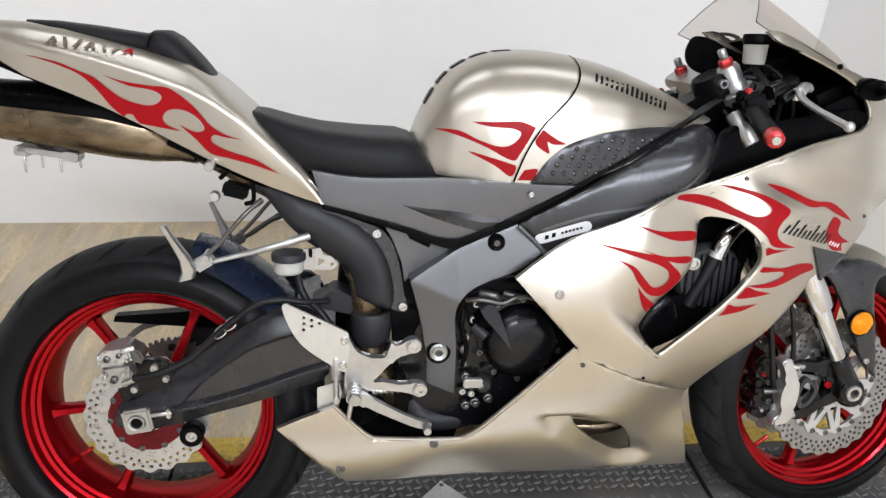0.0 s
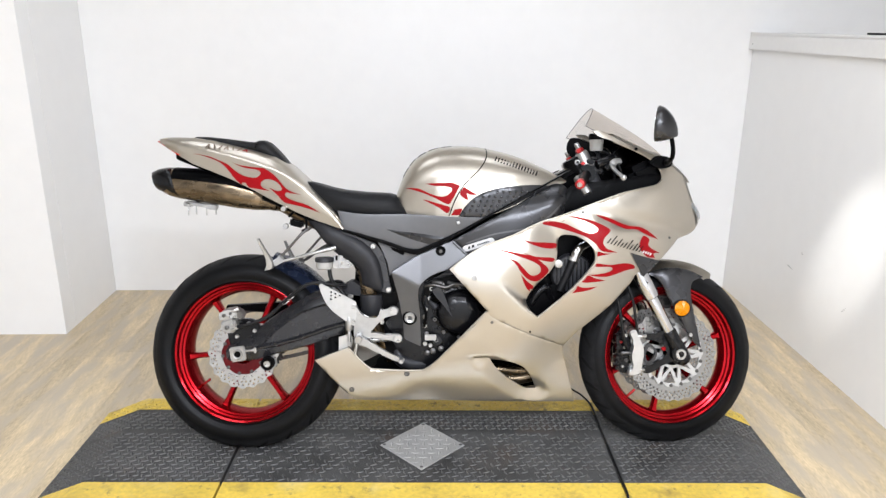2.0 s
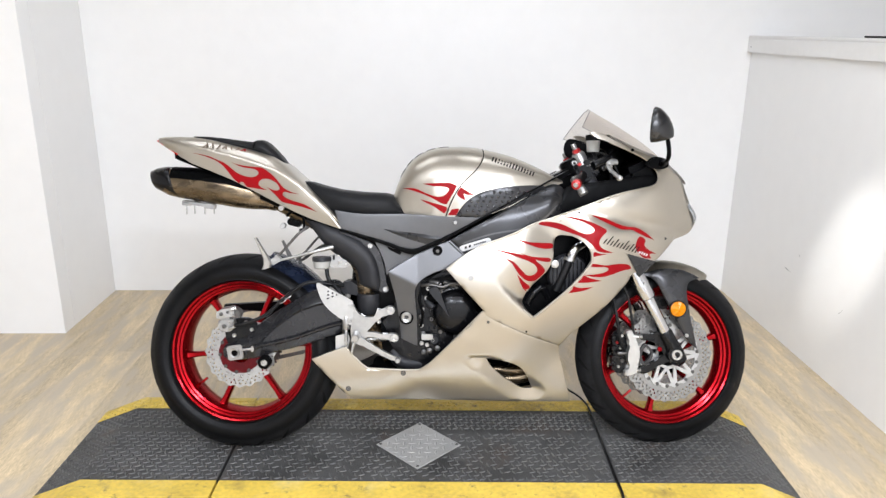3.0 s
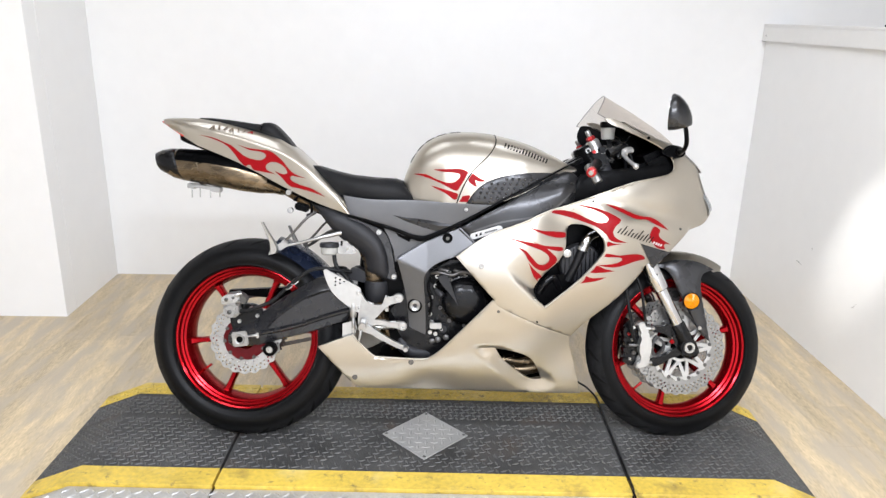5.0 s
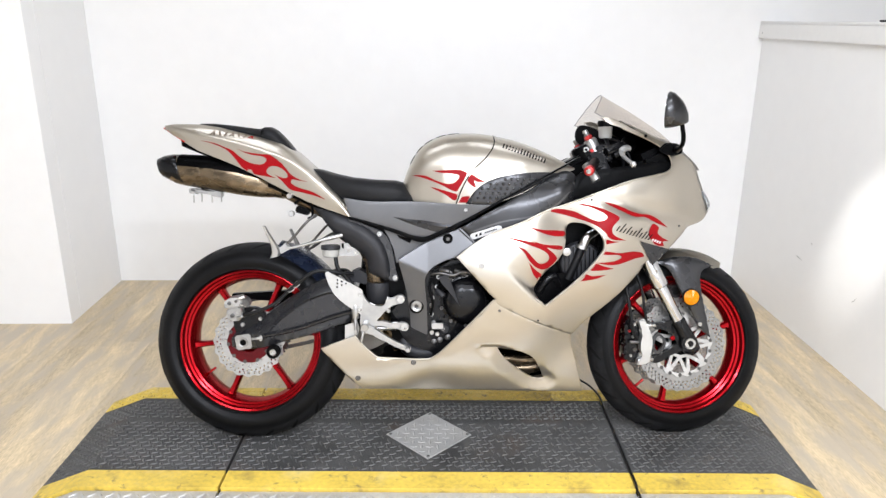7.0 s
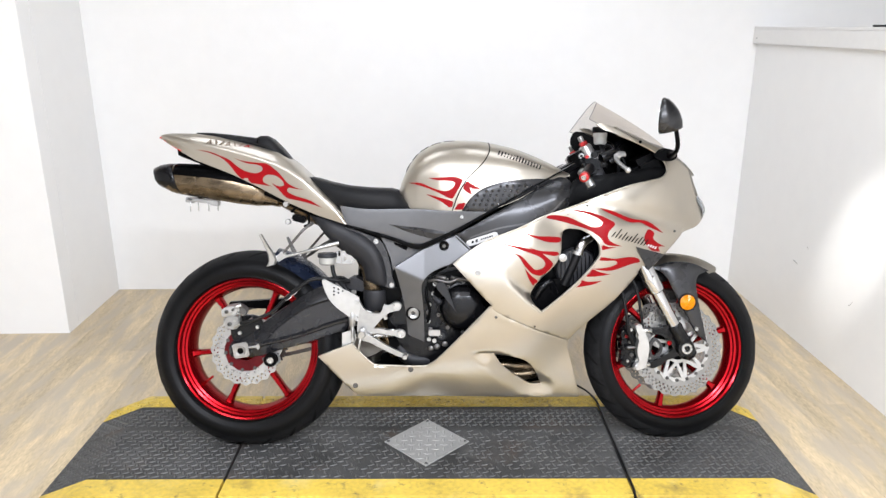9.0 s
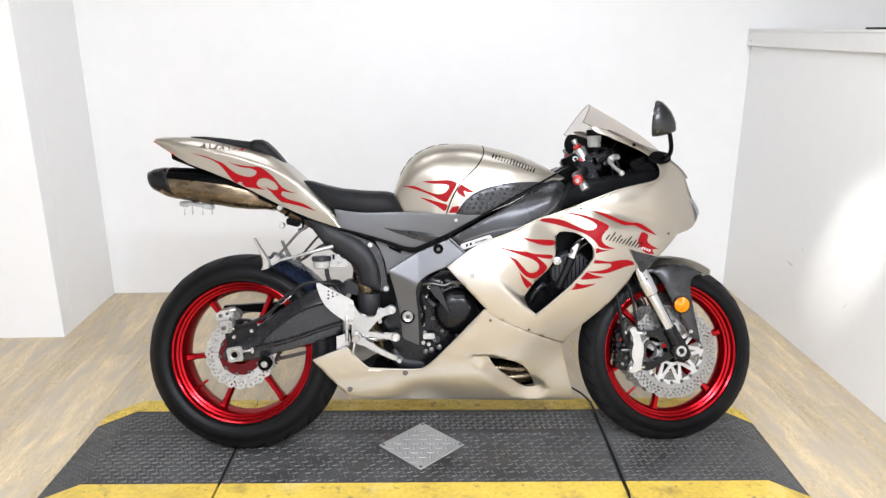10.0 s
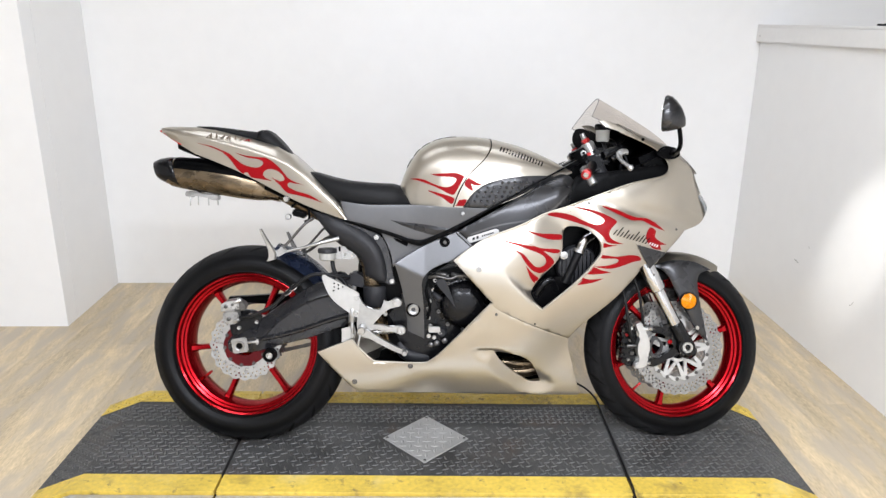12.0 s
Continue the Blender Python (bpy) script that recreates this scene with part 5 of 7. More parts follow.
for pts in ([(-0.174, 0.823), (-0.136, 0.823), (-0.101, 0.808), (-0.066, 0.798), (-0.043, 0.804), (-0.031, 0.822), (-0.048, 0.829), (-0.083, 0.831), (-0.113, 0.838), (-0.113, 0.838), (-0.066, 0.840), (-0.031, 0.841), (-0.006, 0.832), (-0.006, 0.832), (-0.017, 0.811), (-0.031, 0.787), (-0.04, 0.775), (-0.058, 0.78), (-0.084, 0.794), (-0.118, 0.808), (-0.153, 0.819)],
            [(-0.119, 0.788), (-0.084, 0.78), (-0.049, 0.77), (-0.037, 0.764), (-0.046, 0.747), (-0.075, 0.766)],
            [(0.006, 0.829), (0.006, 0.829), (0.03, 0.813), (0.046, 0.805), (0.024, 0.804), (0.014, 0.808), (0.018, 0.788), (-0.007, 0.806)],
            [(-0.023, 0.759), (-0.023, 0.759), (0.000, 0.761), (-0.009, 0.741), (-0.009, 0.741), (-0.034, 0.741), (-0.034, 0.741)]):
    decal("flame_decal", pts, tank_tree, FLAME, tank, 4, 0.008, 0.0009, label="red tribal flame decal")
bars("name_bar", (0.102, 0.909), (0.237, 0.860), 15, 0.0185, 0.12, tank_tree, DECAL, tank, 0.50, 4)
# dotted knee pad
W_PAD = lambda x, z: tank_w(x) + 0.007  # noqa: E731
PADL = curve([(-0.012, 0.737), (-0.012, 0.737), (0.02, 0.781), (0.064, 0.810), (0.133, 0.828), (0.22, 0.834), (0.284, 0.830), (0.284, 0.830), (0.22, 0.803), (0.151, 0.768), (0.065, 0.733), (0.065, 0.733)], 4)
bm = BM()
shell(bm, PADL, W_PAD, (), 0.011, 0.02, 0.004)
knee = part("knee_pad", bm, COVER, tank, "dark grey dimpled knee pad", 40, True)
verts, faces = [], []
poly = [(p.x, p.y) for p in PADL]
for i in range(-2, 40):
    for j in range(0, 16):
        x, z = -0.02 + 0.0190 * i + 0.0065 * j, 0.742 + 0.0140 * j
        if all(inside((x + a, z + b), poly) for a, b in ((0.008, 0), (-0.008, 0), (0, 0.008), (0, -0.008))):
            for s in (-1, 1):
                base = len(verts)
                y = W_PAD(x, z)
                verts.append((x, s * (y + 0.0026), z))
                for r, h in ((0.0026, 0.0020), (0.0046, 0.0001)):
                    for k in range(10):
                        a = 2 * math.pi * k / 10
                        verts.append((x + r * math.cos(a), s * (y + h), z + r * math.sin(a)))
                faces += [(base, base + 1 + k, base + 1 + (k + 1) % 10) for k in range(10)]
                faces += [(base + 1 + k, base + 11 + k, base + 11 + (k + 1) % 10, base + 1 + (k + 1) % 10) for k in range(10)]
me = bpy.data.meshes.new("pad_dots")
me.from_pydata(verts, [], faces)
ob = link_mesh("pad_dots", me, GLOSSBLACK, 80)
ob.parent = knee
tagged(ob, "small dark raised dots", kind="stuff")
# rear tank protector strip
bm = BM()
for i in range(5):
    q = TOP[10 + i * 4 : 14 + i * 4]
    loft(bm, [[(p.x - 0.002, -0.012, p.y + 0.0008), (p.x - 0.002, 0.012, p.y + 0.0008), (p.x + 0.004, 0.012, p.y - 0.004), (p.x + 0.004, -0.012, p.y - 0.004)] for p in q])
part("tank_protector", bm, BLACK, tank, "black rubber tank protector strip")

# ---- fairings ----
W_SIDE = surface([(-0.04, 0.58, 0.200), (0.06, 0.645, 0.196), (0.033, 0.554, 0.218), (0.07, 0.44, 0.212), (0.2, 0.38, 0.208), (0.29, 0.733, 0.190), (0.4, 0.775, 0.185), (0.48, 0.803, 0.175), (0.6, 0.832, 0.150), (0.585, 0.915, 0.125), (0.66, 0.90, 0.100), (0.73, 0.80, 0.070), (0.77, 0.715, 0.045), (0.745, 0.675, 0.060), (0.69, 0.663, 0.105), (0.617, 0.593, 0.140), (0.54, 0.56, 0.165), (0.455, 0.46, 0.182), (0.355, 0.376, 0.172), (0.32, 0.33, 0.160), (0.2, 0.55, 0.226), (0.33, 0.6, 0.220), (0.45, 0.70, 0.205), (0.55, 0.74, 0.172), (0.43, 0.97, 0.13), (0.15, 0.66, 0.205), (0.66, 0.76, 0.125)])
HOLE = curve([(0.296, 0.675), (0.334, 0.682), (0.366, 0.670), (0.392, 0.645), (0.399, 0.618), (0.391, 0.592), (0.333, 0.524), (0.247, 0.450), (0.222, 0.437), (0.205, 0.455), (0.194, 0.482), (0.213, 0.517), (0.247, 0.551), (0.272, 0.577), (0.288, 0.612)], 4)
SIDE = curve([(-0.041, 0.580), (-0.041, 0.580), (0.000, 0.612), (0.058, 0.648), (0.152, 0.682), (0.229, 0.717), (0.288, 0.735), (0.399, 0.776), (0.484, 0.806), (0.560, 0.823), (0.600, 0.832), (0.622, 0.848), (0.625, 0.868), (0.613, 0.892), (0.584, 0.918), (0.531, 0.944), (0.469, 0.969), (0.430, 0.982), (0.405, 1.000), (0.405, 1.000), (0.436, 1.000), (0.50, 0.968), (0.58, 0.935), (0.631, 0.917), (0.686, 0.878), (0.714, 0.850), (0.734, 0.801), (0.754, 0.755), (0.773, 0.719), (0.770, 0.695), (0.746, 0.676), (0.692, 0.663), (0.692, 0.663), (0.617, 0.594), (0.588, 0.564), (0.588, 0.564), (0.543, 0.562), (0.523, 0.531), (0.455, 0.463), (0.404, 0.420), (0.355, 0.377), (0.317, 0.3326), (0.317, 0.3326), (0.206, 0.3786), (0.092, 0.4318), (0.074, 0.4535), (0.074, 0.4535)], 3)


def recess(x, z):
    """The scooped flank behind the air outlet sinks towards it."""
    d = min(math.hypot(x - hx, z - hz) for hx, hz in SCOOP)
    behind = (x - 0.20) * 0.70 - (z - 0.54) * 0.71 < 0.085
    e = min(max((z - 0.535 + (x - 0.109) * 0.90) / 0.022, 0.0), 1.0)
    return 0.034 * max(0.0, 1 - d / 0.11) ** 1.3 * e * e * (3 - 2 * e) if behind else 0.0


SCOOP = [(p.x, p.y) for p in HOLE if p.x < 0.30 and (p.y - 0.437) > (p.x - 0.222) * 0.98 + 0.004]


def valley(x, z):
    """A shallow hollow that runs along the upper flank towards the nose."""
    f = min(max((x - 0.33) / 0.10, 0.0), 1.0) * min(max((0.76 - x) / 0.06, 0.0), 1.0)
    return 0.012 * f * math.exp(-(((z - (0.757 - 0.20 * (x - 0.35))) / 0.027) ** 2))


W_FLANK = lambda x, z: W_SIDE(x, z) - recess(x, z) - valley(x, z)  # noqa: E731
bm = BM()
shell(bm, SIDE, W_FLANK, (HOLE,), 0.0105, 0.012, 0.0010)
side_tree = tree_of(bm)
fairing = part("side_fairing", bm, GOLD, bike, "champagne gold side fairing with air outlet", 50, True)
# lip round the front of the outlet
bm = BM()
for s in (-1, 1):
    tube(bm, [(x, s * (W_SIDE(x, z) - 0.0028), z) for x, z in curve([(0.192, 0.459), (0.202, 0.451), (0.212, 0.443), (0.224, 0.434), (0.240, 0.442), (0.333, 0.521), (0.394, 0.589), (0.403, 0.618), (0.396, 0.646)], 5, False)], [0.002] + [0.0046] * 39 + [0.002], 8)
part("outlet_lip", bm, GOLD, fairing, "rolled lip of the air outlet", 40, True)
for pts in ([(0.236, 0.718), (0.27, 0.724), (0.313, 0.717), (0.347, 0.701), (0.378, 0.689), (0.399, 0.691), (0.409, 0.701), (0.399, 0.713), (0.373, 0.725), (0.339, 0.735), (0.318, 0.741), (0.318, 0.741), (0.356, 0.737), (0.398, 0.725), (0.433, 0.709), (0.447, 0.697), (0.43, 0.678), (0.423, 0.661), (0.434, 0.644), (0.469, 0.63), (0.469, 0.63), (0.434, 0.632), (0.414, 0.639), (0.402, 0.655), (0.375, 0.676), (0.339, 0.690), (0.288, 0.705)],
            [(0.405, 0.744), (0.445, 0.735), (0.485, 0.718), (0.515, 0.709), (0.549, 0.705), (0.579, 0.69), (0.611, 0.665), (0.611, 0.665), (0.579, 0.677), (0.555, 0.688), (0.532, 0.699), (0.497, 0.701), (0.463, 0.715), (0.43, 0.73)],
            [(0.558, 0.678), (0.579, 0.667), (0.576, 0.65), (0.591, 0.636), (0.62, 0.622), (0.62, 0.622), (0.597, 0.622), (0.603, 0.607), (0.603, 0.607), (0.574, 0.612), (0.551, 0.633), (0.545, 0.654)],
            [(0.163, 0.676), (0.163, 0.676), (0.211, 0.663), (0.254, 0.66), (0.286, 0.656), (0.283, 0.642), (0.245, 0.644), (0.203, 0.658)],
            [(0.092, 0.644), (0.092, 0.644), (0.143, 0.635), (0.186, 0.626), (0.215, 0.619), (0.24, 0.6), (0.258, 0.584), (0.262, 0.572), (0.249, 0.556), (0.225, 0.542), (0.198, 0.549), (0.174, 0.573), (0.157, 0.599), (0.134, 0.616), (0.134, 0.616), (0.163, 0.604), (0.186, 0.58), (0.205, 0.562), (0.225, 0.562), (0.237, 0.574), (0.232, 0.59), (0.215, 0.602), (0.191, 0.612), (0.151, 0.626)],
            [(0.174, 0.635), (0.174, 0.635), (0.22, 0.619), (0.276, 0.613), (0.273, 0.601), (0.228, 0.61)],
            [(0.174, 0.566), (0.174, 0.566), (0.194, 0.544), (0.217, 0.524), (0.210, 0.508), (0.191, 0.526)],
            [(0.408, 0.634), (0.426, 0.629), (0.451, 0.627), (0.451, 0.627), (0.42, 0.622), (0.406, 0.620)],
            [(0.405, 0.598), (0.447, 0.592), (0.473, 0.594), (0.499, 0.595), (0.525, 0.59), (0.534, 0.578), (0.505, 0.573), (0.474, 0.564), (0.439, 0.556), (0.404, 0.558), (0.378, 0.564), (0.378, 0.564), (0.413, 0.565), (0.442, 0.57), (0.456, 0.578), (0.447, 0.586), (0.402, 0.588)],
            [(0.378, 0.562), (0.401, 0.553), (0.435, 0.544), (0.435, 0.544), (0.392, 0.54), (0.360, 0.541), (0.370, 0.552)],
            [(0.346, 0.53), (0.367, 0.524), (0.41, 0.526), (0.41, 0.526), (0.375, 0.514), (0.329, 0.508), (0.329, 0.508), (0.342, 0.520)]):
    decal("flame_decal", pts, side_tree, FLAME, fairing, 4, 0.007, 0.0010, label="red tribal flame decal")
# script name as plain slanted bars
bars("name_bar", (0.434, 0.660), (0.552, 0.626), 11, 0.030, 0.45, side_tree, DECAL, fairing, 0.36, 8, low=0.45)
bars("size_bar", (0.556, 0.626), (0.590, 0.614), 4, 0.009, 0.2, side_tree, DECAL_PALE, fairing, 0.6)
for x, z, r in ((0.033, 0.556, 0.0085), (0.366, 0.752, 0.004), (0.655, 0.668, 0.004), (0.205, 0.388, 0.003)):
    hit = side_tree.ray_cast(Vector((x, -1, z)), Vector((0, 1, 0)))
    if hit[0]:
        bolt(hit[0] + Vector((0, 0.001, 0)), r, fairing, ALLOY if r > 0.008 else DARKSTEEL if r > 0.0035 else BLACK, 0.004)
bm = BM()
for s in (-1, 1):
    tube(bm, [(x, s * (W_FLANK(x, z) - 0.0012), z) for x, z in curve([(0.062, 0.650), (0.152, 0.683), (0.229, 0.718), (0.288, 0.736), (0.399, 0.777), (0.484, 0.807), (0.560, 0.824), (0.600, 0.833), (0.621, 0.848), (0.624, 0.868), (0.612, 0.891), (0.583, 0.917), (0.531, 0.943), (0.469, 0.968)], 4, False)], 0.0030, 8)
part("opening_lip", bm, GOLD, fairing, "rolled edge of the cockpit opening", 40, True)
# nose between the two sides, with the headlamps
NOSE = curve([(0.470, 0.985), (0.58, 0.935), (0.631, 0.917), (0.686, 0.878), (0.714, 0.850), (0.734, 0.801), (0.754, 0.755), (0.773, 0.719), (0.770, 0.695), (0.746, 0.676)], 4, False)
bm = BM()
rows = []
for p in NOSE:
    w = W_SIDE(p.x, p.y) - 0.004
    rows.append([(p.x + 0.020 * (1 - y * y), w * y, p.y + 0.014 * (1 - y * y)) for y in np.linspace(-1, 1, 11)])
loft(bm, rows, False, False)
bmesh.ops.solidify(bm, geom=bm.faces[:], thickness=0.003)
inner_rows = [[(x - 0.007, y * 0.97, z - 0.006) for x, y, z in r] for r in rows]
nose = part("nose_cowl", bm, GOLD, bike, "champagne gold nose cowl", 60)
for s in (-1, 1):
    bm = BM()
    rows = []
    for k, p in enumerate(curve([(0.742, 0.785), (0.757, 0.750), (0.772, 0.715), (0.764, 0.694)], 4, False)):
        w = W_SIDE(p.x, p.y)
        g = math.sin(math.pi * (k + 0.6) / 13.2)
        rows.append([(p.x + 0.006 + 0.020 * (1 - y * y) - 0.020 * (1 - g), w * y * s, p.y + 0.012 * (1 - y * y)) for y in np.linspace(1.06, 0.25, 8)])
    loft(bm, rows, False, False)
    bmesh.ops.solidify(bm, geom=bm.faces[:], thickness=0.004)
    part("headlamp", bm, LAMPGLASS, nose, "clear headlamp lens", 60)
bm = BM()
loft(bm, inner_rows, False, False)
part("nose_liner", bm, BLACK, nose, "black nose liner")
bm = BM()
loft(bm, [[(x, y - 0.012, z), (x, y + 0.012, z), (x + 0.004, y + 0.010, z - 0.006), (x + 0.004, y - 0.010, z - 0.006)] for x, y, z in ((0.700, 0.0, 0.893), (0.722, 0.0, 0.882), (0.742, 0.0, 0.860), (0.752, 0.0, 0.846))])
part("nose_fin", bm, WHITEALLOY, nose, "small bright fin on the nose", 50)
# dark grey lower corner of the cowl
bm = BM()
W_CHIN = lambda x, z: W_FLANK(x, z) + 0.0045  # noqa: E731
shell(bm, curve([(0.5165, 0.6265), (0.5165, 0.6265), (0.570, 0.611), (0.6215, 0.5965), (0.6215, 0.5965), (0.595, 0.575), (0.566, 0.549), (0.566, 0.549), (0.540, 0.588)], 4), W_CHIN, (), 0.006, 0.010, 0.0008)
part("cowl_corner", bm, COVER, fairing, "dark grey cowl corner piece", 40, True)
# dark inner liners
W_LINER = lambda x, z: W_SIDE(x, z) - valley(x, z) - 0.010  # noqa: E731
bm = BM()
shell(bm, curve([(0.30, 0.722), (0.30, 0.722), (0.40, 0.766), (0.50, 0.802), (0.598, 0.826), (0.626, 0.848), (0.629, 0.868), (0.617, 0.896), (0.584, 0.924), (0.535, 0.950), (0.47, 0.976), (0.47, 0.976), (0.58, 0.930), (0.631, 0.911), (0.680, 0.874), (0.708, 0.846), (0.727, 0.80), (0.747, 0.754), (0.764, 0.719), (0.74, 0.684), (0.69, 0.67), (0.615, 0.605), (0.56, 0.62), (0.52, 0.70), (0.46, 0.75), (0.38, 0.748)], 4), W_LINER, (), 0.014, 0.0)
part("inner_liner", bm, BLACK, bike, "black inner cowl liner", 40, True)
bm = BM()
shell(bm, curve([(0.30, 0.735), (0.30, 0.735), (0.318, 0.80), (0.345, 0.835), (0.42, 0.845), (0.53, 0.86), (0.60, 0.868), (0.625, 0.85), (0.60, 0.825), (0.50, 0.79), (0.40, 0.76)], 4), lambda x, z: float(np.interp(x, [0.30, 0.45, 0.6], [0.150, 0.148, 0.135])) - 0.10 * max(0.0, z - 0.79 - 0.10 * (x - 0.4)), (), 0.012, 0.006)
part("cockpit_side_panel", bm, BLACK, bike, "black cockpit side panel", 40, True)
bm = BM()
slab(bm, curve([(0.44, 0.80), (0.465, 0.89), (0.50, 0.945), (0.53, 0.942), (0.585, 0.915), (0.613, 0.89), (0.622, 0.86), (0.60, 0.80), (0.50, 0.77)], 4), 0.112, 0.118, 0.002)
part("inner_cowl_panel", bm, BLACK, bike, "black inner cowl panel")
bm = BM()
slab(bm, curve([(0.388, 0.990), (0.374, 0.955), (0.392, 0.926), (0.440, 0.912), (0.52, 0.90), (0.53, 0.945), (0.47, 0.968), (0.43, 0.986)], 4), 0.119, 0.124, 0.002)
part("cowl_end_liner", bm, BLACK, bike, "black liner of the cowl's rear end")
bm = BM()
block(bm, (0.10, 0.22, 0.16), pose(0.60, 0, 0.83, 0, -25, 0), 0.02)
part("cockpit_bulkhead", bm, BLACK, bike)

# belly pan
W_BELLY = surface([(-0.452, 0.292, 0.165), (-0.35, 0.332, 0.166), (-0.345, 0.195, 0.150), (-0.40, 0.24, 0.160), (-0.2, 0.260, 0.170), (-0.1, 0.265, 0.178), (-0.06, 0.31, 0.186), (0.076, 0.449, 0.210), (0.2, 0.378, 0.206), (0.33, 0.323, 0.158), (0.335, 0.23, 0.138), (0.356, 0.147, 0.115), (0.15, 0.15, 0.122), (-0.1, 0.158, 0.125), (-0.335, 0.166, 0.140), (0.1, 0.25, 0.172), (0.25, 0.25, 0.152), (-0.1, 0.2, 0.150), (-0.25, 0.2, 0.152), (0.1, 0.19, 0.145), (0.1, 0.34, 0.2)])
VENT = curve([(0.087, 0.295), (0.087, 0.295), (0.122, 0.293), (0.152, 0.287), (0.180, 0.275), (0.203, 0.256), (0.225, 0.219), (0.239, 0.186), (0.239, 0.186), (0.202, 0.188), (0.152, 0.222), (0.108, 0.262)], 4)
BELLY = curve([(-0.457, 0.293), (-0.457, 0.293), (-0.41, 0.312), (-0.353, 0.332), (-0.353, 0.332), (-0.315, 0.290), (-0.290, 0.268), (-0.264, 0.262), (-0.142, 0.259), (-0.108, 0.269), (-0.062, 0.308), (0.0750, 0.4520), (0.0750, 0.4520), (0.0908, 0.4328), (0.2068, 0.3788), (0.3165, 0.3328), (0.3165, 0.3328), (0.318, 0.305), (0.329, 0.268), (0.342, 0.225), (0.366, 0.138), (0.366, 0.138), (0.25, 0.140), (0.15, 0.144), (-0.098, 0.151), (-0.32, 0.158), (-0.335, 0.162), (-0.361, 0.182), (-0.361, 0.182)], 3)


def sink(x, z):
    """The scoop that runs in under the hooded upper edge of the belly vent."""
    if x < 0.012 or z > (0.308 - 0.13 * (x - 0.012) if x < 0.09 else 0.298 - 1.0 * max(0.0, x - 0.16)):
        return 0.0
    d = min(math.hypot(x - p.x, z - p.y) for p in VENT[24:] + [VENT[0]])
    d = min(d, abs(z - 0.300) + max(0.0, 0.050 - x) * 1.2 if x < 0.09 else 1.0)
    k = max(0.0, 1 - d / 0.050)
    return 0.013 * k * k * (3 - 2 * k)


SEAM = [Vector(p) for p in ((0.074, 0.451), (0.090, 0.431), (0.206, 0.377), (0.316, 0.331))]


def W_PAN(x, z):
    """The belly pan, drawn flush with the side fairing along their seam."""
    p = Vector((x, z))
    d = 1.0
    for a, b in zip(SEAM, SEAM[1:]):
        t = min(max((p - a).dot(b - a) / (b - a).length_squared, 0), 1)
        d = min(d, (p - a - (b - a) * t).length)
    k = math.exp(-((d / 0.07) ** 2))
    return W_BELLY(x, z) * (1 - k) + (W_SIDE(x, z) - 0.0016) * k - sink(x, z)


bm = BM()
shell(bm, BELLY, W_PAN, (VENT,), 0.0105, 0.012, 0.0010)
belly_tree = tree_of(bm)
belly = part("belly_pan", bm, GOLD, bike, "champagne gold belly pan", 50, True)
bm = BM()
rows = [[(x, w * y, z - 0.006 * (1 - y * y)) for y in np.linspace(-1, 1, 9)] for x, z, w in ((-0.36, 0.178, 0.13), (-0.335, 0.161, 0.135), (-0.1, 0.150, 0.120), (0.15, 0.142, 0.117), (0.360, 0.137, 0.110))]
loft(bm, rows, False, False)
bmesh.ops.solidify(bm, geom=bm.faces[:], thickness=0.003)
part("pan_floor", bm, GOLD, belly, "")
for i, z in enumerate((0.235, 0.20)):
    for s in (-1, 1):
        bm = BM()
        tube(bm, curve([(0.06, s * (0.05 - 0.02 * i), z), (0.20, s * (0.06 - 0.02 * i), z - 0.005), (0.27, s * 0.04, z + 0.03), (0.30, s * 0.03, z + 0.12)], 5, False), 0.019, 14)
        part("exhaust_header", bm, TITAN, bike, "tarnished exhaust header")
bm = BM()
slab(bm, curve([(0.02, 0.32), (0.28, 0.33), (0.29, 0.17), (0.02, 0.165)], 2), -0.012, 0.012, 0.002)
part("oil_pan", bm, BLACK, bike, "black oil pan")
for x, z, r in ((-0.345, 0.196, 0.0085), (-0.172, 0.250, 0.0085), (0.088, 0.418, 0.0045), (0.322, 0.322, 0.0045)):
    hit = belly_tree.ray_cast(Vector((x, -1, z)), Vector((0, 1, 0)))
    if hit[0]:
        bolt(hit[0] + Vector((0, 0.001, 0)), r, belly, DARKSTEEL, 0.004)
bm = BM()
for s in (-1, 1):
    tube(bm, [(x, s * (W_BELLY(x, z) - 0.002), z) for x, z in curve([(-0.353, 0.333), (-0.315, 0.291), (-0.290, 0.269), (-0.264, 0.263), (-0.142, 0.260), (-0.108, 0.270), (-0.062, 0.3095), (0.072, 0.451)], 5, False)], 0.0036, 8)
part("pan_lip", bm, GOLD, belly, "rolled upper lip of the belly pan", 40, True)

# ---- windscreen and cockpit ----
bm = BM()
CEN = curve([(0.434, 1.082), (0.537, 1.023), (0.631, 0.960), (0.700, 0.895)], 4, False)
EDGE = curve([(0.386, 1.007), (0.440, 0.984), (0.535, 0.948), (0.640, 0.893)], 4, False)
rows = []
for i, (c, e) in enumerate(zip(CEN, EDGE)):
    half = 0.150 - 0.035 * i / (len(CEN) - 1)
    rows.append([(e.x * abs(v) ** 2.4 + c.x * (1 - abs(v) ** 2.4), half * v, e.y * abs(v) ** 2.4 + c.y * (1 - abs(v) ** 2.4)) for v in np.linspace(-1, 1, 25)])
SET_BACK = Matrix.Translation((0, 0, 0.45)) @ pose(0, 0, 0, -4) @ Matrix.Translation((0, 0, -0.45))
rows = [[SET_BACK @ Vector(p) for p in r] for r in rows]
loft(bm, rows, False, False)
shield = part("windscreen", bm, SHIELD, bike, "smoke-tinted clear windscreen", 0)
bm = BM()
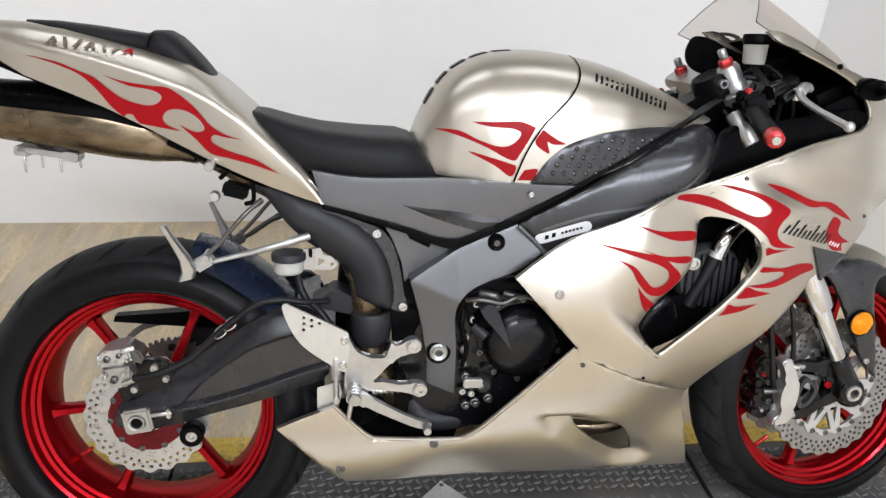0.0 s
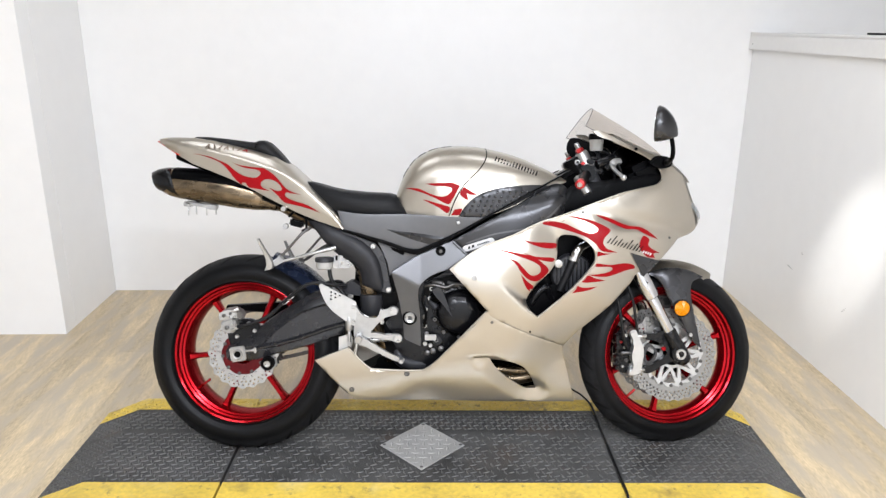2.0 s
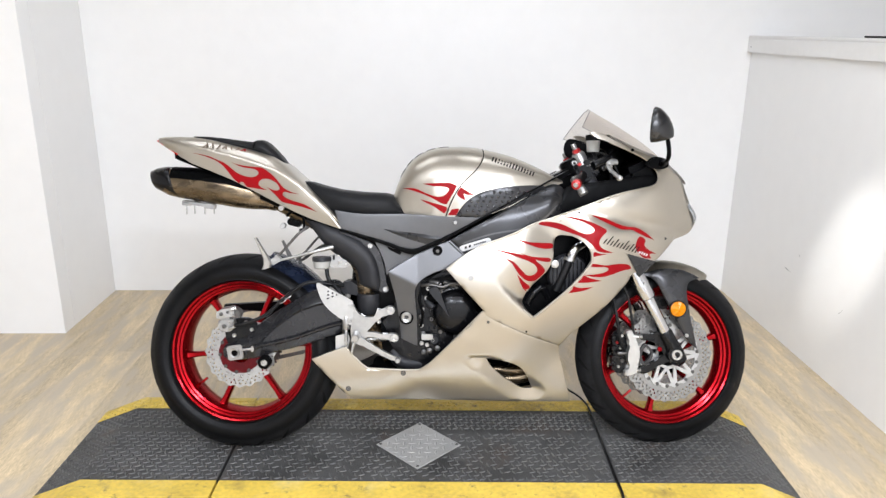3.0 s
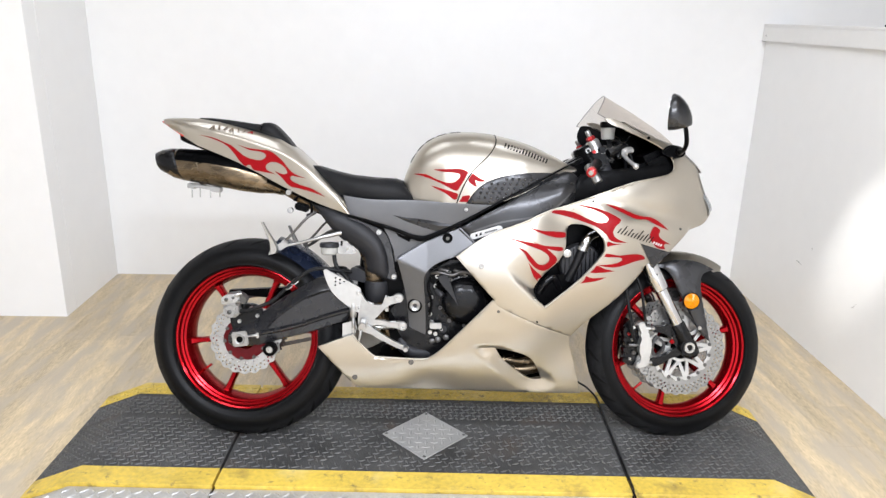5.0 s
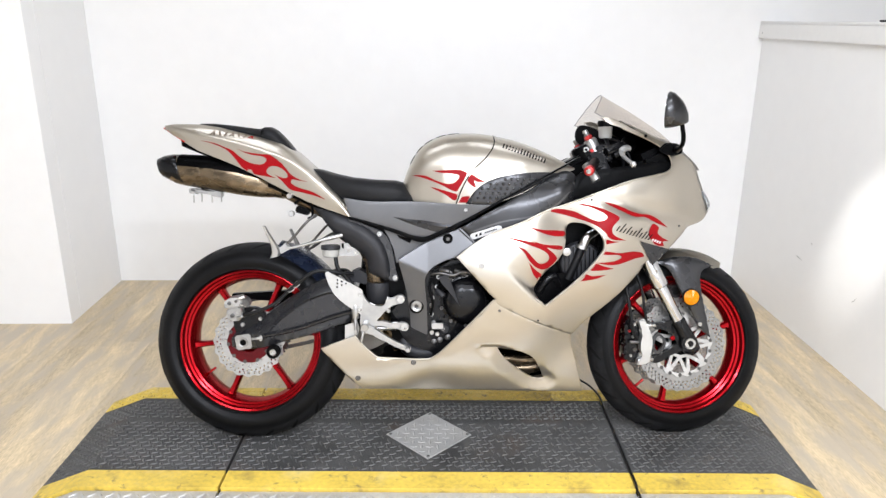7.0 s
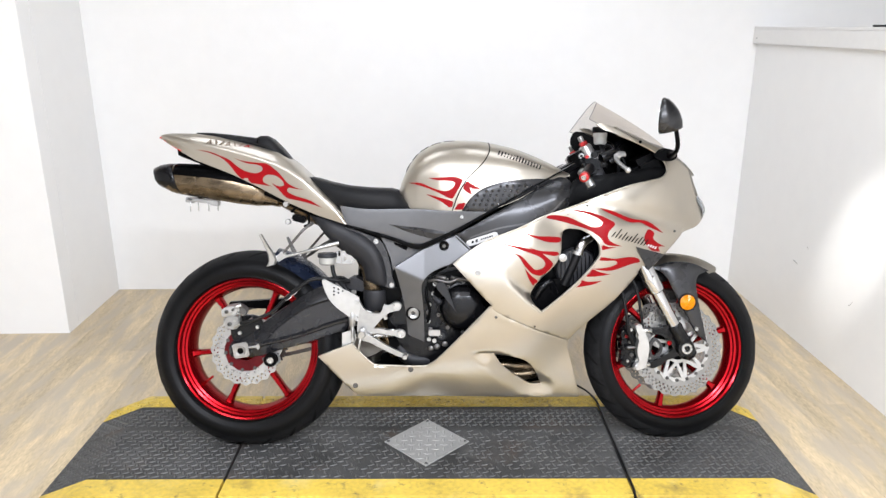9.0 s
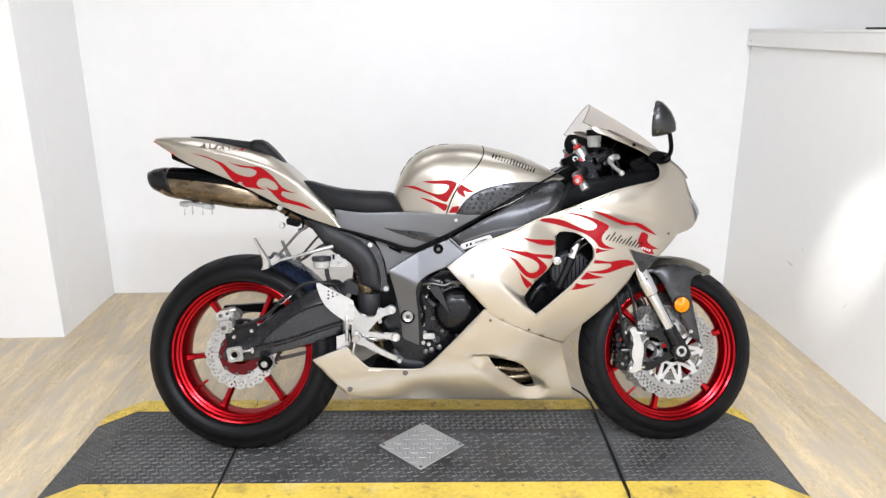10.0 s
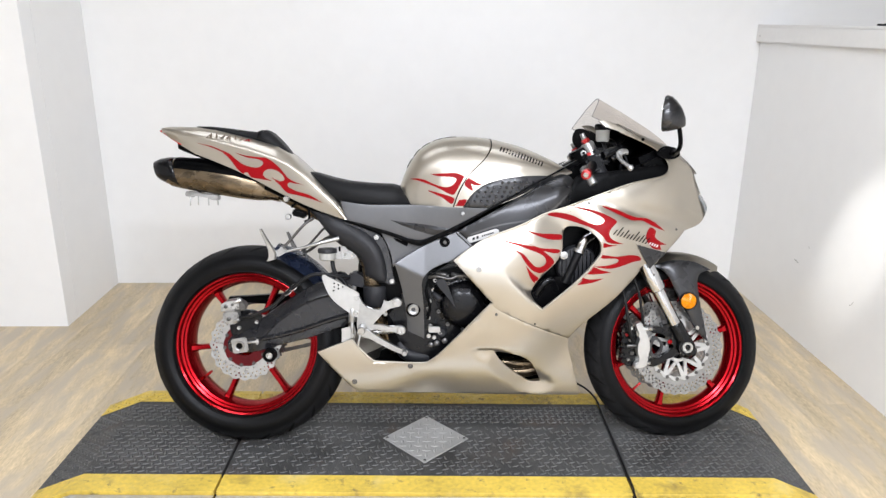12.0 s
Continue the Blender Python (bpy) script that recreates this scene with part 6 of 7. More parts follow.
tube(bm, [Vector(p) for p in rows[0]], 0.0009, 6)
for k in (0, -1):
    tube(bm, [Vector(r[k]) for r in rows], 0.0009, 6)
part("screen_edge", bm, SHROUD, shield, "dark screen edge")
for x, z in ((0.535, 0.952),):
    for s in (-1, 1):
        bolt((x, s * 0.146, z - 0.008), 0.005, shield, BLACK, 0.004, s, "screen_screw")

RAKE = Vector((0.661 - 0.607, 0, 0.369 - 0.470)).normalized()
UPV = -RAKE


def on_fork(z, y):
    t = (z - FAX.z) / RAKE.z
    return Vector((FAX.x + 0.004, y, FAX.z)) + RAKE * t


for s in (-1, 1):
    y = s * 0.111
    bm = BM()
    rod(bm, on_fork(0.862, y), on_fork(0.485, y), 0.0255, 24, 0.06)
    leg = part("fork_outer_tube", bm, SHROUD if s else BLACK, bike, "dark upper fork tube")
    bm = BM()
    tube(bm, [on_fork(z, y) for z in (0.565, 0.56, 0.528, 0.525, 0.52, 0.486, 0.478, 0.474)], [0.0250, 0.0262, 0.0262, 0.0270, 0.0278, 0.0278, 0.0265, 0.0205], 24)
    part("fork_collar", bm, CHROME, leg, "bright machined fork collar")
    bm = BM()
    rod(bm, on_fork(0.50, y), on_fork(0.335, y), 0.0200, 24, 0.03)
    part("fork_slider", bm, CHROME, leg, "polished fork slider")
    bm = BM()
    tube(bm, [on_fork(z, y) for z in (0.368, 0.364, 0.34, 0.31, 0.27, 0.262)], [0.0215, 0.0235, 0.0235, 0.0265, 0.026, 0.018], 20)
    lathe(bm, [(0.0, 0.024 * s), (0.026, 0.024 * s), (0.028, 0.02 * s), (0.028, -0.02 * s), (0.0, -0.022 * s)], (FAX.x, y, FAX.z), 28)
    for lug in ([(0.680, 0.368), (0.659, 0.372), (0.634, 0.359), (0.584, 0.359), (0.582, 0.344), (0.634, 0.334), (0.660, 0.320), (0.69, 0.32)], [(0.578, 0.237), (0.609, 0.230), (0.656, 0.262), (0.690, 0.272), (0.685, 0.300), (0.655, 0.285), (0.630, 0.264), (0.582, 0.248)], [(0.655, 0.372), (0.700, 0.350), (0.728, 0.276), (0.715, 0.258), (0.680, 0.270), (0.640, 0.345)]):
        slab(bm, curve(lug, 4), s * 0.119, s * 0.100, 0.004)
    bottom = part("fork_bottom", bm, ENGINE, leg, "satin black fork bottom with caliper lugs")
    bm = BM()
    d = -1 if s < 0 else 1
    lathe(bm, [(0.010, d * 0.001), (0.0105, d * 0.006), (0.0165, d * 0.006), (0.0175, d * 0.003), (0.0175, -d * 0.004)], (FAX.x, y + d * 0.0245, FAX.z), 28)
    lathe(bm, [(0, 0.0), (0.0112, 0.0)], (FAX.x, y + d * 0.0245, FAX.z), 20)
    part("axle_end", bm, STEEL, leg, "steel axle end")
    bolt((0.648, y + d * 0.012, 0.312), 0.0075, leg, RED, 0.005, d, "pinch_bolt")
    # radial caliper
    bm = BM()
    body = [(0.539, 0.368), (0.557, 0.372), (0.567, 0.346), (0.579, 0.328), (0.583, 0.298), (0.581, 0.274), (0.576, 0.256), (0.577, 0.236), (0.556, 0.229), (0.538, 0.226), (0.541, 0.242), (0.555, 0.252), (0.547, 0.274), (0.546, 0.298), (0.552, 0.328), (0.543, 0.352)]
    slab(bm, curve(body, 4), s * 0.130, s * 0.100, 0.005, segments=3)
    cal = part("front_caliper", bm, WHITEALLOY, bike, "silver radial front brake caliper")
    bm = BM()
    inner = [(0.500, 0.352), (0.522, 0.372), (0.540, 0.350), (0.560, 0.335), (0.566, 0.30), (0.560, 0.258), (0.540, 0.226), (0.512, 0.232), (0.503, 0.262), (0.512, 0.292), (0.503, 0.322)]
    slab(bm, curve(inner, 4), s * 0.100, s * 0.040, 0.006)
    for k in range(4):
        rod(bm, (0.506, s * 0.070, 0.345 - 0.033 * k), (0.506, s * 0.108, 0.345 - 0.033 * k), 0.0085, 12)
    part("caliper_half", bm, ENGINE, cal, "dark inner caliper half")
    bm = BM()
    rim_loop = [(0.599, 0.329), (0.627, 0.305), (0.621, 0.274), (0.596, 0.259), (0.583, 0.290)]
    hole_loop = [(0.602, 0.318), (0.620, 0.302), (0.615, 0.281), (0.600, 0.270), (0.591, 0.291)]
    punched(bm, curve(rim_loop, 4), [curve(hole_loop, 4)], s * 0.124, s * 0.112, 0.03)
    part("caliper_brace", bm, COVER, cal, "grey looped caliper brace", 30)
    for cz, x0 in ((0.351, 0.563), (0.241, 0.560)):
        bm = BM()
        rod(bm, (x0, s * 0.118, cz), (x0 + 0.030, s * 0.116, cz), 0.0068, 14)
        part("mounting_bolt", bm, STEEL, cal, "bright radial mounting bolt")
    for cx, cz, r, m in ((0.531, 0.352, 0.0055, STEEL), (0.528, 0.312, 0.005, STEEL), (0.534, 0.270, 0.0065, DARKSTEEL), (0.522, 0.250, 0.0045, STEEL), (0.516, 0.330, 0.0045, REDPART)):
        bolt((cx, s * 0.1005, cz), r, cal, m, 0.008, d, "caliper_bolt")
    bm = BM()
    rod(bm, (0.515, s * 0.112, 0.296), (0.545, s * 0.114, 0.297), 0.0062, 12)
    part("banjo_fitting", bm, DARKSTEEL, cal)
    bm = BM()
    tube(bm, curve([(0.540, s * 0.11, 0.30), (0.522, s * 0.125, 0.335), (0.510, s * 0.125, 0.40), (0.498, s * 0.115, 0.47), (0.475, s * 0.10, 0.54), (0.45, s * 0.09, 0.62)], 5, False), 0.0055, 10)
    part("brake_hose", bm, HOSE, bike, "black front brake hose")
    bm = BM()
    tube(bm, curve([(0.565, s * 0.118, 0.36), (0.555, s * 0.125, 0.41), (0.545, s * 0.12, 0.47), (0.525, s * 0.11, 0.53)], 5, False), 0.0045, 10)
    part("sensor_lead", bm, HOSE, bike)
bm = BM()
rod(bm, (FAX.x, -0.10, FAX.z), (FAX.x, 0.10, FAX.z), 0.011, 16)
part("front_axle", bm, STEEL, bike)

# radiator, hoses and things behind the outlet
bm = BM()
rad = [(0.42, 0.70), (0.44, 0.695), (0.365, 0.40), (0.345, 0.405)]
slab(bm, rad, -0.15, 0.15, 0.004)
part("radiator", bm, BLACK, bike, "black radiator")
# black block added behind the outlet, stands in for the shade of the engine bay
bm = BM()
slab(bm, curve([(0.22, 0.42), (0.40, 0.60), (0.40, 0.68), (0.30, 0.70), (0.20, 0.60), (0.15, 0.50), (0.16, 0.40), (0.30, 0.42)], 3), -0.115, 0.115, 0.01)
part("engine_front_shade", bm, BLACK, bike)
bm = BM()
lathe(bm, [(0.0, -0.008), (0.03, -0.010), (0.060, -0.004), (0.066, 0.004), (0.066, 0.02)], (0.345, -0.145, 0.555), 36)
fan = part("fan_cover", bm, SHROUD, bike, "round dark ribbed fan cover")
for k in range(-4, 5):
    h = math.sqrt(0.060**2 - (0.0125 * k) ** 2) * 0.93
    bm = BM()
    block(bm, (0.0035, 0.006, 2 * h), pose(0.345 + 0.0125 * k, -0.153, 0.555), 0.001)
    part("rib", bm, ENGINE, fan)
bm = BM()
tube(bm, curve([(0.305, -0.150, 0.505), (0.322, -0.152, 0.545), (0.338, -0.154, 0.585), (0.348, -0.155, 0.612)], 5, False), 0.0135, 16)
hose = part("coolant_hose", bm, HOSE, bike, "black coolant hose")
bm = BM()
tube(bm, curve([(0.345, -0.157, 0.600), (0.352, -0.157, 0.622), (0.366, -0.152, 0.640), (0.390, -0.14, 0.652)], 5, False), 0.0160, 16)
part("elbow", bm, CHROME, hose, "polished elbow pipe")
bm = BM()
lathe(bm, [(0.0150, -0.005), (0.0182, -0.005), (0.0182, 0.005), (0.0150, 0.005)], (0, 0, 0), 20, "z", True)
bmesh.ops.transform(bm, matrix=pose(0.345, -0.155, 0.605, 0, 20, 0), verts=bm.verts[:])
part("hose_clamp", bm, STEEL, hose)
bm = BM()
rod(bm, (0.297, -0.12, 0.592), (0.297, -0.166, 0.592), 0.0105, 18)
lathe(bm, [(0, -0.003), (0.006, -0.003), (0.007, -0.006), (0.012, -0.005), (0.013, 0.004)], (0.297, -0.166, 0.592), 20)
part("engine_mount_bolt", bm, STEEL, bike, "bright engine mount bolt")
bm = BM()
tube(bm, curve([(0.215, -0.15, 0.465), (0.235, -0.155, 0.50), (0.262, -0.15, 0.515), (0.28, -0.14, 0.48)], 5, False), 0.013, 14)
part("lower_hose", bm, ENGINE, bike)

# added black sheet low behind the outlet, hides the floor and darkens the opening
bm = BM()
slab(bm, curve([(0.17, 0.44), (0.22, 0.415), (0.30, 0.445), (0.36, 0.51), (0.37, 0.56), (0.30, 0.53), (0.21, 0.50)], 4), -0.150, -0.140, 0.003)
part("outlet_backing", bm, BLACK, bike, "black sheet added behind the air outlet for its shade")
# front fender
bm = BM()
rows = []
for k in range(19):
    a = radians(112 - 55 * k / 18)
    R = 0.2935 + 0.020 - 0.004 * k / 18
    wide = 0.074 * (0.85 + 0.15 * math.sin(math.pi * k / 18)) * (1 - 0.5 * (k / 18) ** 5)
    rows.append([(FAX.x + (R - 0.040 * abs(y) ** 3) * math.cos(a), wide * y, FAX.z + (R - 0.040 * abs(y) ** 3) * math.sin(a)) for y in np.linspace(-1, 1, 15)])
loft(bm, rows, False, False)
bmesh.ops.solidify(bm, geom=bm.faces[:], thickness=0.003)
fender = part("front_fender", bm, GOLD, bike, "champagne gold front fender with grey sides", 60)
settle(fender, FAX, (0.685, -0.022, 0.279), 18, 6)
W_FLEG = surface([(0.60, 0.545, 0.088), (0.75, 0.55, 0.080), (0.78, 0.31, 0.100), (0.69, 0.43, 0.108), (0.74, 0.43, 0.106), (0.66, 0.52, 0.100), (0.72, 0.53, 0.092)])
bm = BM()
shell(bm, curve([(0.600, 0.548), (0.600, 0.548), (0.665, 0.565), (0.735, 0.560), (0.790, 0.535), (0.790, 0.535), (0.752, 0.522), (0.742, 0.49), (0.752, 0.42), (0.782, 0.304), (0.782, 0.304), (0.742, 0.342), (0.700, 0.415), (0.664, 0.485), (0.636, 0.53)], 4), W_FLEG, (), 0.011, 0.012, 0.006)
fleg_tree = tree_of(bm)
leg = part("fender_side", bm, COVER, bike, "dark grey fender side", 40, True)
for s in (-1, 1):
    bm = BM()
    lathe(bm, [(0.0235, s * 0.0055), (0.0245, s * 0.005), (0.0255, 0)], (0.708, s * 0.108, 0.440), 36)
    for k in range(6):
        fan = [bm.verts.new((0.708 + r * math.cos(a), s * (0.108 + h), 0.440 + r * math.sin(a))) for r, h, a in [(0, 0.0135, 0)] + [(0.0236, 0.0055 + 0.002 * abs(j - 3) / 3, radians(60 * k + 10 * j)) for j in range(7)]]
        for j in range(1, 7):
            bm.faces.new((fan[0], fan[j], fan[j + 1]))
    lens = part("side_reflector", bm, AMBER, leg, "round amber side reflector with six facets", 12)
    bm = BM()
    lathe(bm, [(0.0248, s * 0.006), (0.0275, s * 0.005), (0.0275, -s * 0.002)], (0.708, s * 0.108, 0.440), 32)
    part("reflector_rim", bm, BLACK, lens)
bolt((0.741, -0.104, 0.352), 0.0065, leg, STEEL, 0.005)

# triple clamp, bars, controls: the head sits over to the far side
HEAD = Vector((0.030, 0.080, 0.0))


def on_head(z, y):
    return on_fork(z - (0.022 if y > 0 else 0.0), y) + HEAD


top_c = on_fork(0.897, 0) + HEAD
bm = BM()
slab(bm, curve([(-0.030, -0.128), (0.030, -0.128), (0.034, -0.09), (0.022, -0.05), (0.045, 0.0), (0.022, 0.05), (0.034, 0.09), (0.030, 0.128), (-0.030, 0.128), (-0.034, 0.09), (-0.026, 0.0), (-0.034, -0.09)], 4), -0.012, 0.012, 0.005)
bmesh.ops.transform(bm, matrix=pose(top_c.x, top_c.y, top_c.z, 6, -28, 0) @ pose(0, 0, 0, 90, 0, 0), verts=bm.verts[:])
low_c = on_fork(0.72, 0)
block(bm, (0.08, 0.25, 0.03), pose(low_c.x, 0, low_c.z, 0, -28, 0), 0.008)
part("triple_clamp", bm, ALLOY, bike, "silver alloy triple clamp")
for s in (-1, 1):
    q = on_head(0.938, s * 0.103)
    bm = BM()
    tube(bm, [on_head(z, s * 0.103) for z in (0.868, 0.872, 0.908, 0.912, 0.932, 0.938)], [0.0225, 0.0245, 0.0245, 0.0215, 0.0215, 0.0180], 20)
    cap = part("fork_cap", bm, ALLOY, bike, "silver fork cap with red preload adjuster")
    bm = BM()
    rod(bm, q, on_head(0.950, s * 0.103), 0.0135, 6)
    part("preload_adjuster", bm, REDPART, cap, "red anodised adjuster")
    bm = BM()
    rod(bm, on_head(0.949, s * 0.103), on_head(0.967, s * 0.103), 0.008, 12)
    part("adjuster_screw", bm, ALLOY, cap)
    bm = BM()
    p = on_head(0.915, s * 0.103) + Vector((-0.026, -0.012, -0.010))
    lathe(bm, [(0.0, -0.004), (0.004, -0.004), (0.005, -0.014), (0.0085, -0.014), (0.0095, 0.012)], p, 18)
    part("pinch_bolt", bm, STEEL, cap)
    # clip-on bar and grip
    root = on_head(0.885, s * 0.118)
    tip = Vector((0.335, -0.288, 0.842)) if s < 0 else Vector((0.420, 0.440, 0.800))
    near = root + (tip - root) * 0.06
    g0 = root + (tip - root) * 0.45
    bm = BM()
    rod(bm, near, tip, 0.011, 16)
    clip = part("clip_on_bar", bm, BLACK, bike, "black clip-on handlebar")
    bm = BM()
    rod(bm, on_head(0.892, s * 0.103), on_head(0.866, s * 0.103), 0.030, 20)
    part("bar_clamp", bm, ALLOY, clip, "silver bar clamp")
    bm = BM()
    n = 22
    pts = [g0 + (tip - g0) * (i / n) for i in range(n + 1)]
    tube(bm, pts, [0.0140 + (0.0010 if i % 2 else 0) for i in range(n + 1)], 18)
    part("grip", bm, RUBBER, clip, "black ribbed rubber grip")
    bm = BM()
    d = (tip - g0).normalized()
    tube(bm, [tip, tip + d * 0.003, tip + d * 0.012, tip + d * 0.030, tip + d * 0.034], [0.012, 0.0140, 0.0148, 0.0135, 0.008], 20)
    weight = part("bar_end", bm, REDPART, clip, "red anodised bar end")
    bm = BM()
    rod(bm, tip + d * 0.030, tip + d * 0.0365, 0.0075, 12)
    part("end_screw", bm, STEEL, weight)
    sw = root + (tip - root) * 0.36
    bm = BM()
    block(bm, (0.045, 0.05, 0.05), Matrix.Translation(sw) @ pose(0, 0, 0, 10 * s, -20, 0), 0.008)
    block(bm, (0.02, 0.012, 0.016), Matrix.Translation(sw + Vector((-0.022, -0.004, 0.022))), 0.003)
    part("switch_housing", bm, BLACK, clip, "black switch housing")
    bm = BM()
    block(bm, (0.012, 0.014, 0.010), Matrix.Translation(sw + Vector((-0.016, s * 0.012, 0.030))), 0.003)
    part("kill_switch", bm, REDPART, clip, "red switch")
    # brake or clutch lever
    bm = BM()
    lever = [(0.488, -0.138, 0.907), (0.474, -0.147, 0.907), (0.459, -0.160, 0.898), (0.456, -0.177, 0.888), (0.456, -0.215, 0.876), (0.455, -0.26, 0.866), (0.454, -0.305, 0.857)]
    lever = [(x + (0.06 if s > 0 else 0.0), y if s < 0 else 0.16 - y, z - (0.03 if s > 0 else 0.0)) for x, y, z in lever]
    tube(bm, curve(lever, 6, False), [0.0105] * 12 + [0.0076] * 25, 12, 0.75)
    bmesh.ops.create_icosphere(bm, subdivisions=2, radius=0.0088, matrix=Matrix.Translation(lever[-1]))
    part("brake_lever" if s < 0 else "clutch_lever", bm, WHITEALLOY, clip, "polished hand lever")
    bm = BM()
    block(bm, (0.05, 0.035, 0.026), Matrix.Translation(sw + Vector((0.03, -s * 0.025, 0.012))), 0.006)
    rod(bm, sw + Vector((0.03, 0.0 * s, 0.026)), sw + Vector((0.088, -0.020 * s, 0.046)), 0.015, 16)
    rod(bm, sw + Vector((0.055, 0.004 * s, 0.014)), sw + Vector((0.090, -0.004 * s, 0.034)), 0.0095, 14)
    block(bm, (0.022, 0.020, 0.018), Matrix.Translation(sw + Vector((0.012, -s * 0.010, 0.036))), 0.004)
    part("master_cylinder", bm, ENGINE, clip, "black brake master cylinder" if s < 0 else "black clutch perch")
    bm = BM()
    rod(bm, sw + Vector((0.088, -0.020 * s, 0.046)), sw + Vector((0.091, -0.021 * s, 0.047)), 0.0110, 16)
    part("end_plug", bm, DARKSTEEL, clip)
    bm = BM()
    rod(bm, sw + Vector((0.082, 0.002 * s, 0.014)), sw + Vector((0.082, 0.002 * s, 0.036)), 0.0085, 14)
    part("lever_pivot", bm, STEEL, clip)
# brake fluid reservoir
bm = BM()
cx, cy, cz = 0.441, -0.029, 0.968
lathe(bm, [(0, -0.026), (0.018, -0.026), (0.0205, -0.022), (0.0225, 0.012), (0, 0.012)], (cx, cy, cz), 28, "z")
pot = part("brake_reservoir", bm, MILKY, bike, "milky brake fluid reservoir with black cap")
bm = BM()
lathe(bm, [(0.0235, 0.010), (0.0255, 0.012), (0.0255, 0.026), (0.0235, 0.029), (0, 0.030)], (cx, cy, cz), 28, "z")
part("reservoir_cap", bm, BLACK, pot)
bm = BM()
tube(bm, curve([(cx, cy, cz - 0.025), (cx + 0.004, cy - 0.02, cz - 0.045), (0.436, -0.10, 0.905)], 6, False), 0.006, 10)
part("reservoir_hose", bm, HOSE, pot)
# instrument cluster
bm = BM()
rows = []
for x, w, h in ((0.0, 0.086, 0.035), (0.012, 0.092, 0.040), (0.045, 0.085, 0.036), (0.07, 0.05, 0.025)):
    rows.append([(x, w * math.copysign(abs(math.cos(a)) ** 0.6, math.cos(a)), h * math.copysign(abs(math.sin(a)) ** 0.6, math.sin(a))) for a in np.linspace(0, 2 * math.pi, 29)[:-1]])
loft(bm, rows)
bmesh.ops.transform(bm, matrix=pose(0.505, 0.075, 0.935, 0, 42, 0), verts=bm.verts[:])
dash = part("instrument_panel", bm, BLACK, bike, "black instrument panel")
bm = BM()
block(bm, (0.004, 0.15, 0.056), pose(0.5035, 0.075, 0.936, 0, 42, 0), 0.001)
part("dash_glass", bm, GLOSSBLACK, dash)
# cables round the head
for k, pts in enumerate(([(0.36, -0.06, 0.90), (0.40, -0.10, 0.93), (0.46, -0.11, 0.90), (0.47, -0.09, 0.82)], [(0.34, -0.13, 0.87), (0.37, -0.15, 0.83), (0.42, -0.13, 0.79), (0.45, -0.10, 0.76)], [(0.42, -0.03, 0.93), (0.44, -0.09, 0.95), (0.48, -0.12, 0.90), (0.50, -0.10, 0.82)], [(0.36, 0.13, 0.87), (0.41, 0.10, 0.93), (0.47, 0.05, 0.88)])):
    bm = BM()
    tube(bm, curve([(x + 0.03, y + 0.06, z - 0.012) for x, y, z in pts], 6, False), 0.0055 - 0.0006 * k, 10)
    part("control_cable", bm, HOSE, bike)
bm = BM()
rod(bm, (0.362, -0.118, 0.858), (0.388, -0.15, 0.806), 0.015, 18)
part("steering_damper", bm, ALLOY, bike, "bright metal cylinder below the bar")
bm = BM()
rod(bm, on_fork(0.92, 0), on_fork(0.68, 0), 0.04, 20)
block(bm, (0.12, 0.10, 0.16), pose(0.36, 0, 0.80, 0, -28, 0), 0.02)
part("steering_head", bm, BLACK, bike)
# mirrors
for s in (-1, 1):
    drop = Matrix.Translation((0, 0.07, -0.06)) if s > 0 else Matrix()
    bm = BM()
    tube(bm, curve([(0.640, s * 0.112, 0.908), (0.628, s * 0.165, 0.903), (0.619, s * 0.225, 0.912), (0.616, s * 0.246, 0.935), (0.608, s * 0.25, 0.978)], 6, False), [0.013] * 4 + [0.009] * 4 + [0.0065] * 17, 12)
    slab(bm, curve([(0.585, 0.905), (0.61, 0.925), (0.65, 0.915), (0.655, 0.895), (0.63, 0.885), (0.60, 0.89)], 4), s * 0.105, s * 0.135, 0.005)
    bmesh.ops.transform(bm, matrix=drop, verts=bm.verts[:])
    stalk = part("mirror_stalk", bm, BLACK, bike, "black mirror stalk")
    bm = BM()
    face = curve([(-0.5, -0.9), (0.55, -1.0), (0.95, -0.6), (1.0, 0.1), (0.75, 0.8), (0.2, 1.0), (-0.6, 0.85), (-0.95, 0.3), (-0.9, -0.5)], 3)
    rows = []
    for depth, f in ((0.0, 0.97), (0.004, 1.0), (0.017, 0.94), (0.030, 0.80), (0.042, 0.62), (0.050, 0.44), (0.056, 0.25), (0.058, 0.08)):
        rows.append([(0.563 + depth + 0.004 * p.y * f, s * (0.262 + p.x * 0.056 * f), 1.0135 - 0.034 * (1 - f) + p.y * 0.0515 * f) for p in face])
    loft(bm, rows)
    turn = drop @ pose(0.585, s * 0.262, 0, 0, 0, 26 * s) @ pose(-0.585, -s * 0.262, 0)
    bmesh.ops.transform(bm, matrix=turn, verts=bm.verts[:])
    head = part("mirror_housing", bm, MIRRORCASE, stalk, "satin black mirror housing", 60)
    bm = BM()
    loft(bm, [[(0.5625 + d + 0.004 * p.y * f, s * (0.262 + p.x * 0.056 * f), 1.0135 + p.y * 0.0515 * f) for p in face] for d, f in ((-0.0008, 0.86), (0.002, 0.865))])
    bmesh.ops.transform(bm, matrix=turn, verts=bm.verts[:])
    part("mirror_glass", bm, MIRROR, stalk, "mirror glass")

